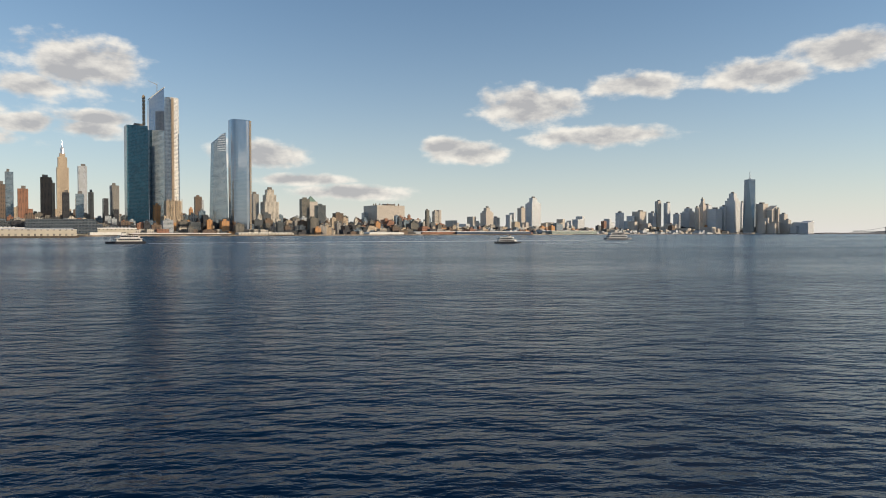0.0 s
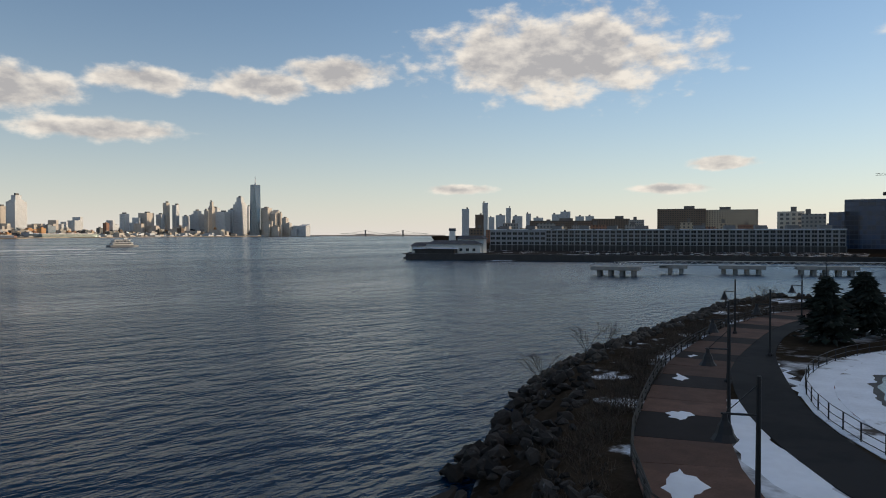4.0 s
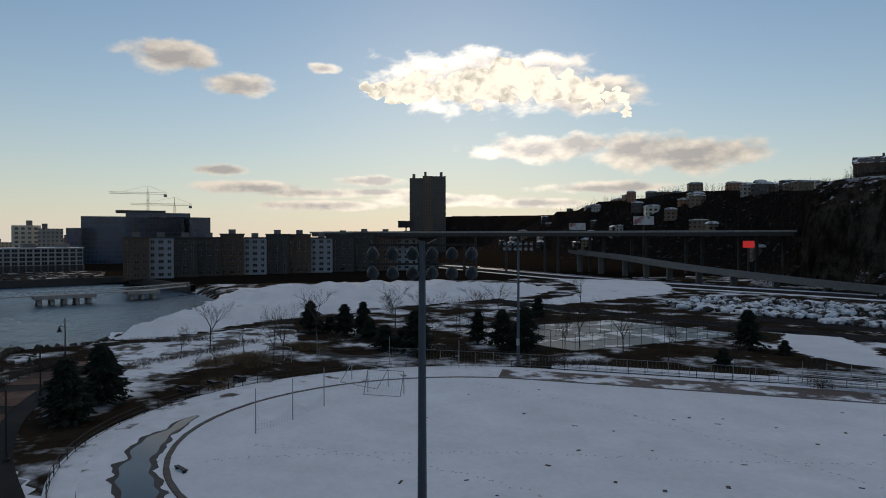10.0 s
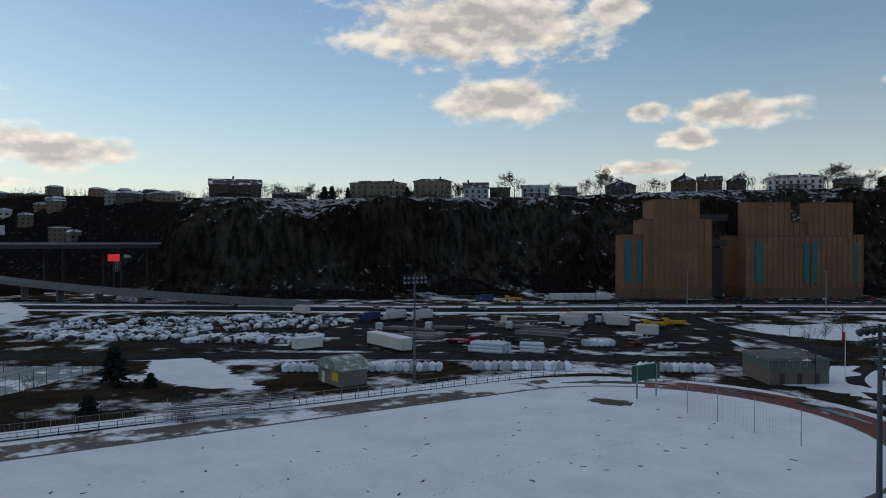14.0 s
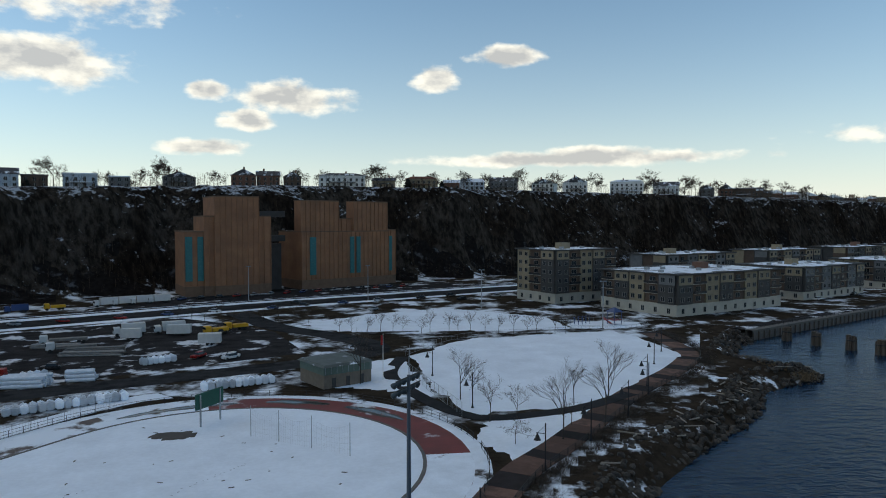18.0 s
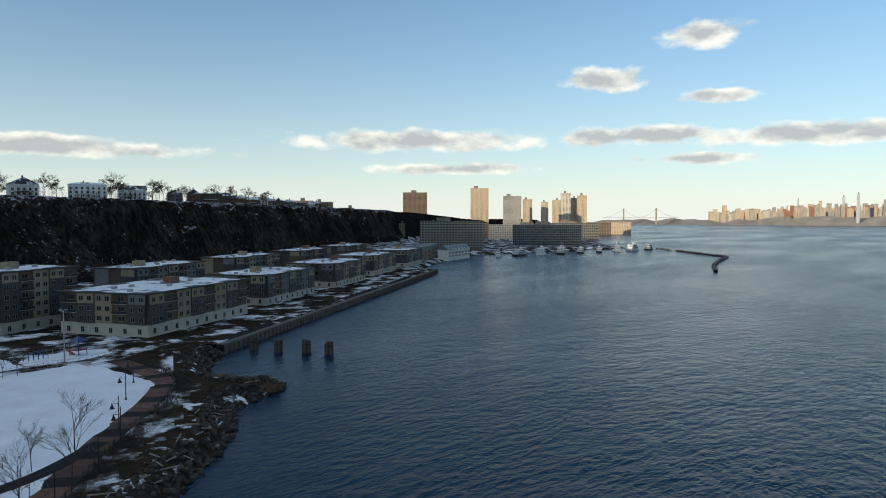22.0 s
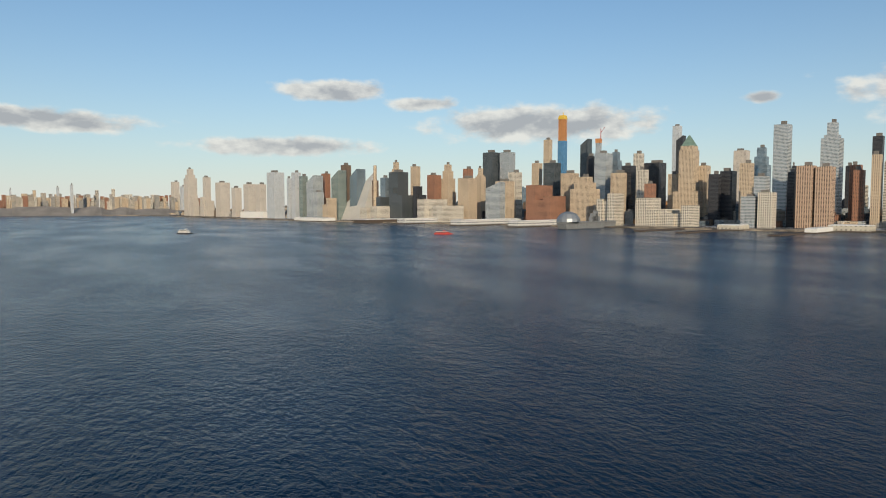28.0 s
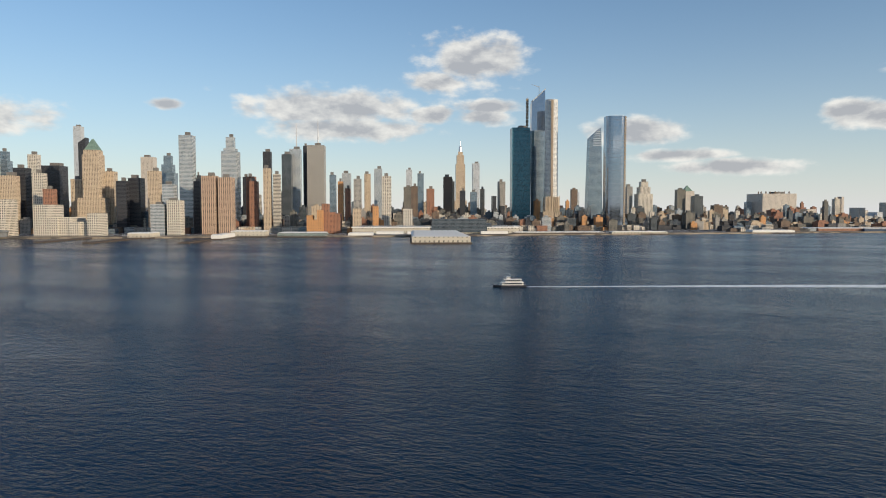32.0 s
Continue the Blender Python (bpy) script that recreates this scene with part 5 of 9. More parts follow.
# ---------------------------------------------------------------- the waterfront park
G0 = 3.0                                   # the park's ground over the river
OVAL, OVAL_TURN, OVAL_HALF, OVAL_R = (41.5, -60.0), 55.2, 47.0, 29.0
M_track = material("running_track", (0.14, 0.018, 0.014), 0.7, 0.3, 4.0, second=(0.62, 0.64, 0.67), amount=0.27, edge=0.05, spec=0.5)
M_kerb = material("kerb_stone", (0.12, 0.11, 0.10), 0.85, 0.3, 1.0)
M_brickpave = material("red_brown_pavers", (0.125, 0.072, 0.054), 0.85, 0.3, 1.2, second=(0.092, 0.055, 0.043), amount=0.4, spec=0.15, random_by="object")
M_darkpave = material("dark_pavers", (0.022, 0.017, 0.016), 0.85, 0.3, 1.5, spec=0.15, random_by="object")
M_path = material("wet_asphalt_path", (0.016, 0.016, 0.017), 0.85, 0.3, 2.0, second=(0.024, 0.023, 0.024), amount=0.5, spec=0.1)
M_rail = material("grey_timber_rail", (0.035, 0.031, 0.028), 0.8, 0.3, 0.8)
M_twig = material("bare_twigs", (0.072, 0.055, 0.043), 0.9, 0.3, 1.0, random_by="island")
M_bark = material("bark", (0.055, 0.044, 0.036), 0.9, 0.35, 0.6)
M_reed = material("dry_reeds", (0.17, 0.115, 0.065), 0.9, 0.35, 1.0, random_by="island")
M_needles = material("conifer_needles", (0.010, 0.016, 0.011), 0.9, 0.4, 0.8, random_by="island")
M_pole = material("pale_steel_pole", (0.075, 0.095, 0.12), 0.5, 0.15, 3.0)
M_net = material("white_netting", (0.50, 0.52, 0.55), 0.8, 0.1, 1.0)
M_puddle = material("standing_water", (0.020, 0.018, 0.016), 0.12, 0.3, 2.0, spec=0.35, second=(0.05, 0.038, 0.03), amount=0.45)
M_mud = material("mud", (0.045, 0.034, 0.026), 0.6, 0.4, 1.5)
M_driftwood = material("driftwood", (0.30, 0.26, 0.22), 0.9, 0.3, 0.6, random_by="island")
rp = random.Random(11)


def oval(r, n=26):
    """The running track's line at a distance r from its long axis."""
    t = radians(OVAL_TURN)
    c, s = math.cos(t), math.sin(t)
    pts = [(OVAL_HALF + r * math.cos(a), r * math.sin(a)) for a in (-math.pi / 2 + math.pi * i / n for i in range(n + 1))]
    pts += [(-OVAL_HALF - r * math.cos(a), -r * math.sin(a)) for a in (-math.pi / 2 + math.pi * i / n for i in range(n + 1))]
    return [(OVAL[0] + c * x - s * y, OVAL[1] + s * x + c * y) for x, y in pts]


def slab(name, pts, z, mat, label, category, thick=0.15, kind="structure", parent=None):
    bm = bmesh.new()
    a = [bm.verts.new((x, y, z)) for x, y in pts]
    b = [bm.verts.new((x, y, z - thick)) for x, y in pts]
    f = bm.faces.new(a)
    for i in range(len(a)):
        bm.faces.new((a[i], b[i], b[(i + 1) % len(a)], a[(i + 1) % len(a)]))
    bmesh.ops.triangulate(bm, faces=[f])
    bmesh.ops.recalc_face_normals(bm, faces=bm.faces)
    if sum(f.normal.z * f.calc_area() for f in bm.faces) < 0:
        bmesh.ops.reverse_faces(bm, faces=bm.faces)
    ob = link(name, bm, mat, parent)
    return tagged(ob, label, category, kind=kind)


def uneven(name, pts, z, mat, label, category, lumps=0.25, step=3.0):
    """A sheet of lying snow with soft lumps and a ragged rim."""
    xs, ys = [p[0] for p in pts], [p[1] for p in pts]
    bm = bmesh.new()
    made = {}
    nx, ny = int((max(xs) - min(xs)) / step) + 2, int((max(ys) - min(ys)) / step) + 2
    ring = pts + [pts[0]]
    for i in range(nx):
        for j in range(ny):
            x, y = min(xs) + i * step, min(ys) + j * step
            d = abs(line_distance(x, y, ring))
            if not inside(x, y, pts):
                if d > step * 1.3:
                    continue
                h = -0.25
            else:
                h = min(1.0, d / 4) * lumps * (0.6 + noise.noise((x * .13, y * .13, 1)))
            x += rp.uniform(-.3, .3) * step
            y += rp.uniform(-.3, .3) * step
            made[i, j] = bm.verts.new((x, y, z + h))
    for (i, j), v in list(made.items()):
        q = [made.get(k) for k in ((i, j), (i + 1, j), (i + 1, j + 1), (i, j + 1))]
        if all(q):
            bm.faces.new(q)
    bmesh.ops.recalc_face_normals(bm, faces=bm.faces)
    if bm.faces[0].normal.z < 0:
        bmesh.ops.reverse_faces(bm, faces=bm.faces)
    for f in bm.faces:
        f.smooth = True
    return tagged(link(name, bm, mat), label, category, kind="structure")


slab("field", oval(OVAL_R), G0 + 0.10, M_snow, "sports field under smooth snow", "sports field")
bm = bmesh.new()
o1, o2 = oval(OVAL_R + 0.5), oval(OVAL_R + 7.2)
strip(bm, o2 + [o2[0]], o1 + [o1[0]], G0 + 0.07)
tagged(link("running_track", bm, M_track), "red running track half under snow and meltwater", "running track", kind="structure")
bm = bmesh.new()
o1, o2 = oval(OVAL_R), oval(OVAL_R + 0.5)
strip(bm, o2 + [o2[0]], o1 + [o1[0]], G0 + 0.16)
tagged(link("kerb", bm, M_kerb), "dark kerb round the sports field", "kerb", kind="structure")
bm = bmesh.new()
o1, o2 = oval(OVAL_R + 7.2), oval(OVAL_R + 9.6)
strip(bm, o2 + [o2[0]], o1 + [o1[0]], G0 + 0.05)
tagged(link("verge", bm, material("verge_snow", SNOW, 0.9, 0.12, 2.5, bump=0.1, second=(0.06, 0.045, 0.035), amount=0.25, edge=0.05)), "snowy verge round the track", "verge", kind="structure")
# old snow lies on the track, but for the sheltered western bend
edge_in, edge_out = oval(OVAL_R + 0.45, 60), oval(OVAL_R + 7.25, 60)
for ids in (range(3, 73), range(106, 117)):
    bm = bmesh.new()
    L, R = [], []
    for k in ids:
        a, b = Vector(edge_out[k]), Vector(edge_in[k])
        L.append(tuple(a + (b - a) * (0.012 + 0.012 * noise.noise((k * .7, 2, 2)))))
        R.append(tuple(b + (a - b) * (0.012 + 0.012 * noise.noise((k * .5, 9, 9)))))
    strip(bm, L, R, G0 + 0.078, 0.02)
    tagged(link("snow_on_track", bm, material("track_snow", SNOW, 0.85, 0.12, 2.0, bump=0.06, second=(0.10, 0.075, 0.06), amount=0.16, edge=0.04)), "trampled old snow covering the track", "snow", kind="structure")
bm = bmesh.new()
ids = [*range(116, 122), 0, 1, 2, 3, 4]
far_line = [(Vector(edge_out[k]), Vector(edge_in[k])) for k in ids]
strip(bm, [tuple(a) for a, b in far_line], [tuple(b) for a, b in far_line], G0 + 0.074, 0.02)
tagged(link("slush", bm, material("brown_slush", (0.085, 0.055, 0.042), 0.6, 0.4, 3.0, bump=0.05, second=SNOW, amount=0.46, edge=0.05)), "brown slush and snow on the far straight", "slush", kind="structure")
# meltwater on the bends and the far straight
for u0, u1, off, w in ((0.02, 0.23, 2.7, 2.0), (0.44, 0.50, 4.2, 1.1), (0.52, 0.58, 4.6, 1.0), (0.60, 0.70, 4.0, 1.0)):
    loop = oval(OVAL_R + off, 60)
    n = len(loop)
    seg = smooth_line([loop[(i + n // 4) % n] for i in range(int(u0 * n), int(u1 * n) + 1)], 0.5)
    for more, mat, z, name, label in ((1.1, M_mud, 0.086, "mud_rim", "wet brown mud round the meltwater"), (0.0, M_puddle, 0.094, "puddle", "long puddle of meltwater on the track")):
        bm = bmesh.new()
        L, R = [], []
        for i, (x, y) in enumerate(seg):
            d = Vector((x - OVAL[0], y - OVAL[1])).normalized()
            fade = math.sin(math.pi * (i + 0.5) / (len(seg) + 1)) ** 0.6
            k0, k1 = ((w * (0.7 + 0.6 * noise.noise((x * .3, y * .3, q))) + more * (0.6 + 0.6 * noise.noise((x * .7, y * .7, q)))) * fade for q in (7, 3))
            L.append((x + d.x * max(0.03, k0), y + d.y * max(0.03, k0)))
            R.append((x - d.x * max(0.03, k1), y - d.y * max(0.03, k1)))
        strip(bm, L, R, G0 + z, 0.02)
        tagged(link(name, bm, mat), label, "puddle", kind="structure")

# ---- promenade, its panels of pavers, the asphalt path and the railing
PROM = smooth_line([(-101, -196), (-99, -178), (-95, -160), (-82, -143), (-61, -123), (-38, -97), (-25, -82), (-2, -42), (20, 0), (27, 13), (33, 17), (43, 21.5), (60, 27.5), (76, 31), (94, 33.5), (112, 33), (126, 29)], 3.8)
prom = thing("promenade", 0, 0, 0, 0, "riverside promenade of brown and dark pavers", "promenade", kind="structure")
for i in range(len(PROM) - 1):
    (x0, y0), (x1, y1) = PROM[i], PROM[i + 1]
    d0 = Vector((PROM[min(i + 1, len(PROM) - 1)][0] - PROM[max(i - 1, 0)][0], PROM[min(i + 1, len(PROM) - 1)][1] - PROM[max(i - 1, 0)][1])).normalized()
    j = min(i + 2, len(PROM) - 1)
    d1 = Vector((PROM[j][0] - x0, PROM[j][1] - y0)).normalized()
    gap = 0.05
    q = [(x0 + d0.x * gap, y0 + d0.y * gap), (x0 + d0.y * 5.4, y0 - d0.x * 5.4), (x1 + d1.y * 5.4, y1 - d1.x * 5.4), (x1 - d1.x * gap, y1 - d1.y * gap)]
    slab("paving_panel", q, G0 + 0.09, M_brickpave if i % 3 else M_darkpave, "", "", 0.2, "", prom)
bm = bmesh.new()
ribbon(bm, smooth_line([(-60, -126), (-38, -103), (-16, -73), (4, -36), (20, -10), (30, -1), (38, 7), (48, 14), (60, 19.5), (74, 24.5), (90, 27.5), (104, 27)], 3), 2.1, G0 + 0.06)
tagged(link("footpath", bm, M_path), "dark wet asphalt footpath", "footpath", kind="structure")
uneven("snow_strip", [(29, 3.5), (36, 12.5), (46, 17.5), (52, 19.5), (51, 17), (42, 12), (35, 6), (30, 1)], G0 + 0.02, M_snow, "trampled snow between the paths", "snow", 0.12, 1.2)
uneven("snow_strip", [(30, -8), (41, 4), (50, 11.5), (57, 16.5), (66, 20.2), (70, 22.0), (69, 20.5), (57, 14), (48, 7.5), (42, 1), (33, -9)], G0 + 0.02, M_snow, "snow strip beside the track fence", "snow", 0.1, 1.2)
for cx, cy, a, b in ((31.5, 13.5, 2.2, 1.0), (43.5, 19, 1.6, 0.8), (55, 24, 1.8, 0.6), (66, 27.5, 1.2, 0.5)):
    uneven("snow_patch", [(cx + a * math.cos(k * .7) * rp.uniform(.7, 1.2) + b * math.sin(k * .7) * -.5, cy + b * math.sin(k * .7) + a * .5 * math.cos(k * .7)) for k in range(9)], G0 + 0.10, M_snow, "small patch of old snow", "snow", 0.06, 0.5)


def fence(line, high, gap, name, label, mats, rails=(0.15, 1.0), z=G0, post_r=0.04, mesh_fill=False, rail_r=0.03):
    ob = thing(name, 0, 0, 0, 0, label, "fence")
    bm = bmesh.new()
    tube(bm, (0, 0, 0), (0, 0, high), post_r, None, 5)
    me = mesh_of("post", bm, mats[0])
    run, nxt = 0.0, 0.0
    for (x0, y0), (x1, y1) in zip(line, line[1:]):
        L = math.hypot(x1 - x0, y1 - y0)
        while nxt <= run + L:
            t = (nxt - run) / L
            piece("post", me, ob, Matrix.Translation((x0 + (x1 - x0) * t, y0 + (y1 - y0) * t, z)))
            nxt += gap
        run += L
    for h in rails:
        bm = bmesh.new()
        run_tube(bm, [(x, y, z + h * high) for x, y in line], rail_r)
        part("rail", bm, mats[-1], ob)
    if mesh_fill:
        bm = bmesh.new()
        for (x0, y0), (x1, y1) in zip(line, line[1:]):
            n = max(2, int(math.hypot(x1 - x0, y1 - y0) / 0.5))
            for k in range(n):
                xa, ya = x0 + (x1 - x0) * k / n, y0 + (y1 - y0) * k / n
                tube(bm, (xa, ya, z + 0.1), (xa, ya, z + high), 0.008, None, 3)
        part("wire_mesh", bm, mats[0], ob, kind="stuff")
    return ob


loop = oval(OVAL_R + 9.2, 30)
n = len(loop)
fence(loop[:38] + [], 1.15, 2.4, "track_fence", "black metal fence round the running track", (M_black, M_black), (0.12, 0.55, 1.0), post_r=0.05, rail_r=0.03)
fence(loop[38:] + [loop[0]], 1.15, 2.4, "track_fence", "black metal fence round the running track", (M_black, M_black), (0.12, 0.55, 1.0), post_r=0.05, rail_r=0.03)
fence(PROM, 1.1, 2.8, "promenade_railing", "grey timber and steel promenade railing", (M_rail, M_rail), (0.45, 0.72, 1.0), post_r=0.07, rail_r=0.06)


# ---- lamps and floodlights
def street_lamp(x, y, turn, high=6.6):
    ob = thing("street_lamp", x, y, G0, turn, "black promenade lamp with a bell shade on an arm", "street lamp", "promenade lamps")
    bm = bmesh.new()
    lathe(bm, [(0.28, 0), (0.28, 0.25), (0.16, 0.4), (0.11, 0.9), (0.085, high)], 8)
    part("post", bm, M_black, ob)
    bm = bmesh.new()
    tube(bm, (0, 0, high - 1.5), (1.35, 0, high - 1.5), 0.05, None, 5)
    tube(bm, (0, 0, high - 0.3), (1.15, 0, high - 1.45), 0.025, None, 4)
    part("arm", bm, M_black, ob)
    bm = bmesh.new()
    lathe(bm, [(0.10, -1.5), (0.13, -1.75), (0.26, -1.95), (0.34, -2.25), (0.52, -2.5)], 10, (1.2, 0, high))
    part("shade", bm, M_black, ob, "black bell-shaped shade")
    return ob


lamp = street_lamp(41.7, 15.2, 118)
for x, y, a in ((27.2, 8.8, 118), (56, 20.5, 120), (71, 22, 115), (84, 30, 100), (100, 27, 95), (133, 32, 60), (13, -16, 150), (-2, -43, 150), (-16, -68, 150), (-29.9, -88.5, 318), (-41, -99.6, 318), (-52.2, -110.4, 318),
                (-62.5, -123.4, 318), (-66, -131, 318), (-77.8, -151, 330), (-87, -165, 340), (-27, -121, 330), (-24, -148, 330), (-8, -165, 60)):
    copy_thing(lamp, pose(x, y, G0, 0, 0, a))


def floodlight(x, y, turn, high):
    ob = thing("floodlight_mast", x, y, G0, turn, "tall steel sports floodlight mast with two lamp rows", "floodlight", "sports floodlights")
    bm = bmesh.new()
    lathe(bm, [(0.42, 0), (0.42, 0.5), (0.26, 0.55), (0.15, high)], 10)
    part("mast", bm, M_pole, ob)
    bm = bmesh.new()
    box(bm, 0.22, 0, 3.2, 0.25, 0.5, 1.1)
    part("control_box", bm, M_steel, ob)
    for zz in (high - 0.2, high - 1.05):
        bm = bmesh.new()
        box(bm, 0, 0, zz, 0.09, 4.7, 0.09)
        part("crossarm", bm, M_black, ob)
        for q in range(6):
            yy = -2.2 + q * 0.88
            hood = part("lamp_hood", bm_hood(), M_hood, ob)
            hood.location = (0.22, yy, zz - 0.30)
            face = part("lens", bm_lens(), M_lens, hood)
    return ob


M_hood = material("lamp_hood_grey", (0.055, 0.07, 0.08), 0.5, 0.15, 0.6, metal=0.3)
M_lens = material("lamp_lens", (0.22, 0.26, 0.30), 0.15, 0.1, 0.5)


def bm_hood():
    bm = bmesh.new()
    lathe(bm, [(0.07, -0.30), (0.15, -0.22), (0.25, -0.02), (0.29, 0.20), (0.28, 0.22)], 10)
    bmesh.ops.rotate(bm, verts=bm.verts, cent=(0, 0, 0), matrix=Matrix.Rotation(radians(130), 3, "Y"))
    return bm


def bm_lens():
    bm = bmesh.new()
    lathe(bm, [(0.26, 0.225), (0.24, 0.25)], 10)
    bmesh.ops.rotate(bm, verts=bm.verts, cent=(0, 0, 0), matrix=Matrix.Rotation(radians(130), 3, "Y"))
    return bm


f1 = floodlight(29.5, -7.1, 345, 20.2)
for x, y, a in ((59.3, -113.4, 145), (-7.7, -60.8, 325), (104, -41, 145)):
    copy_thing(f1, pose(x, y, G0, 0, 0, a))
for x, y in ((-62, -262), (-20, -296), (-88, -205), (30, -300)):
    ob = thing("light_pole", x, y, G0, rp.uniform(0, 360), "slim grey field light pole", "light pole", "slim light poles")
    bm = bmesh.new()
    lathe(bm, [(0.2, 0), (0.12, 15)], 8)
    part("mast", bm, M_steel, ob)
    for s in (-1, 1):
        bm = bmesh.new()
        box(bm, s * 0.7, 0, 14.8, 0.9, 0.4, 0.35, 0, 0.08)
        part("lamp_head", bm, M_lens, ob)


# ---- goals, nets, scoreboard, bleachers
def net_panel(bm, p, q, h0, h1, step=0.45):
    p, q = Vector(p), Vector(q)
    n = max(2, int((q - p).length / step))
    for k in range(n + 1):
        a = p + (q - p) * k / n
        top = h0 + (h1 - h0) * abs(2 * k / n - 1) ** 2
        tube(bm, a, a + Vector((0, 0, top)), 0.012, None, 3)
    for j in range(5):
        last = None
        for k in range(n + 1):
            a = p + (q - p) * k / n + Vector((0, 0, (h0 + (h1 - h0) * abs(2 * k / n - 1) ** 2) * (j + 1) / 5))
            if last is not None:
                tube(bm, last, a, 0.012, None, 3)
            last = a


def ball_net(pts, high, sag, label):
    ob = thing("ball_stop_net", 0, 0, 0, 0, label, "net")
    for x, y in pts:
        bm = bmesh.new()
        tube(bm, (x, y, G0), (x, y, G0 + high), 0.07, 0.05, 6)
        part("post", bm, M_steel, ob)
    for (x0, y0), (x1, y1) in zip(pts, pts[1:]):
        bm = bmesh.new()
        net_panel(bm, (x0, y0, G0 + 0.1), (x1, y1, G0 + 0.1), sag[0], sag[1])
        part("netting", bm, M_net, ob)


ball_net([(74, 0), (78.5, -4), (84, -8)], 4.8, (0.8, 2.0), "tall poles with a sagging ball net in snow")
ball_net([(11, -111), (6.5, -107.5), (1.5, -103.5), (-4, -99)], 5.0, (3.6, 4.6), "ball stop net on four poles in snow")
ball_net([(117, -10), (110, -21), (104, -31)], 4.5, (1.0, 2.0), "low ball net behind the field")


def goal(x, y, turn, w, h, d, label):
    ob = thing("sports_goal", x, y, G0 + 0.1, turn, label, "goal", "sports goals")
    bm = bmesh.new()
    for a, b in (((-w / 2, 0, 0), (-w / 2, 0, h)), ((w / 2, 0, 0), (w / 2, 0, h)), ((-w / 2, 0, h), (w / 2, 0, h)), ((-w / 2, 0, h), (-w / 2, d, 0)), ((w / 2, 0, h), (w / 2, d, 0)), ((-w / 2, d, 0), (w / 2, d, 0))):
        tube(bm, a, b, 0.06, None, 5)
    part("frame", bm, M_steel, ob)
    bm = bmesh.new()
    for k in range(13):
        x0 = -w / 2 + w * k / 12
        tube(bm, (x0, 0, h), (x0, d, 0), 0.012, None, 3)
    part("netting", bm, M_net, ob)


goal(96, -15.5, 35, 7.3, 2.4, 2.2, "white steel soccer goal standing in snow")
goal(89, -16.5, 60, 5.0, 3.0, 1.5, "leaning steel practice goal in snow")
goal(118, -4, 35, 6.0, 2.4, 2.0, "soccer goal pushed off the field")

ob = thing("scoreboard", 18.5, -119.5, G0, 58, "dark green scoreboard on two steel posts", "scoreboard")
for s in (-1, 1):
    bm = bmesh.new()
    box(bm, s * 2.4, 0.2, 0, 0.22, 0.22, 5.4)
    part("post", bm, M_steel, ob)
bm = bmesh.new()
box(bm, 0, 0, 3.0, 6.6, 0.35, 2.6, 0, 0.04)
part("board", bm, material("scoreboard_green", (0.012, 0.075, 0.052), 0.5, 0.15, 1.0), ob)
bm = bmesh.new()
for r in range(2):
    for k in range(4):
        box(bm, -2.3 + 1.5 * k, -0.2, 3.35 + 1.1 * r, 0.9, 0.06, 0.55)
part("number_panels", bm, M_black, ob, "black number panels", kind="stuff")

ob = thing("bleachers", 72.5, -79.5, G0, 225, "long aluminium bleachers dusted with snow", "bleachers")
for k in range(5):
    bm = bmesh.new()
    box(bm, 0, k * 0.75, 0.4 + 0.36 * k, 19, 0.32, 0.06)
    part("seat_plank", bm, M_steel, ob)
    bm = bmesh.new()
    box(bm, 0, k * 0.75 - 0.35, 0.2 + 0.36 * k, 19, 0.3, 0.05)
    part("foot_plank", bm, M_roof_snow, ob)
for k in range(7):
    bm = bmesh.new()
    tube(bm, (-9 + 3 * k, 0, 0), (-9 + 3 * k, 3.1, 1.8), 0.05, None, 4)
    tube(bm, (-9 + 3 * k, 3.1, 0), (-9 + 3 * k, 3.1, 2.9), 0.05, None, 4)
    part("frame", bm, M_steel, ob)

fence(smooth_line([(115, -22), (104, -40), (87, -65), (66, -93), (37, -134)], 6), 1.9, 3.0, "chain_link_fence", "grey chain-link fence along the far straight", (M_steel,), (0.05, 1.0), post_r=0.04, mesh_fill=True)

# ---- small benches, bins, birds' dots of bare ground
bm = bmesh.new()
for k in range(90):
    a, r = rp.uniform(0, 6.28), rp.uniform(0, 1) ** .5
    t = radians(OVAL_TURN)
    lx, ly = rp.uniform(-60, 55), rp.uniform(-24, 22)
    x, y = OVAL[0] + math.cos(t) * lx - math.sin(t) * ly, OVAL[1] + math.sin(t) * lx + math.cos(t) * ly
    box(bm, x, y, G0 + 0.1, rp.uniform(.2, .8), rp.uniform(.12, .35), 0.03, rp.uniform(0, 180))
tagged(link("bare_spots", bm, M_mud), "small dark scraps on the snow", "debris", kind="stuff")
uneven("mud_patch", [(23 + 4.2 * math.cos(k * .5), -113.5 + 2.6 * math.sin(k * .5)) for k in range(13)], G0 + 0.12, M_mud, "round dark muddy patch in the snow", "mud", 0.05, 0.8)
ob = thing("park_bench", 63.7, 6.3, G0 + 0.1, 30, "dark bench plank lying in snow", "bench")
bm = bmesh.new()
box(bm, 0, 0, 0.22, 1.9, 0.4, 0.08)
part("seat", bm, M_black, ob)
for s in (-1, 1):
    bm = bmesh.new()
    box(bm, s * 0.7, 0, 0, 0.1, 0.35, 0.22)
    part("leg", bm, M_black, ob)
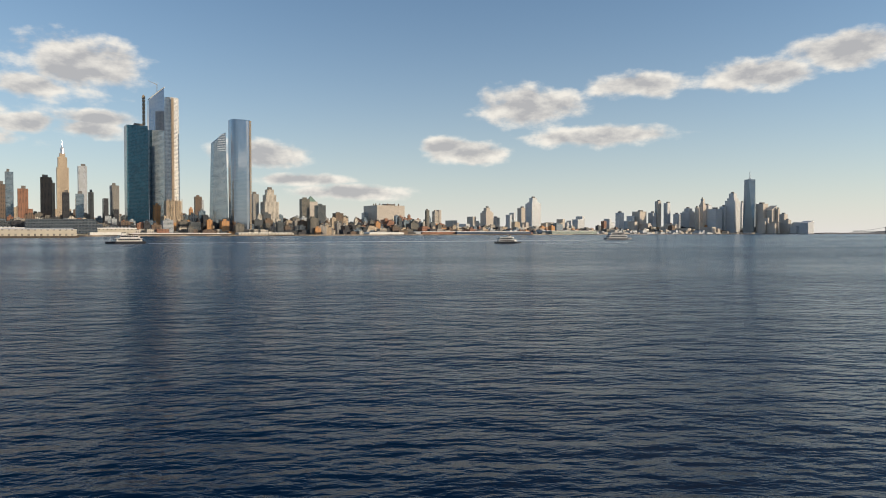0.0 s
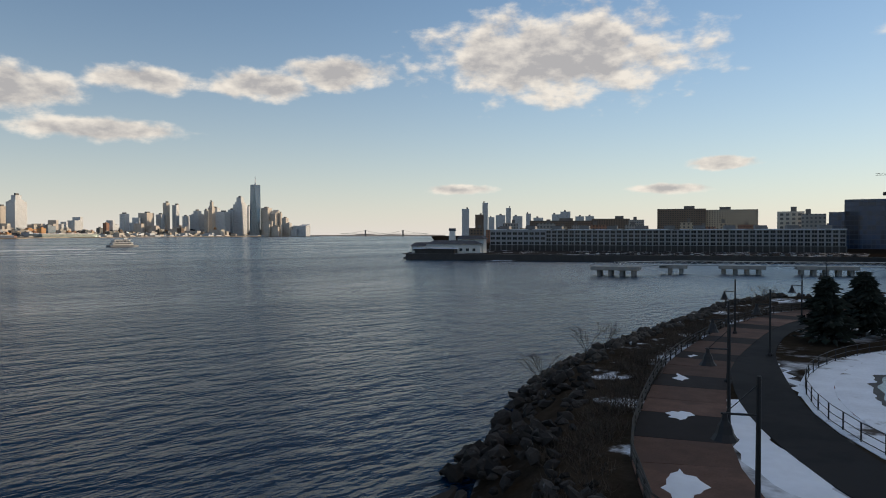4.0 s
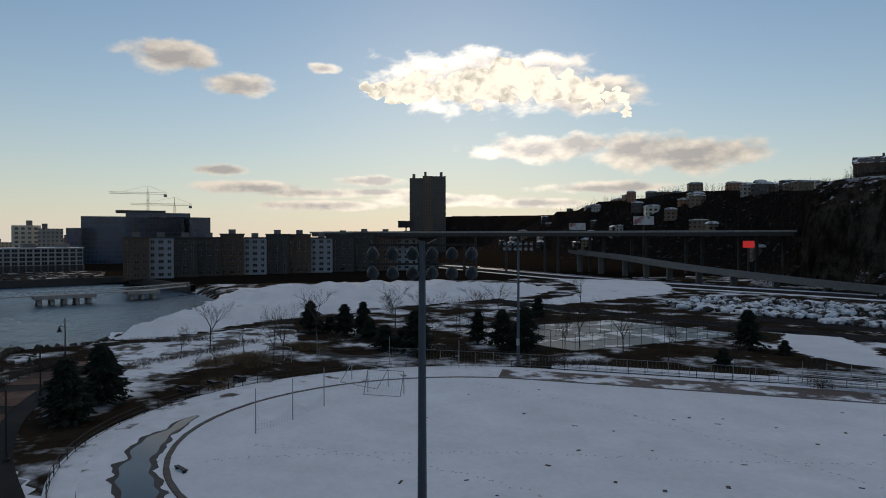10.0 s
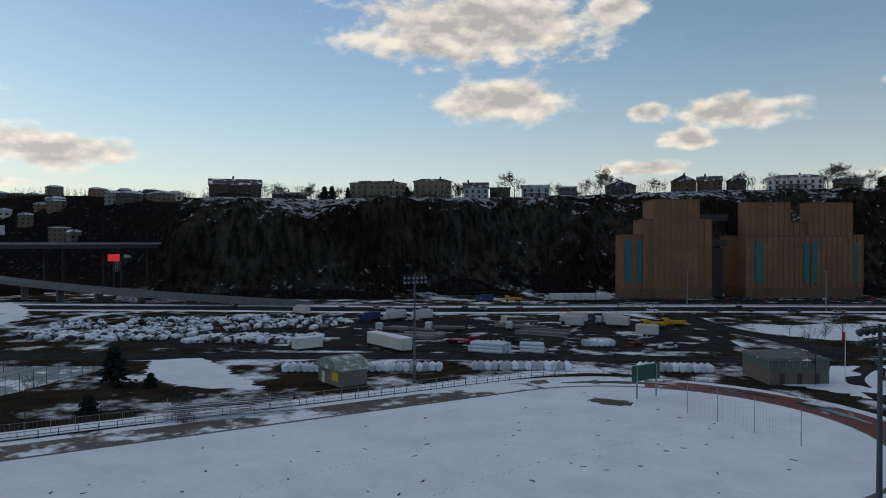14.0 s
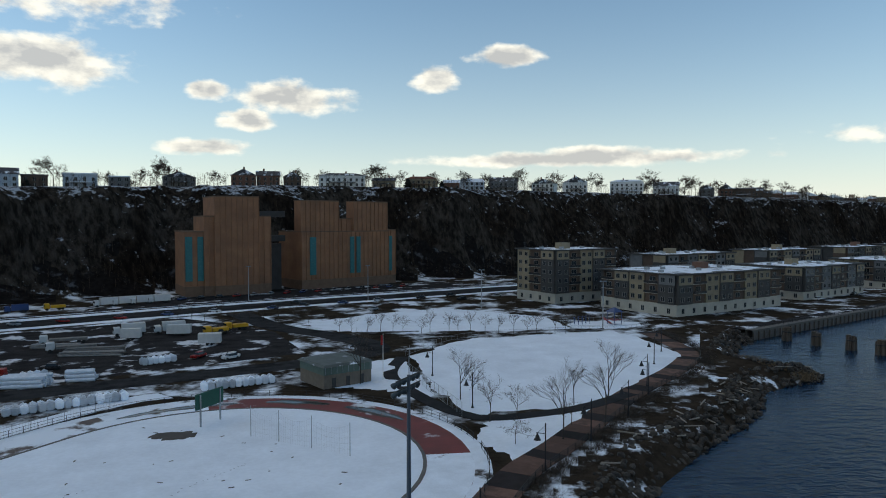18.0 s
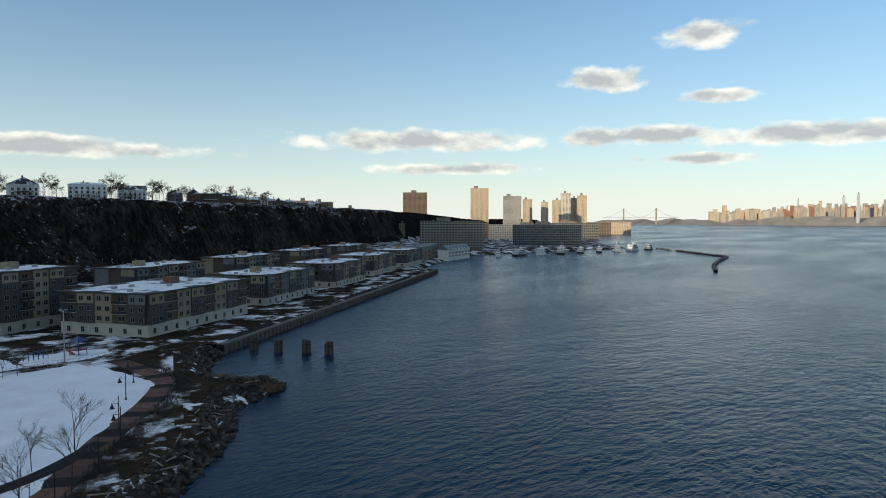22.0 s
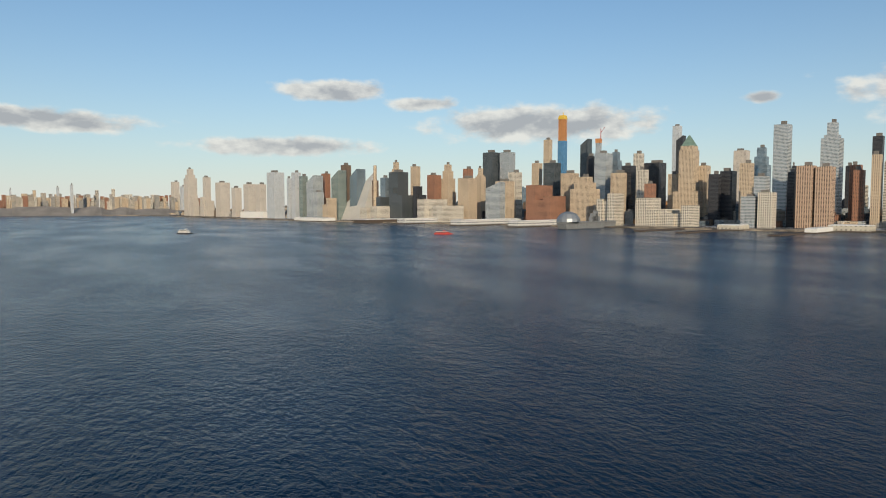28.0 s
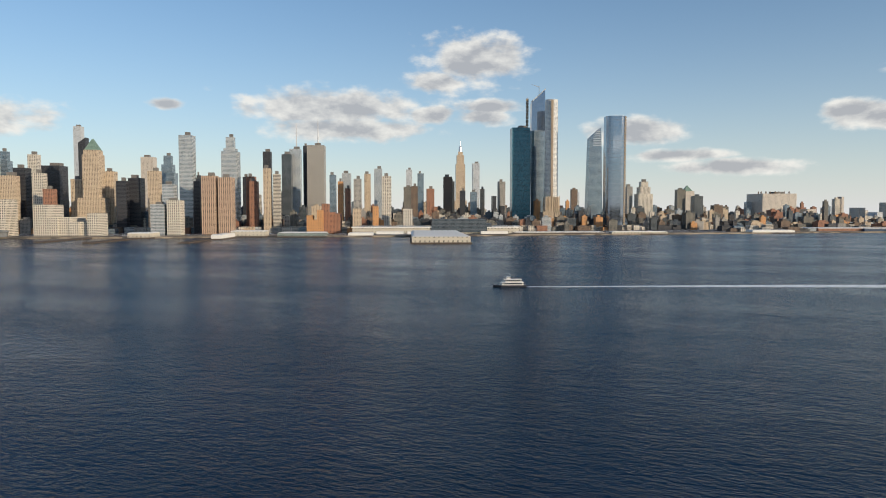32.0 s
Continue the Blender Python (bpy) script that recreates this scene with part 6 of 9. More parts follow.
for k in range(3):
    ob = thing("picnic_table", 97 + 2.6 * k, 9 - 3.4 * k, G0 + 0.05, 35, "dark picnic table beside the track", "table", "picnic tables")
    bm = bmesh.new()
    box(bm, 0, 0, 0.7, 1.9, 0.75, 0.06)
    part("tabletop", bm, M_black, ob)
    for s in (-1, 1):
        bm = bmesh.new()
        box(bm, 0, s * 0.75, 0.42, 1.9, 0.28, 0.05)
        part("bench_plank", bm, M_black, ob)
        bm = bmesh.new()
        box(bm, s * 0.7, 0, 0, 0.08, 1.3, 0.69)
        part("leg", bm, M_black, ob)

# ---- fields and snow beyond
uneven("snow_field", [(-22, -172), (-41, -194), (-70, -199), (-90, -199), (-93, -162), (-80, -146), (-63, -130), (-48, -119), (-25, -116), (-22, -137)], G0 + 0.05, M_snow, "wide lawn under smooth snow", "snow field", 0.12, 2.5)
uneven("snow_field", [(-5, -212), (8, -231), (-20, -254), (-48, -264), (-80, -234), (-79, -206), (-50, -206)], G0 + 0.05, M_snow, "tree-lined lawn under snow", "snow field", 0.15, 2.5)
uneven("snow_field", [(-27, -93), (-34, -99), (-42, -106), (-58, -124), (-47, -116.5), (-28, -113), (-23, -104)], G0 + 0.05, M_snow, "snowy lawn beside the promenade", "snow field", 0.12, 1.4)
uneven("snow_field", [(-2, -141), (-12, -137), (-20, -128), (-23, -134), (-20, -170), (-10, -166), (0, -158)], G0 + 0.05, M_snow, "snowy lawn beside the field house", "snow field", 0.12, 1.6)
uneven("snow_bank", [(150, 28), (168, 26), (195, 21), (231, 12), (276, 8), (300, -30), (296, -90), (262, -120), (232, -96), (214, -60), (200, -30), (172, 4), (155, 16)], G0 + 0.1, M_snow, "broad bank of ploughed snow beside the cove", "snow bank", 2.6, 3.0)
uneven("snow_bank", [(120, 26), (140, 30), (150, 20), (165, 2), (158, -10), (140, -8), (118, 4), (108, 14)], G0 + 0.02, material("thin_snow", SNOW, 0.9, 0.12, 3.0, second=(0.07, 0.055, 0.04), amount=0.42, edge=0.05), "thin patchy snow over grass", "snow", 0.3, 2.0)
uneven("snow_bank", [(292, -190), (255, -170), (228, -152), (196, -90), (206, -84), (236, -118), (286, -140), (330, -150)], G0 + 0.05, M_snow, "snow along the park road", "snow", 0.5, 3.0)
uneven("snow_bank", [(116, -118), (104, -112), (92, -104), (84, -100), (80, -96), (98, -92), (112, -98), (124, -110)], G0 + 0.05, M_snow, "snowy corner lawn beside the courts", "snow", 0.3, 1.6)
bm = bmesh.new()
strip(bm, smooth_line([(100, -45), (84, -68), (64, -96), (38, -132), (28, -138)], 3), smooth_line([(104, -47), (88, -70), (67, -99), (40, -137), (27, -143)], 3), G0 + 0.06)
tagged(link("snow_verge", bm, M_snow), "snow strip behind the track fence", "snow", kind="structure")

# ---- roads, yards and courts
bm = bmesh.new()
ribbon(bm, smooth_line([(330, -80), (250, -70), (190, -86), (143, -106), (78, -138), (2, -168), (-14, -184), (-4, -205), (14, -226), (30, -262)], 5), 4.5, G0 + 0.05)
tagged(link("road", bm, M_asphalt), "wet grey park road", "road", kind="structure")
ROAD = smooth_line([(640, -120), (480, -140), (300, -168), (200, -206), (110, -240), (40, -277), (-40, -313), (-110, -343), (-250, -402), (-450, -492), (-640, -600)], 8)
bm = bmesh.new()
ribbon(bm, ROAD, 7.5, G0 + 0.06)
tagged(link("road", bm, M_asphalt), "wide wet asphalt river road", "road", kind="structure")
for off, w in ((11.5, 2.6), (-11.0, 2.2), (17.5, 1.6)):
    bm = bmesh.new()
    pts = []
    for i, (x, y) in enumerate(ROAD):
        x1, y1 = ROAD[min(i + 1, len(ROAD) - 1)]
        x0, y0 = ROAD[max(i - 1, 0)]
        nn = Vector((y0 - y1, x1 - x0)).normalized()
        pts.append((x + nn.x * off, y + nn.y * off))
    ribbon(bm, pts, w, G0 + 0.09)
    tagged(link("snow_verge", bm, M_snow), "ploughed snow along the river road", "snow", kind="structure")
slab("yard", [(140, -200), (48, -252), (30, -236), (14, -216), (4, -180), (62, -152), (101, -136), (150, -118), (172, -150)], G0 + 0.04, M_asphalt_snowy, "wet asphalt yard with slush", "yard")
slab("parking_lot", [(95, -262), (70, -318), (-60, -378), (-90, -362), (-20, -322), (40, -290)], G0 + 0.04, M_asphalt_snowy, "asphalt parking strip below the cliff", "parking lot")
slab("tennis_courts", [(114, -56), (146, -42), (156, -86), (124, -102)], G0 + 0.05, material("wet_courts", (0.018, 0.024, 0.024), 0.38, 0.3, 3.0, second=(0.60, 0.62, 0.65), amount=0.40, edge=0.03, spec=0.45), "wet dark tennis courts with puddles and snow", "tennis court")
for line in ([(114, -56), (146, -42), (156, -86), (124, -102), (114, -56)], [(130, -49), (140, -94)]):
    fence(line, 3.2, 3.0, "court_fence", "tall dark wire fence round the tennis courts", (M_black,), (0.03, 0.5, 1.0), post_r=0.045, mesh_fill=True)
fence(smooth_line([(-21, -172), (-40, -195), (-70, -201), (-91, -201)], 5), 1.3, 2.6, "lawn_fence", "low wire fence between the lawns", (M_steel,), (0.05, 1.0), post_r=0.035)
fence([(-24, -116), (-19, -150), (-22, -172)], 2.6, 2.6, "lawn_fence", "tall wire fence beside the field house path", (M_steel,), (0.03, 1.0), post_r=0.04, mesh_fill=True)
bm = bmesh.new()
ribbon(bm, smooth_line([(-60, -126), (-46, -117.5), (-30, -114), (-24, -118), (-19, -130), (-15, -150), (-20, -170)], 2.5), 1.6, G0 + 0.14)
tagged(link("footpath", bm, M_path), "dark wet asphalt footpath", "footpath", kind="structure")

# ---- trodden trails over the field
M_trod = material("trodden_snow", (0.42, 0.44, 0.48), 0.9, 0.2, 0.5)
V, T = [], []
for line in ([(70, 0), (60, -14), (44, -26), (18, -44), (-6, -74)], [(66, 4), (62, -20), (52, -44), (46, -66), (30, -92)], [(92, -30), (70, -42), (40, -50), (12, -58)], [(30, -20), (34, -50), (24, -80), (10, -98)]):
    for i, (x, y) in enumerate(smooth_line(line, 0.75)):
        x, y = x + rp.uniform(-.35, .35) + 0.8 * noise.noise((x * .1, y * .1, 4)), y + rp.uniform(-.35, .35)
        a, n = rp.uniform(0, 6.28), len(V)
        c, q = math.cos(a), math.sin(a)
        V += [(x + c * .2, y + q * .2, G0 + 0.108), (x - q * .1, y + c * .1, G0 + 0.112), (x - c * .2, y - q * .2, G0 + 0.108), (x + q * .1, y - c * .1, G0 + 0.112)]
        T.append((n, n + 1, n + 2, n + 3))
me = bpy.data.meshes.new("footprints")
me.from_pydata(V, [], T)
me.materials.append(M_trod)
tagged(new("footprints", me), "trails of footprints across the snow", "footprints", kind="stuff")


# ---------------------------------------------------------------- trees
def limb(bm, p, d, length, r, depth, rnd, twigs, spread=0.55, twig=0.014):
    q = p + d * length
    tube(bm if depth > 1 else twigs, p, q, r, r * 0.62, 5 if depth > 2 else 3)
    if depth == 0:
        return
    for k in range(4 if depth > 2 else 3 if depth > 1 else 6):
        t = rnd.uniform(0.35 if depth < 4 else 0.5, 1.0) if k else 1.0
        side = Vector((rnd.gauss(0, 1), rnd.gauss(0, 1), rnd.gauss(0.25, 0.6))).normalized()
        limb(bm, p + (q - p) * t, (d * (1 - spread) + side * spread).normalized(), length * rnd.uniform(0.58, 0.80), max(r * 0.52, twig), depth - 1, rnd, twigs, spread, twig)


def bare_tree(seed, high, label, spread=0.55, depth=4, twig=0.011):
    rnd = random.Random(seed)
    ob = thing("bare_tree", 0, 0, -50, 0, label, "tree")
    bm, tw = bmesh.new(), bmesh.new()
    p = Vector((0, 0, 0))
    limb(bm, p, Vector((rnd.uniform(-.05, .05), 0, 1)).normalized(), high * 0.42, high * 0.012, depth, rnd, tw, spread, twig)
    part("trunk", bm, M_bark, ob)
    part("crown", tw, M_twig, ob, "fine leafless twigs", kind="stuff")
    return ob


def conifer(seed, high, wide):
    rnd = random.Random(seed)
    ob = thing("conifer", 0, 0, -50, 0, "dark green conifer in the snow", "tree")
    bm = bmesh.new()
    tube(bm, (0, 0, 0), (0, 0, high * 0.95), high * 0.03, 0.03, 6)
    part("trunk", bm, M_bark, ob)
    bm = bmesh.new()
    for k in range(1100):
        t = rnd.random() ** 0.8
        z = high * (0.06 + 0.92 * t)
        r = wide * (1 - t) ** 0.75 * rnd.uniform(0.35, 1.08) * (0.8 + 0.3 * math.sin(z * 4))
        a = rnd.uniform(0, 6.283)
        p = Vector((r * math.cos(a), r * math.sin(a), z))
        out = Vector((math.cos(a), math.sin(a), rnd.uniform(-.5, .3))) * rnd.uniform(0.35, 0.8)
        w = Vector((-math.sin(a), math.cos(a), 0.2)) * rnd.uniform(0.15, 0.4)
        v = [bm.verts.new(c) for c in (p - w, p + w, p + out, p + Vector((0, 0, 0.22)))]
        bm.faces.new((v[0], v[1], v[2]))
        bm.faces.new((v[0], v[2], v[3]))
        bm.faces.new((v[1], v[3], v[2]))
    part("crown", bm, M_needles, ob, kind="stuff")
    return ob


rt = random.Random(21)
TREES = [bare_tree(s, h, lb, sp) for s, h, lb, sp in ((1, 6.5, "young bare tree standing in snow", 0.5), (2, 7.5, "young bare tree standing in snow", 0.45), (3, 6, "small spreading bare tree in snow", 0.62), (4, 11, "slender bare tree by the water", 0.4))]
BIG = [bare_tree(s, h, "large bare tree against the sky", 0.60, 5, 0.036) for s, h in ((5, 11), (6, 10), (16, 12))]
CONIFERS = [conifer(7, 6.0, 2.6), conifer(8, 4.0, 2.2), conifer(9, 7.0, 2.3)]


def plant(kinds, x, y, z=G0, s=1.0):
    copy_thing(rt.choice(kinds), pose(x, y, z, 0, 0, rt.uniform(0, 360)) @ Matrix.Scale(1, 4)).scale = (s, s, s * rt.uniform(0.9, 1.1))


for x, y in ((-26, -127), (-27.5, -123), (-28, -112), (-33, -113), (-37, -101), (-46, -120), (-47, -108), (-55, -125), (-29, -100), (-41, -108), (-10, -150), (-8, -143)):
    plant(TREES, x, y)
for k in range(18):
    plant(TREES[:2], -6 - 3.9 * k + rt.uniform(-1, 1), -211 + 0.85 * k + rt.uniform(-2, 2), s=0.9)
for k in range(10):
    plant(TREES[:2], 4 + 5 * k, -232 - 2 * k + rt.uniform(-3, 3), s=0.8)
for x, y in ((96, 33), (104, 35), (112, 36), (118, 38), (124, 40), (131, 42), (137, 41), (60, 36), (66, 37), (45, 31)):
    plant(TREES[3:], x, y, 1.6, 0.40)
for x, y in ((133, 8), (128, 2), (142, -12), (150, -30), (139, -34), (160, -52), (166, -60), (118, -30), (110, -52), (100, -66), (95, -75), (104, -60), (170, -75), (180, -90), (122, 12)):
    plant(TREES, x, y, s=0.95)
for x, y, s, k in ((84.5, 20.3, 1.15, 0), (92, 18.2, 1.2, 0), (88, 21, 0.9, 1), (96, 18.1, 0.9, 0), (152, -11.6, 1.1, 0), (152.5, -15.8, 0.8, 1), (146, -18.2, 1.05, 0), (142.7, -21.7, 1.0, 2), (136, -22, 1.0, 1), (126, -23.2, 1.05, 1), (119.6, -27.7, 1.25, 0), (123, -26, 1.0, 1), (128, -42, 0.9, 2),
                   (121, -44.5, 1.15, 0), (115, -46.5, 1.3, 0), (118, -46, 1.0, 1), (108, -88, 1.15, 0), (101, -90, 0.6, 1), (94, -72, 0.7, 1), (164, -70, 0.9, 0)):
    c = copy_thing(CONIFERS[k], pose(x, y, G0, 0, 0, rt.uniform(0, 360)))
    c.scale = (s * 1.1, s * 1.1, s * 1.05)


def brush(name, spots, mat, label, high, count):
    """Low tangles of stems, too many to count."""
    bm = bmesh.new()
    for x, y, z, r in spots:
        for k in range(count):
            a, q = rt.uniform(0, 6.28), r * rt.random() ** .5
            p = Vector((x + q * math.cos(a), y + q * math.sin(a), z))
            t = p + Vector((rt.gauss(0, .3), rt.gauss(0, .3), rt.uniform(.4, 1.0))) * high
            w = Vector((rt.gauss(0, 1), rt.gauss(0, 1), 0)).normalized() * high * 0.035
            v = [bm.verts.new(c) for c in (p - w, p + w, t)]
            bm.faces.new(v)
            u = p + (t - p) * 0.5
            e = u + Vector((rt.gauss(0, .4), rt.gauss(0, .4), rt.uniform(.1, .5))) * high
            bm.faces.new([bm.verts.new(c) for c in (u - w * .5, u + w * .5, e)])
    return tagged(link(name, bm, mat), label, "shrubs", kind="stuff")


spots = []
for i in range(len(PROM) - 1):
    (x0, y0), (x1, y1) = PROM[i], PROM[i + 1]
    d = Vector((x1 - x0, y1 - y0)).normalized()
    for k in range(8):
        o = rt.uniform(0.6, 4.6)
        spots.append((x0 + (x1 - x0) * k / 5 - d.y * o, y0 + (y1 - y0) * k / 5 + d.x * o, G0 - 0.15 * o - 0.15, 1.0))
brush("bank_brush", spots, M_twig, "tangled leafless brush along the rocky bank", 1.25, 80)
brush("bank_reeds", [(-100 + rt.uniform(-12, 10), -150 + rt.uniform(-14, 14), 1.0, 2.8) for k in range(34)], M_reed, "dry brown reeds on the small spit", 2.0, 130)
for x, y, s in ((114, -2.8, 1.1), (113, -4.2, 1.2), (146.7, -29.3, 1.35), (146.7, -44, 1.35), (147.2, -49.5, 1.4), (118.2, -59, 1.2), (109, 5.7, 0.6), (104, 8, 0.6)):
    plant(TREES[:2], x, y, s=s)
brush("scrub", [(120 + rt.uniform(-6, 6), 2 + rt.uniform(-5, 6), G0, 2.2) for k in range(26)] + [(100 + rt.uniform(-3, 3), 6 + rt.uniform(-2, 2), G0, 1.4) for k in range(6)] + [(131 + rt.uniform(-5, 5), -8 + rt.uniform(-4, 4), G0, 1.8) for k in range(10)], M_reed, "brown withered scrub in the snow", 0.8, 150)
brush("hedges", [(102.7 - 0.3 * k, -45.7 - 1.6 * k, G0, 1.3) for k in range(6)] + [(140 - 3 * k, -16 - 3 * k, G0, 2.0) for k in range(12)] + [(92 - 3.0 * k, -88 + 2.6 * k, G0, 1.6) for k in range(6)] + [(118 + 2 * k, 18 - 1.6 * k, G0, 2.2) for k in range(12)] + [(146, 24 - 2 * k, G0, 2.0) for k in range(8)], M_twig, "dark leafless hedges and brush", 1.2, 120)

# ---------------------------------------------------------------- the rocky shore
rr = random.Random(5)
rocks = thing("riprap", 0, 0, 0, 0, "dark boulders heaped along the shore", "rocks", kind="structure")
SHAPES = []
for k in range(7):
    bm = bmesh.new()
    bmesh.ops.create_icosphere(bm, subdivisions=1, radius=1)
    for v in bm.verts:
        v.co *= rr.uniform(0.66, 1.2)
        v.co.z *= 0.75
    SHAPES.append(mesh_of("boulder", bm, material("boulder_%s" % "abcdefg"[k], (0.012 + 0.004 * k, 0.0105 + 0.0034 * k, 0.0098 + 0.003 * k), 0.9, 0.5, 0.9, bump=0.08, second=(0.5, 0.51, 0.53), amount=0.02 + 0.02 * k, edge=0.04, random_by="object")))
SHORE = smooth_line([(-131, -190), (-118, -178), (-108, -160), (-116, -142), (-95, -133), (-82, -117), (-62, -101), (-45, -86), (-10, -32), (24, 22), (38, 31), (54, 39), (70, 43), (95, 46), (125, 50), (146, 47), (152, 36), (169, 30), (195, 25), (231, 17)], 1.0)
ICO = bmesh.new()
bmesh.ops.create_icosphere(ICO, subdivisions=1, radius=1)
ICO_V, ICO_F = [v.co.copy() for v in ICO.verts], [[v.index for v in f.verts] for f in ICO.faces]
ICO.free()


def lumps(name, mats, mat, parent=None, label="", category="", jitter=0.18):
    """Many rough stones in one mesh."""
    V, T = [], []
    for m in mats:
        n = len(V)
        V += [m @ (v * rr.uniform(1 - jitter, 1 + jitter)) for v in ICO_V]
        T += [[i + n for i in f] for f in ICO_F]
    me = bpy.data.meshes.new(name)
    me.from_pydata(V, [], T)
    me.materials.append(mat)
    ob = new(name, me)
    ob.parent = parent
    return tagged(ob, label, category, kind="stuff")


rest = []
count = 0
for i in range(len(SHORE) - 1):
    (x0, y0), (x1, y1) = SHORE[i], SHORE[i + 1]
    d = Vector((x1 - x0, y1 - y0)).normalized()
    near = 20 < x0 < 100 and y0 > 15
    for k in range(7 if near else 7):
        o = rr.uniform(0.2, 7.0) if k else rr.uniform(-0.2, 2.0)
        s = rr.uniform(0.25, 0.8) * (0.8 if o > 3 else 1.0)
        x, y = x0 + d.y * o + rr.uniform(-.6, .6), y0 - d.x * o + rr.uniform(-.6, .6)
        z = max(-0.4, min(3.0, -0.2 + o * 0.6)) + s * 0.12
        m = pose(x, y, z, rr.uniform(-40, 40), rr.uniform(-40, 40), rr.uniform(0, 360)) @ Matrix.Diagonal((s * rr.uniform(.8, 1.5), s, s * rr.uniform(.7, 1.1), 1))
        if near and count < 300:
            piece("boulder", rr.choice(SHAPES), rocks, m)
            count += 1
        else:
            rest.append(m)
lumps("stones", rest, material("shore_stones", (0.055, 0.047, 0.040), 0.95, 0.5, 0.9, bump=0.1, second=(0.55, 0.56, 0.58), amount=0.07, edge=0.04, random_by="island"), rocks, "loose shore stones dusted with snow")
for k in range(30):
    i = rr.randrange(60, 150)
    x, y = SHORE[i]
    d = Vector((SHORE[i + 1][0] - x, SHORE[i + 1][1] - y)).normalized()
    o = rr.uniform(2, 8)
    a = rr.uniform(0, 3.1)
    L = rr.uniform(1.0, 4.5)
    c = Vector((x + d.y * o, y - d.x * o, min(3.0, -0.2 + o * 0.6) + 0.55))
    ob = thing("driftwood_log", *c, math.degrees(a), "bleached driftwood log on the shore", "driftwood", "driftwood on the shore")
    bm = bmesh.new()
    tube(bm, (-L / 2, 0, 0), (L / 2, 0, rr.uniform(-.2, .3)), 0.16, 0.10, 6)
    part("log", bm, M_driftwood, ob)


# ---------------------------------------------------------------- vehicles
M_tyre = material("tyre", (0.02, 0.02, 0.02), 0.8, 0.2, 0.3)
M_glass = material("vehicle_glass", (0.02, 0.025, 0.03), 0.08, 0.1, 0.5)
PAINT = [material("car_paint_%s" % n, c, 0.3, 0.08, 1.0, metal=0.2) for n, c in (("white", (0.6, 0.6, 0.6)), ("black", (0.02, 0.02, 0.022)), ("silver", (0.30, 0.31, 0.32)), ("red", (0.28, 0.02, 0.018)), ("blue", (0.03, 0.06, 0.16)), ("yellow", (0.62, 0.34, 0.03)))]
COLOUR = ["white", "black", "silver", "red", "blue", "yellow"]


def car(k):
    ob = thing("parked_car", 0, 0, -50, 0, "%s parked car on asphalt" % COLOUR[k], "car", "parked cars")
    bm = bmesh.new()
    for v in box(bm, 0, 0, 0.3, 4.5, 1.8, 0.62, 0, 0.0):
        pass
    bmesh.ops.bevel(bm, geom=list(bm.edges), offset=0.16, segments=2, affect="EDGES")
    part("body", bm, PAINT[k], ob)
    bm = bmesh.new()
    prism(bm, [(-1.5, -0.78), (1.0, -0.78), (1.0, 0.78), (-1.5, 0.78)], 0.9, 1.45, 0.78)
    part("cabin", bm, M_glass, ob)
    bm = bmesh.new()
    box(bm, -0.25, 0, 1.45, 1.9, 1.2, 0.06, 0, 0.02)
    part("roof", bm, PAINT[k], ob)
    for sx in (-1.4, 1.4):
        for sy in (-0.82, 0.82):
            bm = bmesh.new()
            tube(bm, (sx, sy - 0.1, 0.33), (sx, sy + 0.1, 0.33), 0.33, None, 10)
            part("wheel", bm, M_tyre, ob)
    return ob


def truck(k, long, box_mat, label, high=2.7):
    ob = thing("parked_truck", 0, 0, -50, 0, label, "truck", "parked trucks")
    bm = bmesh.new()
    box(bm, -1.0, 0, 0.9, long, 2.3, high, 0, 0.06)
    part("cargo_box", bm, box_mat, ob)
    bm = bmesh.new()
    box(bm, long / 2 + 0.3, 0, 0.6, 2.0, 2.2, 2.1, 0, 0.25)
    part("cab", bm, PAINT[k], ob)
    bm = bmesh.new()
    box(bm, long / 2 + 1.05, 0, 1.65, 0.55, 2.0, 0.8, 0, 0.05)
    part("windscreen", bm, M_glass, ob)
    for sx in (-long / 2, -long / 2 + 1.2, long / 2 + 0.3):
        for sy in (-1.0, 1.0):
            bm = bmesh.new()
            tube(bm, (sx, sy - 0.15, 0.48), (sx, sy + 0.15, 0.48), 0.48, None, 10)
            part("wheel", bm, M_tyre, ob)
    return ob


CARS = [car(k) for k in range(6)]
M_flat = material("flatbed_deck", (0.16, 0.15, 0.14), 0.8, 0.3, 1.0)
TRUCKS = [truck(0, 6.5, PAINT[0], "white box truck parked in the yard"), truck(5, 5.0, PAINT[5], "yellow works truck parked in the yard", 1.0), truck(4, 5.5, PAINT[4], "blue box truck parked in the yard", 2.2), truck(0, 9.5, M_flat, "white tractor with a loaded flatbed", 0.7)]


def park(kinds, x, y, a, z=G0 + 0.05):
    copy_thing(rt.choice(kinds) if isinstance(kinds, list) else kinds, pose(x, y, z, 0, 0, a))


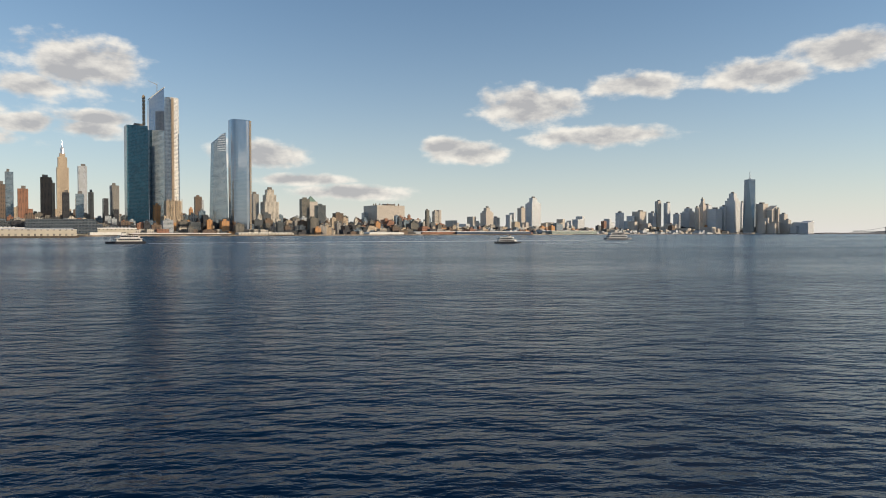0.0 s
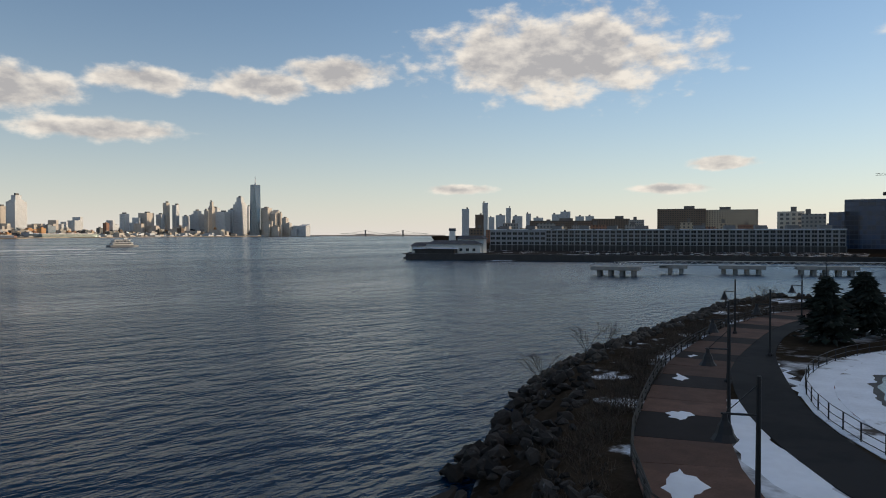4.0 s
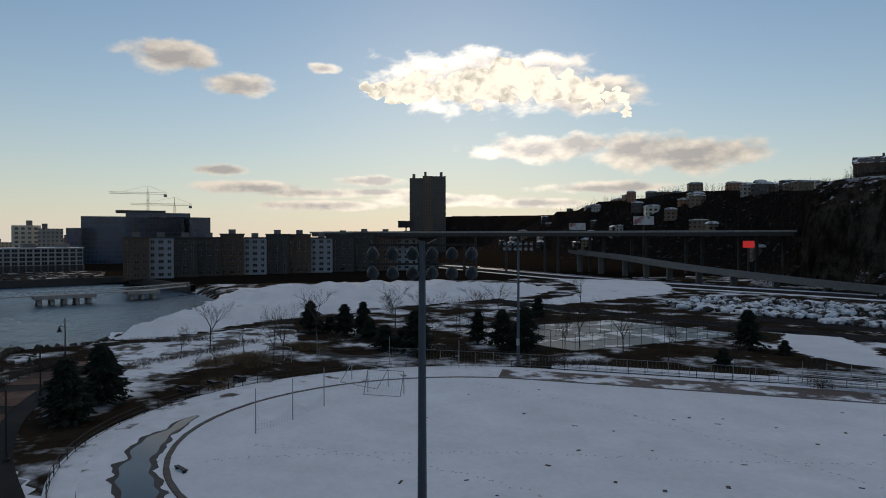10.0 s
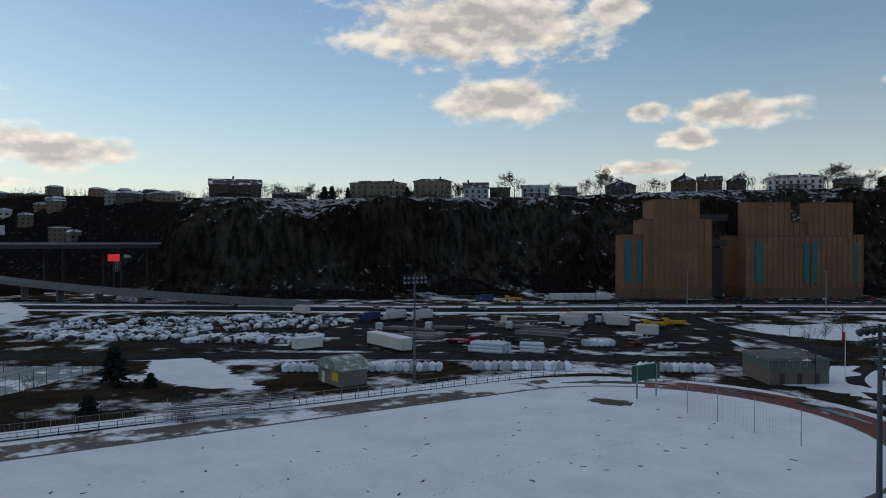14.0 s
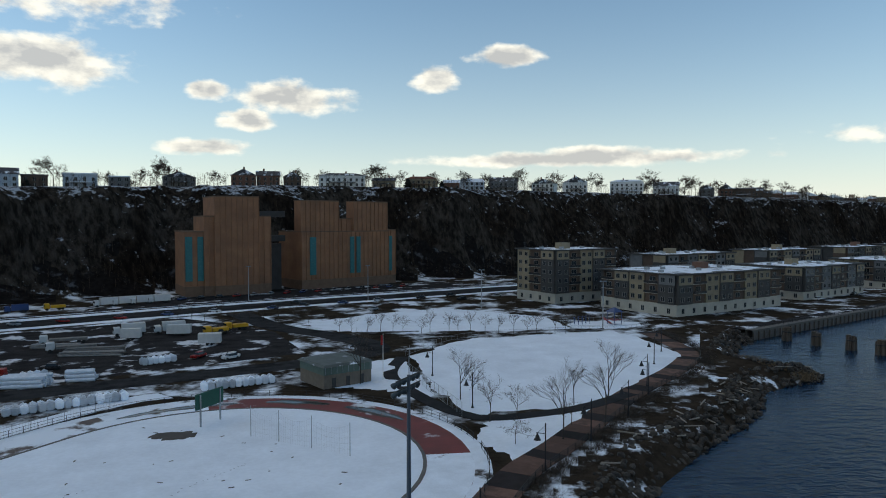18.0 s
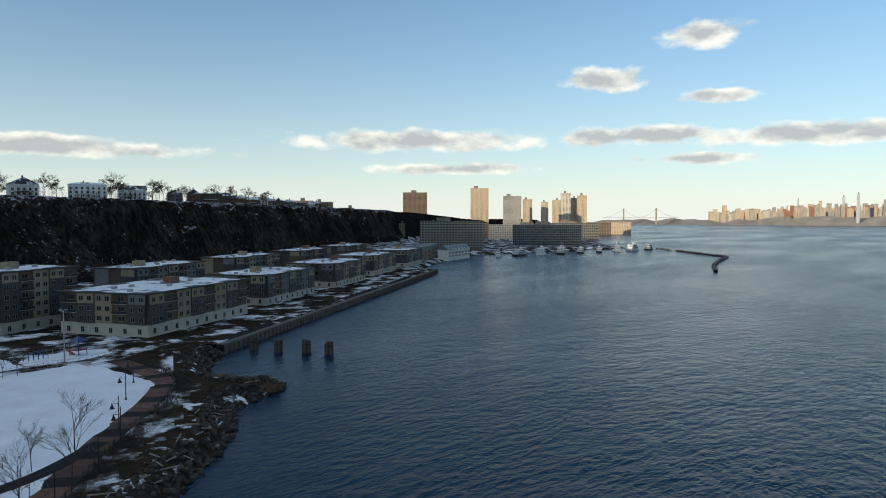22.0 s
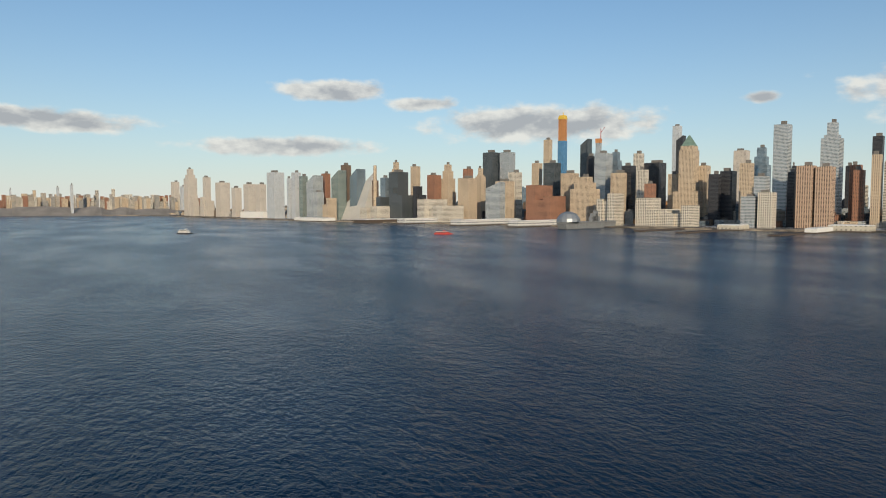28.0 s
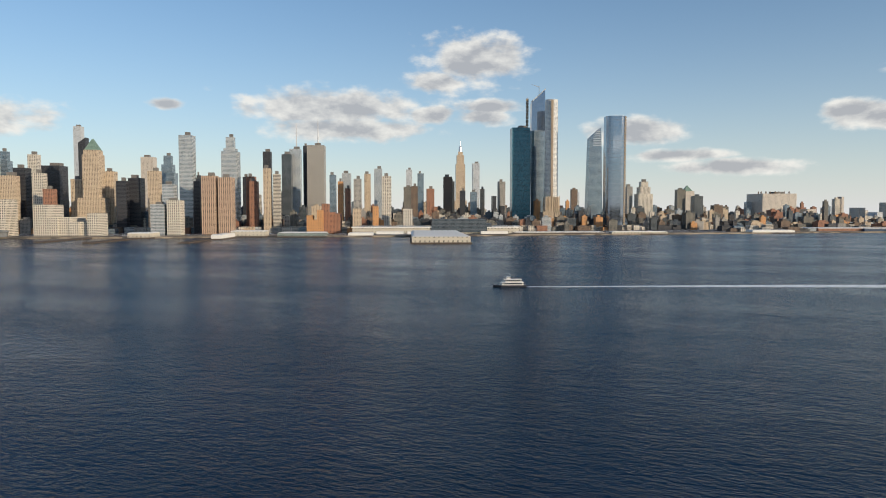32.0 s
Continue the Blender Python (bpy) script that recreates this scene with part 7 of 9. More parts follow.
for k in range(26):
    park(CARS[:3], 338 + 2.35 * k, 208 - 5.0 * k, 27 + rt.uniform(-4, 4), 3.4)
for k in range(16):
    park(CARS[:5], 66 - 7.2 * k, -307 - 3.2 * k, 65 + rt.uniform(-5, 5))
for x, y, a, k in ((52, -164, 26, 1), (22, -175, 40, 0), (64, -157, 20, 3), (30, -178, 60, 3), (-60, -290, 25, 1), (-78, -300, 25, 0), (-95, -305, 25, 2), (-20, -262, 60, 2), (30, -215, 120, 1), (130, -228, -25, 0), (98, -243, -25, 2), (10, -288, -25, 1), (-150, -357, -24, 2), (190, -210, -22, 1), (-210, -262, 24, 0), (-240, -276, 24, 1), (-300, -300, 24, 2)):
    park(CARS[k], x, y, a)
for x, y, a, k in ((56, -217, 20, 0), (45, -219, 20, 0), (26, -222, 30, 1), (31, -215, 30, 1), (85, -182, 15, 3), (97, -174, 15, 3), (64, -193, 15, 3), (70, -205, 15, 3), (118, -194, 60, 2), (112, -199, 60, 0), (104, -203, 60, 0), (111, -278, 28, 2), (100, -284, 28, 1), (84, -292, 30, 0), (78, -295, 30, 0), (72, -298, 30, 0), (66, -301, 30, 0), (150, -200, -25, 0)):
    park(TRUCKS[k], x, y, a)
ob = thing("site_trailer", 84, -147, G0 + 0.05, 152, "long white site trailer with snow on its roof", "trailer")
bm = bmesh.new()
box(bm, 0, 0, 0.6, 16, 3.0, 2.7, 0, 0.05)
part("body", bm, material("trailer_siding", (0.62, 0.60, 0.55), 0.6, 0.1, 2.0), ob)
bm = bmesh.new()
box(bm, 0, 0, 3.31, 16.1, 3.1, 0.18)
part("roof_snow", bm, M_snow, ob)
for k in range(4):
    bm = bmesh.new()
    box(bm, -6 + 4 * k, 1.5, 1.9, 1.1, 0.06, 0.8)
    part("window", bm, M_glass, ob)
bm = bmesh.new()
box(bm, 5, 1.5, 0.7, 0.9, 0.08, 2.0)
part("door", bm, M_black, ob)
for k in (-5, 5):
    bm = bmesh.new()
    box(bm, k, 0, 0, 0.8, 2.4, 0.59)
    part("support", bm, M_black, ob)
ob = copy_thing(ob, pose(101, -137, G0 + 0.05, 0, 0, 245))
ob.scale = (0.45, 0.8, 0.9)

# ---- rows of white bulk bags and wrapped bales, heaps under snow
M_bag = material("white_bulk_bag", (0.74, 0.77, 0.82), 0.7, 0.12, 0.6, random_by="object")
bm = bmesh.new()
box(bm, 0, 0, 0, 1.36, 1.36, 1.5)
bmesh.ops.bevel(bm, geom=list(bm.edges), offset=0.22, segments=2, affect="EDGES")
tube(bm, (0, 0, 1.45), (0.1, 0, 1.72), 0.26, 0.16, 6)
bag = mesh_of("bulk_bag", bm, M_bag)
for (x0, y0), (x1, y1), rows in (((88, -112), (58, -127), 2), ((54, -130), (35, -139), 2), ((23, -143), (9, -148), 2), ((41, -171), (33, -176), 2), ((63, -160), (57, -163), 1)):
    ob = thing("bulk_bag_row", 0, 0, 0, 0, "double row of white bulk bags on asphalt", "bulk bags", "bulk bag rows")
    L = math.hypot(x1 - x0, y1 - y0)
    dx, dy = (x1 - x0) / L, (y1 - y0) / L
    for k in range(int(L / 1.35)):
        for r in range(rows):
            x, y = x0 + dx * k * 1.35 - dy * r * 1.35, y0 + dy * k * 1.35 + dx * r * 1.35
            piece("bulk_bag", bag, ob, pose(x + rt.uniform(-.1, .1), y + rt.uniform(-.1, .1), G0 + 0.06, rt.uniform(-4, 4), rt.uniform(-4, 4), rt.uniform(0, 30)))
M_heap = material("snowed_heap", (0.045, 0.04, 0.036), 0.9, 0.5, 2.0, bump=0.3, second=SNOW, amount=0.55, edge=0.06)
for pts in ([(150, -150), (196, -130), (206, -150), (170, -180), (150, -196), (118, -190), (120, -170)], [(146, -132), (176, -118), (190, -124), (160, -146), (140, -146)], [(104, -146), (138, -132), (140, -142), (112, -158)]):
    mats = []
    xs, ys = [p[0] for p in pts], [p[1] for p in pts]
    for k in range(420):
        x, y = rt.uniform(min(xs), max(xs)), rt.uniform(min(ys), max(ys))
        if inside(x, y, pts):
            r = rt.uniform(0.6, 1.5)
            mats.append(pose(x, y, G0 + 0.3 + rt.uniform(0, .5), 0, 0, rt.uniform(0, 180)) @ Matrix.Diagonal((r * rt.uniform(1, 1.7), r, r * 0.7, 1)))
    lumps("stored_heaps", mats, M_heap, None, "field of low dark heaps capped with snow", "heaps")


# ---- stock of the yard: wrapped rolls, pipe bundles on flatbeds, a red low loader, tracks of the light railway
M_roll = material("white_wrapping", (0.58, 0.62, 0.68), 0.6, 0.15, 0.8)
M_pipe = material("stacked_pipe", (0.20, 0.19, 0.18), 0.7, 0.3, 0.6, random_by="object")


def roll_stack(x, y, turn, n, long, mat, label, name, r=0.42):
    ob = thing(name, x, y, G0 + 0.06, turn, label, name.replace("_", " "))
    bm = bmesh.new()
    tube(bm, (-long / 2, 0, 0), (long / 2, 0, 0), r, None, 9)
    me = mesh_of("roll" if mat is M_roll else "pipe", bm, mat)
    for row in range(3):
        for k in range(n - row):
            piece(me.name.split(".")[0], me, ob, pose(rt.uniform(-.4, .4), (k - (n - row - 1) / 2) * r * 2.04, r + row * r * 1.75))


roll_stack(60, -153.4, 0, 7, 8.5, M_roll, "stack of white wrapped rolls on asphalt", "roll_stack")
roll_stack(50.5, -156.9, 5, 5, 5.5, M_roll, "small stack of white wrapped rolls", "roll_stack")
for x, y, n, w in ((87, -165, 6, 13), (86, -170, 7, 12), (57, -186, 8, 15), (58, -192, 6, 14), (92, -177, 6, 11), (70, -199, 6, 12)):
    roll_stack(x, y, rt.uniform(-4, 4), n, w, M_pipe, "long bundle of stacked grey pipes", "pipe_stack", 0.2)
ob = thing("low_loader", 71, -162, G0 + 0.05, 3, "red low loader trailer parked in the yard", "trailer")
bm = bmesh.new()
box(bm, 0, 0, 0.7, 7.6, 2.4, 0.35, 0, 0.05)
part("deck", bm, PAINT[3], ob)
bm = bmesh.new()
box(bm, -2.9, 0, 1.06, 1.6, 2.2, 1.0, 0, 0.1)
part("headboard", bm, PAINT[3], ob)
for sx in (2.0, 3.1, -2.6):
    for sy in (-1.0, 1.0):
        bm = bmesh.new()
        tube(bm, (sx, sy - 0.15, 0.42), (sx, sy + 0.15, 0.42), 0.42, None, 10)
        part("wheel", bm, M_tyre, ob)
for x, y, w in ((41.5, -214, 6.8), (53.5, -208.5, 5.4), (30, -196, 6.0)):
    ob = thing("box_trailer", x, y, G0 + 0.05, 0, "white box trailer parked on wet asphalt", "trailer", "box trailers")
    bm = bmesh.new()
    box(bm, 0, 0, 0.7, w, 2.4, 2.6, 0, 0.06)
    part("body", bm, PAINT[0], ob)
    for sx in (-0.6, 0.6):
        for sy in (-1.05, 1.05):
            bm = bmesh.new()
            tube(bm, (sx, sy - 0.12, 0.38), (sx, sy + 0.12, 0.38), 0.38, None, 10)
            part("wheel", bm, M_tyre, ob)
    bm = bmesh.new()
    box(bm, w / 2 + 0.6, 0, 0.6, 1.2, 0.15, 0.12)
    part("drawbar", bm, M_black, ob)
park(CARS[1], 60.8, -169.4, 2)
park(CARS[0], 22, -176.3, 40)
for k in range(14):
    park(CARS[:5], 150 - 16 * k + rt.uniform(-4, 4), -222 - 6.4 * k + rt.uniform(-1, 1), -24 + (180 if k % 2 else 0))
rails = thing("light_railway", 0, 0, 0, 0, "twin steel rails along the snowy river road", "railway", kind="structure")
for off in (14.2, 15.65, 18.6, 20.05):
    bm = bmesh.new()
    pts = []
    for i, (x, y) in enumerate(ROAD):
        (x1, y1), (x0, y0) = ROAD[min(i + 1, len(ROAD) - 1)], ROAD[max(i - 1, 0)]
        nn = Vector((y0 - y1, x1 - x0)).normalized()
        pts.append((x + nn.x * off, y + nn.y * off))
    ribbon(bm, pts, 0.09, G0 + 0.26, 0.2)
    part("rail", bm, M_black, rails)


# ---------------------------------------------------------------- buildings on this side of the river
rb = random.Random(31)
M_cream = material("cream_render", (0.26, 0.21, 0.14), 0.8, 0.15, 3.0)
M_charcoal = material("charcoal_cladding", (0.055, 0.052, 0.050), 0.7, 0.2, 2.0)
M_brownclad = material("brown_cladding", (0.10, 0.068, 0.05), 0.75, 0.2, 2.0)
M_greyclad = material("grey_cladding", (0.15, 0.15, 0.15), 0.75, 0.2, 2.0)
M_paleclad = material("pale_blue_cladding", (0.26, 0.29, 0.33), 0.7, 0.12, 2.0)
M_whitebase = material("white_render", (0.42, 0.39, 0.33), 0.8, 0.15, 3.0)
M_pane = material("window_glass", (0.020, 0.024, 0.028), 0.12, 0.15, 0.8, spec=0.3, random_by="object")
M_frame = material("window_frame", (0.30, 0.29, 0.27), 0.6, 0.1, 0.5)
M_redbrick = material("row_house_brick", (0.16, 0.085, 0.06), 0.85, 0.2, 2.0)
M_greenroof = material("grey_green_roof", (0.12, 0.15, 0.15), 0.5, 0.2, 2.0, second=SNOW, amount=0.3)


def unit_window(w, h, name="window"):
    """Two dark panes set back in one pale frame."""
    bm = bmesh.new()
    box(bm, -w / 4, -0.06, 0, w / 2, 0.14, h)
    box(bm, w / 4, -0.06, 0, w / 2, 0.14, h)
    bmesh.ops.remove_doubles(bm, verts=bm.verts, dist=0.001)
    inner = [f for f in bm.faces if abs(f.normal.x) > 0.9 and abs(f.calc_center_median().x) < 0.01]
    bmesh.ops.delete(bm, geom=inner, context="FACES_ONLY")
    front = [f for f in bm.faces if f.normal.y < -0.9]
    rims = bmesh.ops.inset_individual(bm, faces=front, thickness=0.09, depth=-0.05)["faces"]
    for f in bm.faces:
        f.material_index = 0 if f in front else 1
    me = mesh_of(name, bm, M_pane)
    me.materials.append(M_frame)
    return me


WIN = {k: unit_window(*k) for k in ((1.8, 1.7), (2.6, 1.7), (1.1, 1.6), (3.0, 1.9), (1.4, 1.9))}


def local(ob, x, y, z, turn=0):
    return pose(x, y, z, 0, 0, turn)


def spot_on(face, w, d, off, out, z):
    """A place on one face of a block, turned to look outwards."""
    if face == "front":
        return pose(off, -d / 2 - out, z)
    if face == "back":
        return pose(off, d / 2 + out, z, 0, 0, 180)
    s = 1 if face == "end" else -1
    return pose(s * (w / 2 + out), off, z, 0, 0, 90 * s)


def apartment_block(x, y, turn, w, d, base_h, floors, label, storey=3.1, bays=None, faces=("front", "end"), tones=None, z=G0):
    """A block of flats on a white base: its front faces local -y, its end local +x."""
    ob = thing("apartment_block", x, y, z, turn, label, "apartment building", "waterfront apartments")
    tones = tones or rb.choice([[M_charcoal, M_brownclad, M_cream], [M_brownclad, M_charcoal, M_charcoal], [M_charcoal, M_brownclad, M_greyclad]])
    bm = bmesh.new()
    box(bm, 0, 0, 0, w + 0.8, d + 0.8, base_h)
    part("base", bm, M_whitebase, ob)
    h = floors * storey
    for face in ("front", "end", "back", "far_end"):
        L = w if face in ("front", "back") else d
        n = max(2, round(L / 7.5))
        for k in range(n):
            bw = L / n
            off = -L / 2 + bw * (k + 0.5)
            proud = (0.9, 0.0, 0.5)[k % 3]
            bm = bmesh.new()
            depth = 3.0 + proud
            if face in ("front", "back"):
                s = -1 if face == "front" else 1
                box(bm, off, s * (d / 2 - 1.5 + proud / 2), base_h + 0.01, bw, depth, h + (0.5 if k % 3 == 0 else 0.0))
            else:
                s = 1 if face == "end" else -1
                box(bm, s * (w / 2 - 1.5 + proud / 2), max(-d / 2 + 4, min(d / 2 - 4, off)), base_h + 0.012, depth, bw - 0.02, h + (0.4 if k % 3 == 0 else -0.02))
            bay = part("bay", bm, tones[k % len(tones)], ob)
            if k % 3 == 0:
                bm = bmesh.new()
                box(bm, 0, -0.02, 0, bw * 0.98, 0.06, storey * 0.98)
                bm.transform(spot_on(face, w, d, off, proud, base_h + (floors - 1) * storey))
                part("upper_panel", bm, rb.choice([M_cream, M_cream, M_greyclad]), bay)
            if face not in faces:
                continue
            for fl in range(floors):
                zz = base_h + fl * storey + 0.9
                for q in ((-0.24, 0.24) if k % 3 != 1 else (0.0,)):
                    me = WIN[(1.8, 1.7)] if k % 3 != 1 else WIN[(2.6, 1.7)]
                    piece("window", me, bay, spot_on(face, w, d, off + q * bw, proud + 0.02, zz))
                if k % 3 == 1 and fl:
                    bm = bmesh.new()
                    box(bm, 0, -0.6, -0.95, bw * 0.9, 1.2, 0.16)
                    box(bm, 0, -1.15, -0.8, bw * 0.9, 0.06, 0.9)
                    bm.transform(spot_on(face, w, d, off, 0, zz))
                    bm.faces.ensure_lookup_table()
                    for f in bm.faces[:6]:
                        f.material_index = 1
                    part("balcony", bm, M_black, bay, "pale balcony slab with dark railing").data.materials.append(M_whitebase)
        if face in faces:
            for k in range(max(2, int(L / 6))):
                off = -L / 2 + 3 + k * 6
                piece("ground_window", WIN[(1.4, 1.9)], ob, spot_on(face, w, d, off, 0.42, 0.9))
    bm = bmesh.new()
    box(bm, 0, 0, base_h + h + 0.02, w + 1.2, d + 1.2, 0.35)
    part("roof", bm, M_roof_snow, ob, "flat roof under thin snow")
    bm = bmesh.new()
    for cx, cy, sx, sy in ((0, d / 2 + 1.1, w + 2.6, 0.4), (0, -d / 2 - 1.1, w + 2.6, 0.4), (w / 2 + 1.1, 0, 0.4, d + 1.8), (-w / 2 - 1.1, 0, 0.4, d + 1.8)):
        box(bm, cx, cy, base_h + h + 0.03, sx, sy, 0.55)
    part("fascia", bm, M_charcoal, ob, "dark roof edge")
    bm = bmesh.new()
    box(bm, rb.uniform(-.2, .2) * w, 0, base_h + h + 0.38, 5, 4, 2.6)
    part("stair_head", bm, rb.choice([M_redbrick, M_cream]), ob)
    for k in range(int(w / 7)):
        bm = bmesh.new()
        box(bm, -w / 2 + 4 + 7 * k, rb.uniform(-.3, .3) * d, base_h + h + 0.38, 1.6, 1.4, 1.0)
        part("roof_unit", bm, M_steel, ob)
    return ob


lb = "four-storey flats, cream and charcoal, on white base"
apartment_block(-146, -253, 202, 62, 36, 4.2, 3, lb, 3.5, faces=("front", "far_end"))
apartment_block(-106, -287, 202, 34, 24, 4.2, 5, "taller cream and dark flats behind the lawn", 3.5, faces=("front", "far_end"))
bx, by = -146, -253
for k in range(1, 5):
    apartment_block(bx - 76 * k, by - 35 * k - (6 if k > 2 else 0), 205, 54, 30, 3.6, 3, "waterfront flats in cream and dark cladding", 3.4, faces=("front", "far_end"))
for k in range(0, 4):
    apartment_block(bx - 40 - 80 * k, by - 78 - 36 * k, 205, 56, 22, 3.6, 4, "rear row of cream and grey flats", 3.4, faces=("front",))

# ---- seawall, promenade and old mooring dolphins
bm = bmesh.new()
WALL = [(-131, -193), (-230, -242), (-330, -291), (-433, -342)]
ribbon(bm, WALL, 1.2, G0 + 0.15, 4.2)
tagged(link("seawall", bm, M_kerb), "grey concrete seawall with timber fendering", "seawall", kind="structure")
bm = bmesh.new()
ribbon(bm, [(x + 3.6 * 0.44, y - 3.6 * 0.9) for x, y in WALL], 2.4, G0 + 0.12)
tagged(link("pavement", bm, M_asphalt_snowy), "riverside walk with slush", "pavement", kind="structure")
fence([(x, y) for x, y in WALL], 1.1, 3.0, "seawall_railing", "dark railing along the seawall", (M_black,), (0.5, 1.0), z=G0 + 0.15, post_r=0.05, rail_r=0.035)
fender = thing("timber_fender", 0, 0, 0, 0, "row of dark timber fender piles at the wall", "fenders")
bm = bmesh.new()
tube(bm, (0, 0, -2), (0, 0, 2.6), 0.22, None, 6)
me = mesh_of("timber_post", bm, M_pier)
for (x0, y0), (x1, y1) in zip(WALL, WALL[1:]):
    for k in range(34):
        piece("timber_post", me, fender, Matrix.Translation((x0 + (x1 - x0) * k / 34 - 0.65, y0 + (y1 - y0) * k / 34 + 1.35, 0)))
for x, y in ((-142, -190), (-145, -181), (-150, -173), (-152.5, -165)):
    ob = thing("mooring_dolphin", x, y, 0, rb.uniform(0, 90), "weathered cluster of mooring piles", "dolphin", "old mooring dolphins")
    for k in range(7):
        bm = bmesh.new()
        a = k * 1.047
        r = 0.92 if k else 0
        tube(bm, (r * 1.2 * math.cos(a), r * 1.2 * math.sin(a), -1.5), (r * math.cos(a), r * math.sin(a), 4.0 + rb.uniform(-.3, .3)), 0.5, 0.46, 7)
        part("timber_post", bm, M_pier, ob)
    bm = bmesh.new()
    lathe(bm, [(1.5, 2.7), (1.5, 3.0)], 12)
    part("cable_band", bm, M_black, ob)

# ---- playground by the flats
ob = thing("playground_tower", -95, -212, G0 + 0.1, 20, "red and blue playground climbing tower in snow", "playground")
for k, (sx, sy) in enumerate(((-1, -1), (1, -1), (1, 1), (-1, 1))):
    bm = bmesh.new()
    tube(bm, (sx * 1.6, sy * 1.6, 0), (sx * 1.6, sy * 1.6, 4.2), 0.12, None, 6)
    part("post", bm, PAINT[4], ob)
bm = bmesh.new()
box(bm, 0, 0, 1.5, 3.4, 3.4, 0.15)
part("deck", bm, PAINT[3], ob)
bm = bmesh.new()
prism(bm, [(-2.1, -2.1), (2.1, -2.1), (2.1, 2.1), (-2.1, 2.1)], 4.2, 5.6, 0.1)
part("roof", bm, PAINT[4], ob)
bm = bmesh.new()
box(bm, 0, 0, 0, 0.9, 4.4, 0.12)
bmesh.ops.rotate(bm, verts=bm.verts, cent=(0, 0, 0), matrix=Matrix.Rotation(radians(-22), 3, "X"))
sl = part("slide", bm, PAINT[3], ob, "red slide")
sl.location = (0, -3.6, 0.85)
ob = thing("climbing_frame", -84, -214, G0 + 0.1, 20, "blue steel climbing frame in snow", "playground")
for k in range(5):
    bm = bmesh.new()
    tube(bm, (k * 1.6 - 3.2, -1, 0), (k * 1.6 - 3.2, -1, 2.5), 0.07, None, 5)
    tube(bm, (k * 1.6 - 3.2, 1, 0), (k * 1.6 - 3.2, 1, 2.5), 0.07, None, 5)
    tube(bm, (k * 1.6 - 3.2, -1, 2.5), (k * 1.6 - 3.2, 1, 2.5), 0.06, None, 5)
    part("hoop", bm, PAINT[4], ob)
fence([(-78, -206), (-92, -202), (-104, -206), (-106, -216), (-92, -222), (-78, -217), (-78, -206)], 1.1, 2.2, "playground_fence", "low fence round the playground", (M_steel,), (0.1, 1.0))
uneven("snow_patch", [(-79, -207), (-92, -203), (-103, -207), (-105, -215), (-92, -221), (-79, -216)], G0 + 0.05, M_snow, "snow round the playground", "snow", 0.1, 1.5)

# ---- field house, curved-roof pavilion, flagpole
ob = thing("field_house", -3, -147, G0, 28, "low tan block field house with green clerestory", "building")
bm = bmesh.new()
box(bm, 0, 0, 0, 17, 13, 3.1)
part("wall", bm, material("split_block", (0.17, 0.14, 0.11), 0.9, 0.2, 1.0), ob)
bm = bmesh.new()
box(bm, 0, 0, 3.11, 17.2, 13.2, 1.8)
part("clerestory", bm, material("green_cladding", (0.10, 0.14, 0.12), 0.6, 0.15, 1.0), ob, "green-grey cladding band")
bm = bmesh.new()
prism(bm, [(-9.2, -7.2), (9.2, -7.2), (9.2, 7.2), (-9.2, 7.2)], 4.92, 5.4, 0.9)
part("roof", bm, material("field_house_roof", (0.085, 0.10, 0.095), 0.7, 0.25, 2.0, second=SNOW, amount=0.2, edge=0.04), ob, "grey-green metal roof")
for k in range(3):
    bm = bmesh.new()
    box(bm, -5 + 5 * k, 6.56, 0.1, 1.3, 0.1, 2.2)
    part("door", bm, M_charcoal, ob)
for k in range(9):
    bm = bmesh.new()
    box(bm, -8 + 2 * k, 6.66, 3.3, 0.12, 0.08, 1.5)
    part("mullion", bm, M_steel, ob)
ob.scale = (0.66, 0.8, 0.9)
ob = thing("park_pavilion", 72, -108.5, G0, 332, "small block pavilion with curved green metal roof", "pavilion")
bm = bmesh.new()
box(bm, 0, 0, 0, 8.6, 5.6, 2.9)
part("wall", bm, material("pavilion_block", (0.21, 0.18, 0.15), 0.9, 0.2, 1.0), ob)
bm = bmesh.new()
pts = [(-5.1, 3.0)] + [(-5.1 + 10.2 * k / 12, 3.0 + 2.0 * math.sin(math.pi * k / 12)) for k in range(1, 12)] + [(5.1, 3.0)]
a = [bm.verts.new((x, -3.5, z)) for x, z in pts]
b = [bm.verts.new((x, 3.5, z)) for x, z in pts]
bm.faces.new(a)
bm.faces.new(b[::-1])
for k in range(len(pts)):
    bm.faces.new((a[k], b[k], b[(k + 1) % len(pts)], a[(k + 1) % len(pts)]))
bmesh.ops.recalc_face_normals(bm, faces=bm.faces)
part("roof", bm, material("green_metal_roof", (0.16, 0.21, 0.19), 0.45, 0.15, 1.0, second=SNOW, amount=0.35), ob)
for k in range(13):
    bm = bmesh.new()
    x, z = pts[k]
    tube(bm, (x, -3.52, z + 0.03), (x, 3.52, z + 0.03), 0.05, None, 4)
    part("roof_rib", bm, M_steel, ob)
bm = bmesh.new()
box(bm, -2.4, 2.84, 0.9, 2.4, 0.1, 1.6)
part("shutter", bm, M_yellow, ob, "yellowish serving shutter")
bm = bmesh.new()
box(bm, 2.2, 2.84, 0.0, 1.0, 0.1, 2.1)
part("door", bm, M_whitewall, ob)
ob = thing("flagpole", -13, -146, G0, 0, "white flagpole with a furled flag", "flagpole")
bm = bmesh.new()
tube(bm, (0, 0, 0), (0, 0, 10), 0.09, 0.05, 6)
part("pole", bm, M_whitewall, ob)
bm = bmesh.new()
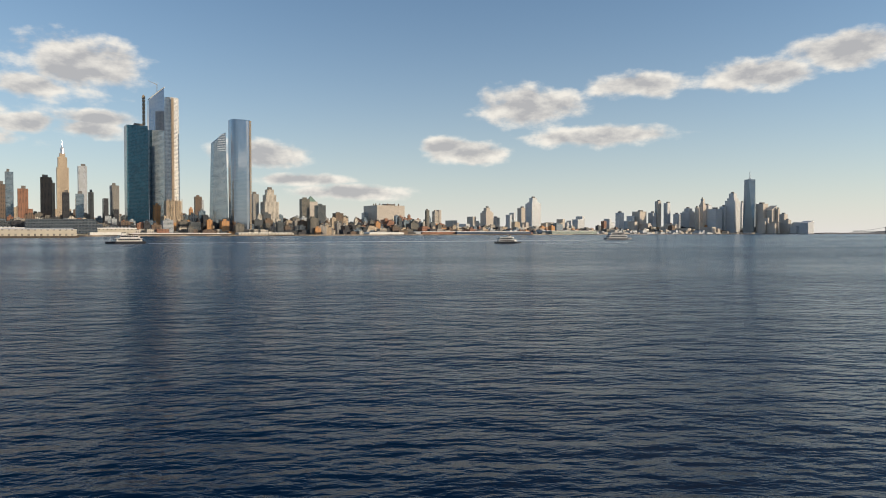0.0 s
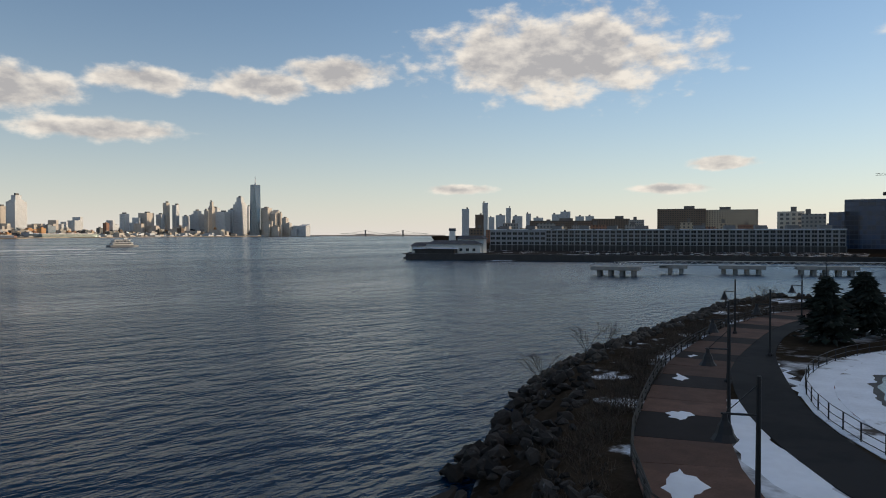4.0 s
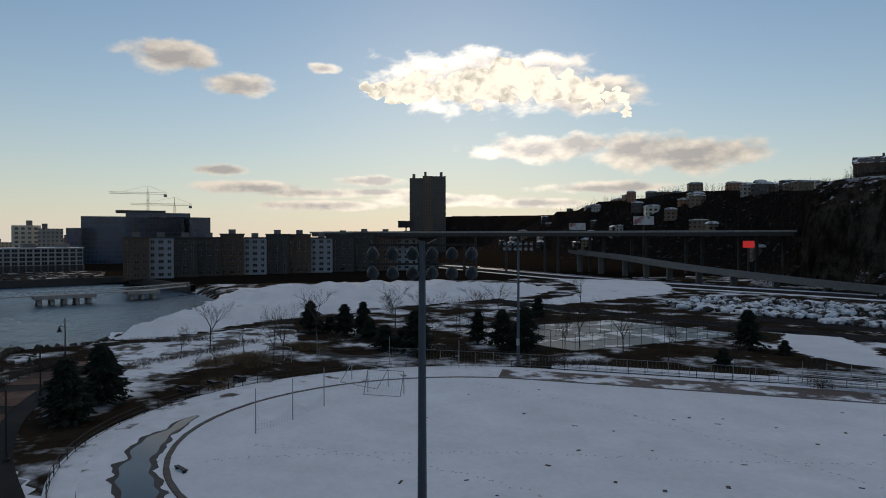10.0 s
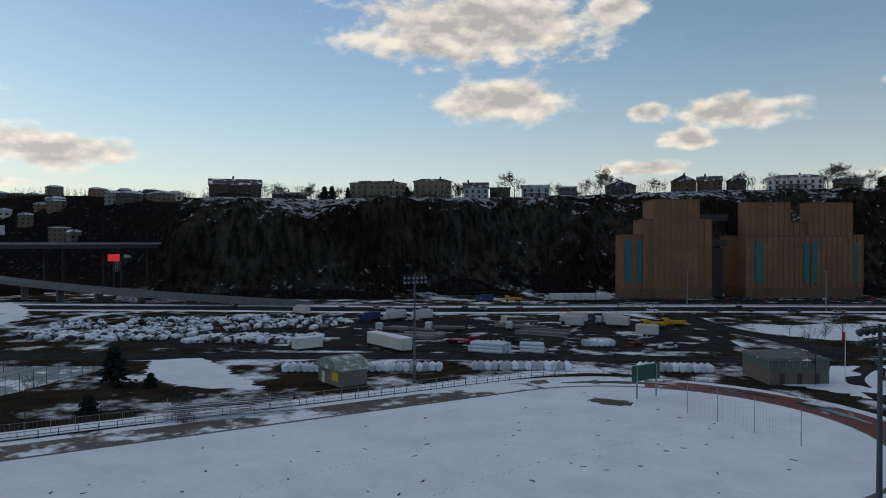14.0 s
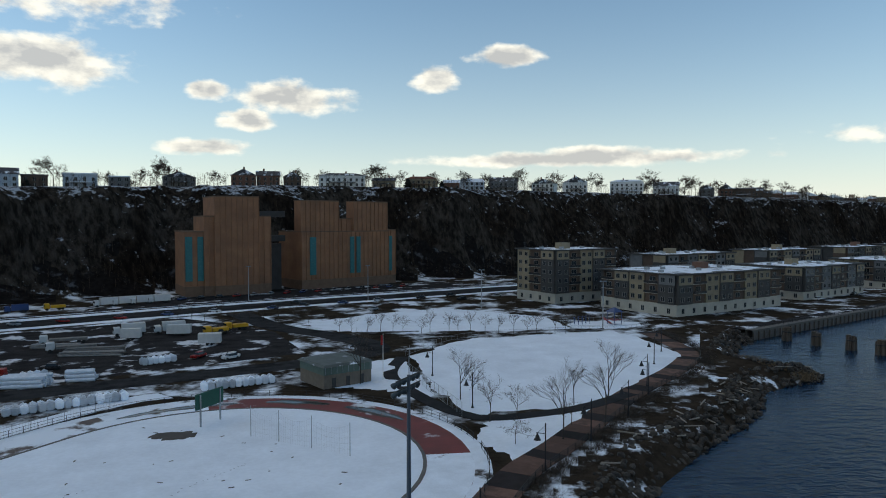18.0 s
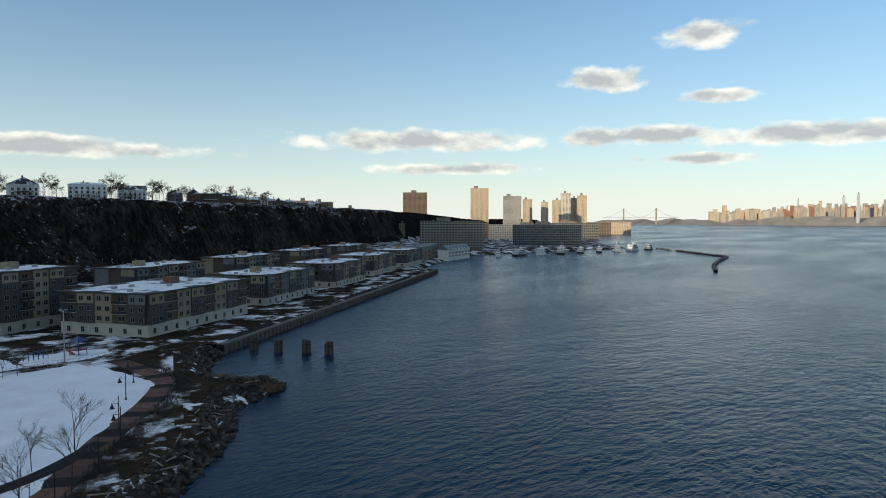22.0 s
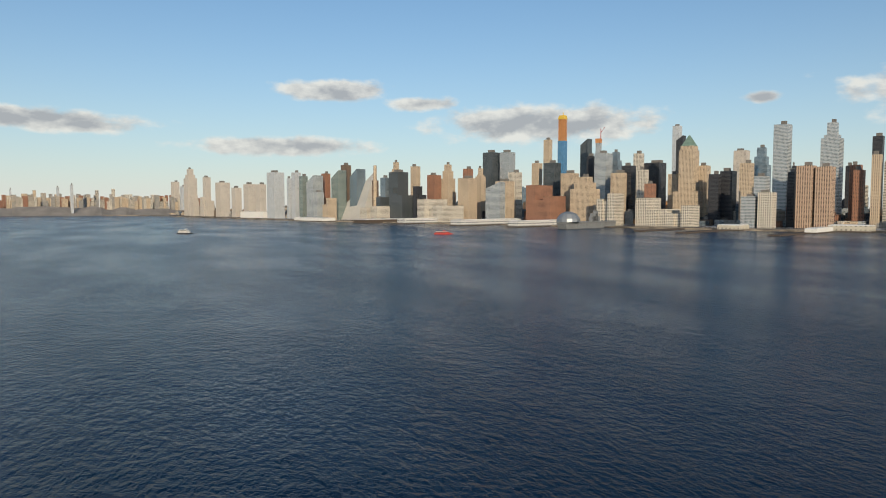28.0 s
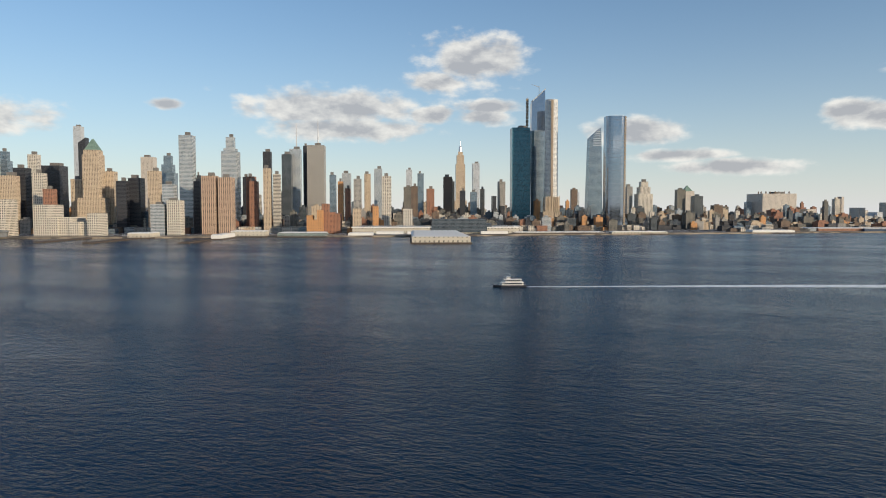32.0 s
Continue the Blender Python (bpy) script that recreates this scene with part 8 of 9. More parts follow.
box(bm, 0.25, 0, 7.6, 0.45, 0.12, 2.1)
part("flag", bm, PAINT[3], ob, "furled striped flag")

# ---- tunnel ventilation towers of ribbed brown panels
M_rib = material("brown_ribbed_panel", (0.31, 0.155, 0.084), 0.85, 0.2, 5.0, second=(0.22, 0.115, 0.068), amount=0.4, edge=0.2)
M_ventbase = material("brown_block_base", (0.17, 0.105, 0.07), 0.9, 0.2, 2.0)
M_teal = material("teal_louvre", (0.035, 0.16, 0.17), 0.5, 0.2, 1.0)


def vent_tower(x, y, turn, volumes, louvres, label):
    ob = thing("ventilation_tower", x, y, G0, turn, label, "ventilation building", "tunnel ventilation buildings")
    for u0, u1, dep, h, *deep in volumes:
        deep = deep[0] if deep else 24 - dep
        mid = -12 + dep + deep / 2
        bm = bmesh.new()
        box(bm, (u0 + u1) / 2, mid, 4.6, u1 - u0, deep, h - 4.6)
        vol = part("panel_wall", bm, M_rib, ob)
        bm = bmesh.new()
        box(bm, (u0 + u1) / 2, mid - 0.12, 0, u1 - u0 + 0.2, deep + 0.3, 4.59)
        part("base_wall", bm, M_ventbase, ob)
        n = max(2, round((u1 - u0) / 2.6))
        bm = bmesh.new()
        box(bm, 0, 0, 0, 0.30, 0.5, h - 4.8)
        me = mesh_of("rib", bm, M_rib)
        for k in range(n + 1):
            piece("rib", me, vol, Matrix.Translation((u0 + (u1 - u0) * k / n, -12 + dep - 0.2, 4.7)))
        bm = bmesh.new()
        box(bm, (u0 + u1) / 2, mid, h + 0.005, u1 - u0 + 0.4, deep + 0.4, 0.5)
        part("coping", bm, M_ventbase, ob)
    for u, w, z0, z1, dep in louvres:
        lv = bmesh.new()
        box(lv, u, -12 + dep - 0.3, z0, w, 0.5, z1 - z0)
        pan = part("louvre", lv, M_teal, ob, "teal louvre strip")
        bm = bmesh.new()
        box(bm, 0, 0, 0, w, 0.2, 0.18)
        me = mesh_of("slat", bm, M_teal)
        for k in range(int((z1 - z0) / 1.2)):
            piece("slat", me, pan, Matrix.Translation((u, -12 + dep - 0.62, z0 + 0.3 + 1.2 * k)))
    return ob


vent_tower(45.1, -338, 201, [(13.5, 19.5, 1.5, 36), (-6.5, 13.5, 0, 45), (-11, -6.5, 1.0, 36), (-19.5, -11, 2.0, 29)], [(-12.6, 2.6, 7, 27, 2.0), (-17.6, 3.0, 7, 27, 2.0)], "brown ribbed tunnel vent tower with teal louvres")
vent_tower(-6, -371, 209.5, [(27.3, 33.5, 1.0, 29), (6.0, 27.3, 0, 44, 7), (-3, 6.0, 2.0, 35, 6), (-24.5, -3, 0, 44, 7), (-24.7, 27.5, -1.0, 28.5)], [(29.5, 3.0, 7, 26, 1.0), (-18.6, 3.4, 7, 26, -1.0), (4.3, 2.4, 7, 26, -1.0), (8.2, 2.3, 7, 26, -1.0)], "broad brown ribbed tunnel vent tower with teal louvres")
ob = thing("linking_bridge", 22.5, -348, G0, 205, "dark linking bridge between two vent towers", "bridge")
for zz in (36, 24):
    bm = bmesh.new()
    box(bm, 0, 4, zz, 13, 5, 3.0)
    part("span", bm, M_charcoal, ob)
bm = bmesh.new()
box(bm, 0, 6, 0, 10, 6, 23)
part("shaft", bm, M_charcoal, ob)

# ---- the quay to the south: white lofts, restaurant, walkway platforms
ob = thing("loft_building", 438, 209, G0, 296, "long white loft building with blue-black window grid", "apartment building")
bm = bmesh.new()
box(bm, 0, 10, 0, 228, 20, 4.2)
part("arcade", bm, M_charcoal, ob, "dark ground floor arcade")
bm = bmesh.new()
box(bm, 0, 10, 4.21, 228, 20, 10.6)
part("wall", bm, material("white_concrete_frame", (0.30, 0.32, 0.34), 0.7, 0.12, 4.0), ob)
bm = bmesh.new()
box(bm, 0, 10, 14.83, 229, 21, 0.5)
part("roof", bm, M_roof_snow, ob)
win = WIN[(3.0, 1.9)]
for k in range(57):
    for fl in range(4 if k > 9 else 3):
        if fl < 4:
            piece("window", win, ob, local(ob, -112 + 4 * k, -0.04, 4.55 + 2.62 * fl * (1.0 if k > 9 else 1.3)))
bm = bmesh.new()
box(bm, 0, 0, 0, 0.7, 0.7, 4.2)
me = mesh_of("column", bm, M_greyclad)
for k in range(58):
    piece("column", me, ob, Matrix.Translation((-114 + 4 * k, -0.5, 0)))
for k in range(12):
    bm = bmesh.new()
    box(bm, -105 + 19 * k, 11, 15.34, 7, 9, 2.4)
    part("roof_house", bm, M_greyclad, ob)
bm = bmesh.new()
ribbon(bm, smooth_line([(283, 290), (303, 246), (353, 155), (398, 76), (392, 62), (360, 46), (318, 26)], 6), 1.0, G0 + 0.5, 4.6)
tagged(link("quay_wall", bm, M_charcoal), "dark stone quay wall", "quay", kind="structure")
slab("quay", [(285, 296), (304, 248), (354, 157), (399, 78), (470, 90), (500, 112), (390, 330), (330, 330)], G0 + 0.35, M_asphalt_snowy, "asphalt quay with parked cars and slush", "quay")
ob = thing("restaurant", 321, 285, G0 + 0.35, 300, "white waterfront restaurant with dark roofs and tower", "restaurant")
for cx, cy, sx, sy, h in ((0, 0, 34, 18, 5.5), (10, 2, 16, 12, 8.5), (-18, 2, 18, 16, 4.2)):
    bm = bmesh.new()
    box(bm, cx, cy, 0, sx, sy, h)
    part("wall", bm, M_whitewall, ob)
    bm = bmesh.new()
    prism(bm, [(cx - sx / 2 - 1, cy - sy / 2 - 1), (cx + sx / 2 + 1, cy - sy / 2 - 1), (cx + sx / 2 + 1, cy + sy / 2 + 1), (cx - sx / 2 - 1, cy + sy / 2 + 1)], h + 0.01, h + 2.2, 0.7)
    part("roof", bm, M_roof, ob)
    for k in range(int(sx / 4)):
        piece("window", WIN[(1.8, 1.7)], ob, local(ob, cx - sx / 2 + 2 + 4 * k, cy - sy / 2 - 0.02, 1.2))
bm = bmesh.new()
prism(bm, [(-4, -3), (0, -3), (0, 1), (-4, 1)], 5.0, 13.5, 0.75)
part("tower", bm, M_whitewall, ob)
bm = bmesh.new()
prism(bm, [(-4, -3), (0, -3), (0, 1), (-4, 1)], 13.52, 15.2, 0.9)
part("tower_cap", bm, M_roof, ob)
ob = thing("ferry_boat_hall", 300, 282, 0, 300, "dark moored dining barge at the quay tip", "barge")
bm = bmesh.new()
box(bm, 0, 0, -0.5, 26, 10, 3.5)
part("hull", bm, M_hullblack, ob)
bm = bmesh.new()
box(bm, 0, 0, 3.01, 24, 9, 3.2)
part("deckhouse", bm, M_charcoal, ob)
bm = bmesh.new()
box(bm, 0, 0, 6.22, 26, 11, 0.5)
part("roof", bm, M_roof_snow, ob)

PLAT = [(226, 123, 17, 9), (252, 113, 10, 7), (264, 92, 16, 9), (278, 67, 20, 8), (293, 43, 12, 7)]
last = None
for x, y, w, d in PLAT + [(316, 28, 4, 4)]:
    if w > 5:
        ob = thing("pier_platform", x, y, 0, 112, "concrete viewing platform on piles in the cove", "pier", "cove platforms")
        bm = bmesh.new()
        box(bm, 0, 0, 2.0, w, d, 1.3)
        part("deck", bm, M_concrete, ob)
        for k in range(int(w / 4)):
            for s in (-1, 1):
                bm = bmesh.new()
                tube(bm, (-w / 2 + 2.2 + 4 * k, s * d * 0.32, -2), (-w / 2 + 2.2 + 4 * k, s * d * 0.32, 2.0), 0.75, None, 8)
                part("support_post", bm, M_concrete, ob)
        for s in (-1, 1):
            bm = bmesh.new()
            for k in range(int(w / 1.5) + 1):
                tube(bm, (-w / 2 + 1.5 * k, s * (d / 2 - .15), 3.3), (-w / 2 + 1.5 * k, s * (d / 2 - .15), 4.4), 0.03, None, 4)
            tube(bm, (-w / 2, s * (d / 2 - .15), 4.4), (w / 2, s * (d / 2 - .15), 4.4), 0.04, None, 4)
            part("railing", bm, M_steel, ob)
        bm = bmesh.new()
        tube(bm, (0, 0, 3.3), (0, 0, 9), 0.07, None, 5)
        part("lamp_post", bm, M_black, ob)
    if last:
        a = math.degrees(math.atan2(y - last[1], x - last[0]))
        L = math.hypot(x - last[0], y - last[1])
        ob = thing("footbridge", (x + last[0]) / 2, (y + last[1]) / 2, 3.3, a, "white truss footbridge between platforms", "bridge", "cove footbridges")
        bm = bmesh.new()
        box(bm, 0, 0, -0.25, L, 2.2, 0.24)
        part("deck", bm, M_steel, ob)
        for s in (-1, 1):
            bm = bmesh.new()
            for q in (0.05, 1.5):
                tube(bm, (-L / 2, s * 1.05, q), (L / 2, s * 1.05, q), 0.07, None, 4)
            n = max(3, int(L / 1.8))
            for k in range(n):
                tube(bm, (-L / 2 + L * k / n, s * 1.05, 0.05 if k % 2 else 1.5), (-L / 2 + L * (k + 1) / n, s * 1.05, 1.5 if k % 2 else 0.05), 0.05, None, 4)
            part("truss", bm, M_whitewall, ob)
    last = (x, y)

# ---- brown and cream flats across the park road
for k in range(-3, 11):
    az = 86.5 + 1.75 * k
    d = 405 + 6 * k
    x, y = polar(az, d)
    tone = ("dark", "brown", "pale", "dark", "brown", "pale", "dark", "dark", "brown", "pale", "dark")[k]
    w = 0.0307 * d + 0.25
    hh = rb.choice([20, 22, 23, 21]) + (2 if k > 5 else 0) if k >= 0 else 21
    ob = thing("park_apartments", x, y, G0, -az, "%s flats with pale window bays" % {"brick": "red-brown brick", "white": "cream-fronted", "brown": "brown brick", "dark": "dark brick", "pale": "grey-fronted"}[tone], "apartment building", "park flats")
    bm = bmesh.new()
    box(bm, 0, 8, 0, w, 24, hh)
    part("wall", bm, {"brick": M_redbrick, "white": M_cream, "brown": M_brownclad, "dark": M_charcoal, "pale": M_paleclad}[tone], ob)
    bm = bmesh.new()
    box(bm, 0, 8, hh + 0.005, w + 0.8, 24.8, 0.7)
    part("cornice", bm, M_charcoal, ob)
    for fl in range(int(hh / 3.4)):
        for q in (-0.33, 0, 0.33):
            piece("window", WIN[(1.8, 1.7)] if q else WIN[(2.6, 1.7)], ob, local(ob, q * w, -4.04, 1.2 + 3.4 * fl))
    bm = bmesh.new()
    box(bm, 0, 8, hh + 0.71, 4, 5, 2.5)
    part("stair_head", bm, M_greyclad, ob)

ob = thing("glass_office_block", *polar(81.6, 650), G0, -81.6, "large dark blue glass office block", "office building")
for cx, w, h in ((-46, 22, 30), (0, 92, 40), (14, 52, 43.5), (50, 14, 40)):
    bm = bmesh.new()
    box(bm, cx, 16, 0, w, 38 - (w % 5), h)
    part("wing", bm, F["blue"], ob)
bm = bmesh.new()
box(bm, 0, 14, 43.6, 40, 16, 2.2)
part("plant_screen", bm, M_charcoal, ob)


def tower_crane(az, d, mast, jib, back, turn):
    ob = thing("tower_crane", *polar(az, d), G0, turn, "distant lattice tower crane", "crane", "tower cranes")
    bm = bmesh.new()
    for sx in (-1, 1):
        for sy in (-1, 1):
            tube(bm, (sx * .9, sy * .9, 0), (sx * .9, sy * .9, mast), 0.18, None, 4)
    for k in range(int(mast / 3)):
        tube(bm, (-.9, -.9, 3 * k), (.9, -.9, 3 * k + 3), 0.13, None, 3)
        tube(bm, (.9, .9, 3 * k), (-.9, .9, 3 * k + 3), 0.13, None, 3)
    part("mast", bm, M_hoist, ob)
    bm = bmesh.new()
    for zz, yy in ((0, -.7), (0, .7), (1.6, 0)):
        tube(bm, (-jib, yy, mast + zz), (back, yy, mast + zz), 0.16, None, 4)
    for k in range(int(jib / 3)):
        tube(bm, (-3 * k, -.7, mast), (-3 * k - 1.5, 0, mast + 1.6), 0.1, None, 3)
        tube(bm, (-3 * k - 1.5, 0, mast + 1.6), (-3 * k - 3, .7, mast), 0.1, None, 3)
    part("jib", bm, M_hoist, ob)
    bm = bmesh.new()
    tube(bm, (0, 0, mast), (0, 0, mast + 8), 0.5, 0.2, 4)
    tube(bm, (0, 0, mast + 8), (-jib * .7, 0, mast + 1.6), 0.09, None, 3)
    tube(bm, (0, 0, mast + 8), (back, 0, mast + 1.6), 0.09, None, 3)
    part("apex", bm, M_hoist, ob)
    bm = bmesh.new()
    box(bm, back - 1.5, 0, mast - 2.6, 3, 2, 2.6)
    part("counterweight", bm, M_concrete, ob)


tower_crane(82.1, 720, 64, 34, 17, -85)
tower_crane(84.0, 730, 54, 40, 16, -85)

# ---- the far south bank
def far_block(az0, az1, d, h, style, z=G0, label="", name="distant_block"):
    w = 2 * d * math.tan(radians((az1 - az0) / 2))
    ob = thing(name, *polar((az0 + az1) / 2, d), z, -(az0 + az1) / 2, label or STYLE[style][0], "building")
    bm = bmesh.new()
    box(bm, 0, w * 0.2, -4, w, max(16, w * 0.4), h + 4)
    # far off, haze is put into the wall's colour
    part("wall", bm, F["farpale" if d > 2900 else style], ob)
    bm = bmesh.new()
    box(bm, w * rb.uniform(-.25, .25), w * .2, h + 0.005, w * 0.22, max(5, w * 0.14), 3.5 + h * 0.03)
    part("plant_room", bm, M_citytop, ob)
    return ob


for az0, az1, d, h, st in ((64.6, 68.2, 1300, 57, "brown"), (68.2, 71.9, 1310, 55, "tan"), (73.2, 75.0, 720, 33, "white"), (74.8, 76.4, 700, 30, "grey"), (59.5, 62.5, 1200, 38, "brown"), (54.5, 59.5, 1250, 36, "brown"), (62.4, 63.6, 1100, 34, "grey"),
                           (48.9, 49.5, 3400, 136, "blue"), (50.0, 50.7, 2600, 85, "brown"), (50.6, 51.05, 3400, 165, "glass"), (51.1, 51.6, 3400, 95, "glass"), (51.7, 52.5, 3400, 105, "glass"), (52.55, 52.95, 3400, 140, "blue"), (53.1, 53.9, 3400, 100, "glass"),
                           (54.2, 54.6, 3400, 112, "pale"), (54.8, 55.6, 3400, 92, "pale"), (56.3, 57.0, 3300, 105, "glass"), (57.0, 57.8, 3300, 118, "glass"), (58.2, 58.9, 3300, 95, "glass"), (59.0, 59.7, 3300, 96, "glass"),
                           (102.5, 103.62, 1100, 118, "dark"), (103.58, 104.44, 1108, 122, "brown"), (104.4, 105.5, 1100, 121, "dark")):
    far_block(az0, az1, d, h, st, label="" if d < 2000 else "hazy tower of the far southern skyline", name="distant_block" if d < 2000 else "distant_tower")
for k in range(26):
    az = 49.5 + 1.4 * k
    far_block(az, az + rb.uniform(0.9, 1.6), rb.uniform(700, 1100), rb.uniform(14, 26), rb.choice(["brown", "brick", "dark", "grey", "tan"]))

# ---- elevated highway with its truss span, ramp, billboards
DECK = smooth_line([(470, -40), (430, -120), (400, -180), (372, -225), (345, -262), (322, -292)], 12)
hw = thing("elevated_highway", 0, 0, 0, 0, "dark elevated highway on steel columns", "highway", kind="structure")
bm = bmesh.new()
ribbon(bm, DECK, 8, 27.5, 2.2)
part("deck", bm, M_charcoal, hw)
for off in (-7.8, 7.8):
    bm = bmesh.new()
    ribbon(bm, [(x + off * 0.85, y + off * 0.5) for x, y in DECK], 0.25, 28.7, 1.2)
    part("parapet", bm, M_concrete, hw)
for i, (x, y) in enumerate(DECK):
    if i % 2 == 0 and y < -110:
        for s in (-5, 5):
            bm = bmesh.new()
            box(bm, x + s * .85, y + s * .5, 2, 1.4, 1.4, 23.4)
            part("column", bm, M_charcoal, hw)
tr = bmesh.new()
for zz in (20.0, 25.2):
    tube(tr, (466, -46, zz), (432, -116, zz), 0.6, None, 4)
for k in range(8):
    t0, t1 = k / 8, (k + 1) / 8
    tube(tr, (466 - 34 * t0, -46 - 70 * t0, 20 if k % 2 else 25.2), (466 - 34 * t1, -46 - 70 * t1, 25.2 if k % 2 else 20), 0.5, None, 4)
part("truss_span", tr, M_steel, hw, "grey steel truss span")
RAMP = smooth_line([(400, -195), (345, -200), (290, -200), (230, -212), (170, -232)], 10)
bm = bmesh.new()
L, R = [], []
rampo = thing("highway_ramp", 0, 0, 0, 0, "pale concrete ramp descending to the river road", "ramp", kind="structure")
top = []
for i, (x, y) in enumerate(RAMP):
    t = i / (len(RAMP) - 1)
    z = 13 * (1 - t) + 3.3
    top.append((x, y, z))
vs = []
for i, (x, y, z) in enumerate(top):
    x0, y0, _ = top[max(i - 1, 0)]
    x1, y1, _ = top[min(i + 1, len(top) - 1)]
    n = Vector((y0 - y1, x1 - x0)).normalized() * 4
    vs.append([bm.verts.new(p) for p in ((x + n.x, y + n.y, z + 0.9), (x + n.x * .93, y + n.y * .93, z), (x - n.x * .93, y - n.y * .93, z), (x - n.x, y - n.y, z + 0.9), (x - n.x, y - n.y, z - 1.4), (x + n.x, y + n.y, z - 1.4))])
for a, b in zip(vs, vs[1:]):
    for k in range(6):
        bm.faces.new((a[k], a[(k + 1) % 6], b[(k + 1) % 6], b[k]))
bmesh.ops.recalc_face_normals(bm, faces=bm.faces)
part("ramp_deck", bm, M_greyclad, rampo)
for x, y, z in top[1:-4:2]:
    bm = bmesh.new()
    box(bm, x, y, 2, 1.2, 3, z - 3.4)
    part("pier_wall", bm, M_greyclad, rampo)
M_red_sign = bpy.data.materials.new("lit_red_sign")
M_red_sign.use_nodes = True
M_red_sign.node_tree.nodes["Principled BSDF"].inputs["Emission Color"].default_value = (1.0, 0.05, 0.05, 1)
M_red_sign.node_tree.nodes["Principled BSDF"].inputs["Emission Strength"].default_value = 0.35
M_red_sign.node_tree.nodes["Principled BSDF"].inputs["Base Color"].default_value = (0.4, 0.02, 0.02, 1)
M_white_sign = material("poster_white", (0.6, 0.6, 0.6), 0.6, 0.2, 2.0, second=(0.35, 0.12, 0.12), amount=0.4)
for az, d, z, mm, lb2 in ((129.2, 395, 19, M_red_sign, "glowing red digital billboard"), (116.3, 560, 31, M_white_sign, "pale roadside billboard on a post"), (121.5, 470, 33, M_white_sign, "pale roadside billboard on a post"), (102.2, 560, 33, M_black, "black billboard with white lettering")):
    ob = thing("billboard", *polar(az, d), 2, -az, lb2, "billboard", "roadside billboards")
    bm = bmesh.new()
    big = mm is not M_red_sign
    box(bm, 0, 0, z - 2, 13 if big else 5.6, 0.6, 5.5 if big else 3.6)
    part("panel", bm, mm, ob)
    bm = bmesh.new()
    tube(bm, (0, 0.8, 0), (0, 0.8, z), 0.5, None, 8)
    part("post", bm, M_charcoal, ob)

# ---- the north: port flats, low glass offices, row houses, towers on the ridge
bigw = far_block(230.3, 235.6, 905, 37, "greyband", label="long grey apartment block at the marina", name="marina_apartments")
far_block(238.0, 243.6, 1040, 31, "darkglass", label="low dark glass offices at the marina", name="marina_offices")
for az0, az1, d, h, st in ((220.0, 221.6, 1500, 78, "tan"), (221.4, 222.7, 1520, 76, "tan"), (223.6, 224.9, 1450, 62, "brown"), (228.9, 230.9, 2200, 122, "brown"), (234.5, 236.0, 2300, 140, "tan"), (237.2, 238.7, 2250, 112, "grey"), (238.8, 239.6, 2500, 108, "tan"),
                           (240.3, 240.9, 2500, 98, "tan"), (241.2, 241.9, 2450, 104, "tan"), (241.9, 242.7, 2450, 128, "white"), (242.7, 243.2, 2500, 112, "tan"), (243.2, 244.0, 2450, 120, "tan"), (241.0, 245.0, 1500, 30, "greyband"), (236.0, 241.0, 1350, 28, "grey"), (231.0, 236.0, 1500, 30, "brown"), (245.5, 247.5, 1900, 30, "tan")):
    far_block(az0, az1, d, h, st, label="sunlit tower on the northern ridge" if h > 60 else "pale low building upriver", name="ridge_tower" if h > 60 else "upriver_building")
for k in range(30):
    az = rb.uniform(223, 246)
    far_block(az, az + rb.uniform(0.4, 1.0), rb.uniform(1300, 2400), rb.uniform(15, 36), rb.choice(["tan", "brick", "greyband", "brown", "brown"]), label="small building on the northern ridge", name="upriver_building")


def gabled(x, y, z, turn, w, d, h, roof_h, wall, roof, label, name="row_house", group=""):
    ob = thing(name, x, y, z, turn, label, "house", group)
    bm = bmesh.new()
    box(bm, 0, 0, -5, w, d, h + 5)
    part("wall", bm, wall, ob)
    bm = bmesh.new()
    v = [bm.verts.new(p) for p in ((-w / 2 - .4, -d / 2 - .5, h), (w / 2 + .4, -d / 2 - .5, h), (w / 2 + .4, d / 2 + .5, h), (-w / 2 - .4, d / 2 + .5, h), (-w / 2 - .4, 0, h + roof_h), (w / 2 + .4, 0, h + roof_h))]
    for f in ((0, 1, 5, 4), (2, 3, 4, 5), (0, 4, 3), (1, 2, 5), (3, 2, 1, 0)):
        bm.faces.new([v[i] for i in f])
    bmesh.ops.recalc_face_normals(bm, faces=bm.faces)
    if group and wall is not M_whitewall:
        bm.free()
        bm = bmesh.new()
        arc = [(w / 2 * math.cos(math.pi * k / 10) * 1.04, h + roof_h * math.sin(math.pi * k / 10)) for k in range(11)]
        a, b = ([bm.verts.new((u, sy * (d / 2 + 0.6), q)) for u, q in arc] for sy in (-1, 1))
        bm.faces.new(a)
        bm.faces.new(b[::-1])
        for k in range(11):
            bm.faces.new((a[k], b[k], b[(k + 1) % 11], a[(k + 1) % 11]))
        bmesh.ops.recalc_face_normals(bm, faces=bm.faces)
    part("roof", bm, roof, ob)
    for s in ((-0.28, 0.28, 0.0) if name != "hillside_house" else ()):
        for fl in range(max(1, int(h / 3.2))):
            piece("window", WIN[(1.4, 1.9)], ob, local(ob, s * w, -d / 2 - 0.05, 0.9 + 3.1 * fl))
    bm = bmesh.new()
    box(bm, w * .3, d * .15, h, 0.9, 0.9, roof_h + 1.4)
    if name != "hillside_house":
        part("chimney", bm, M_redbrick, ob)
    return ob


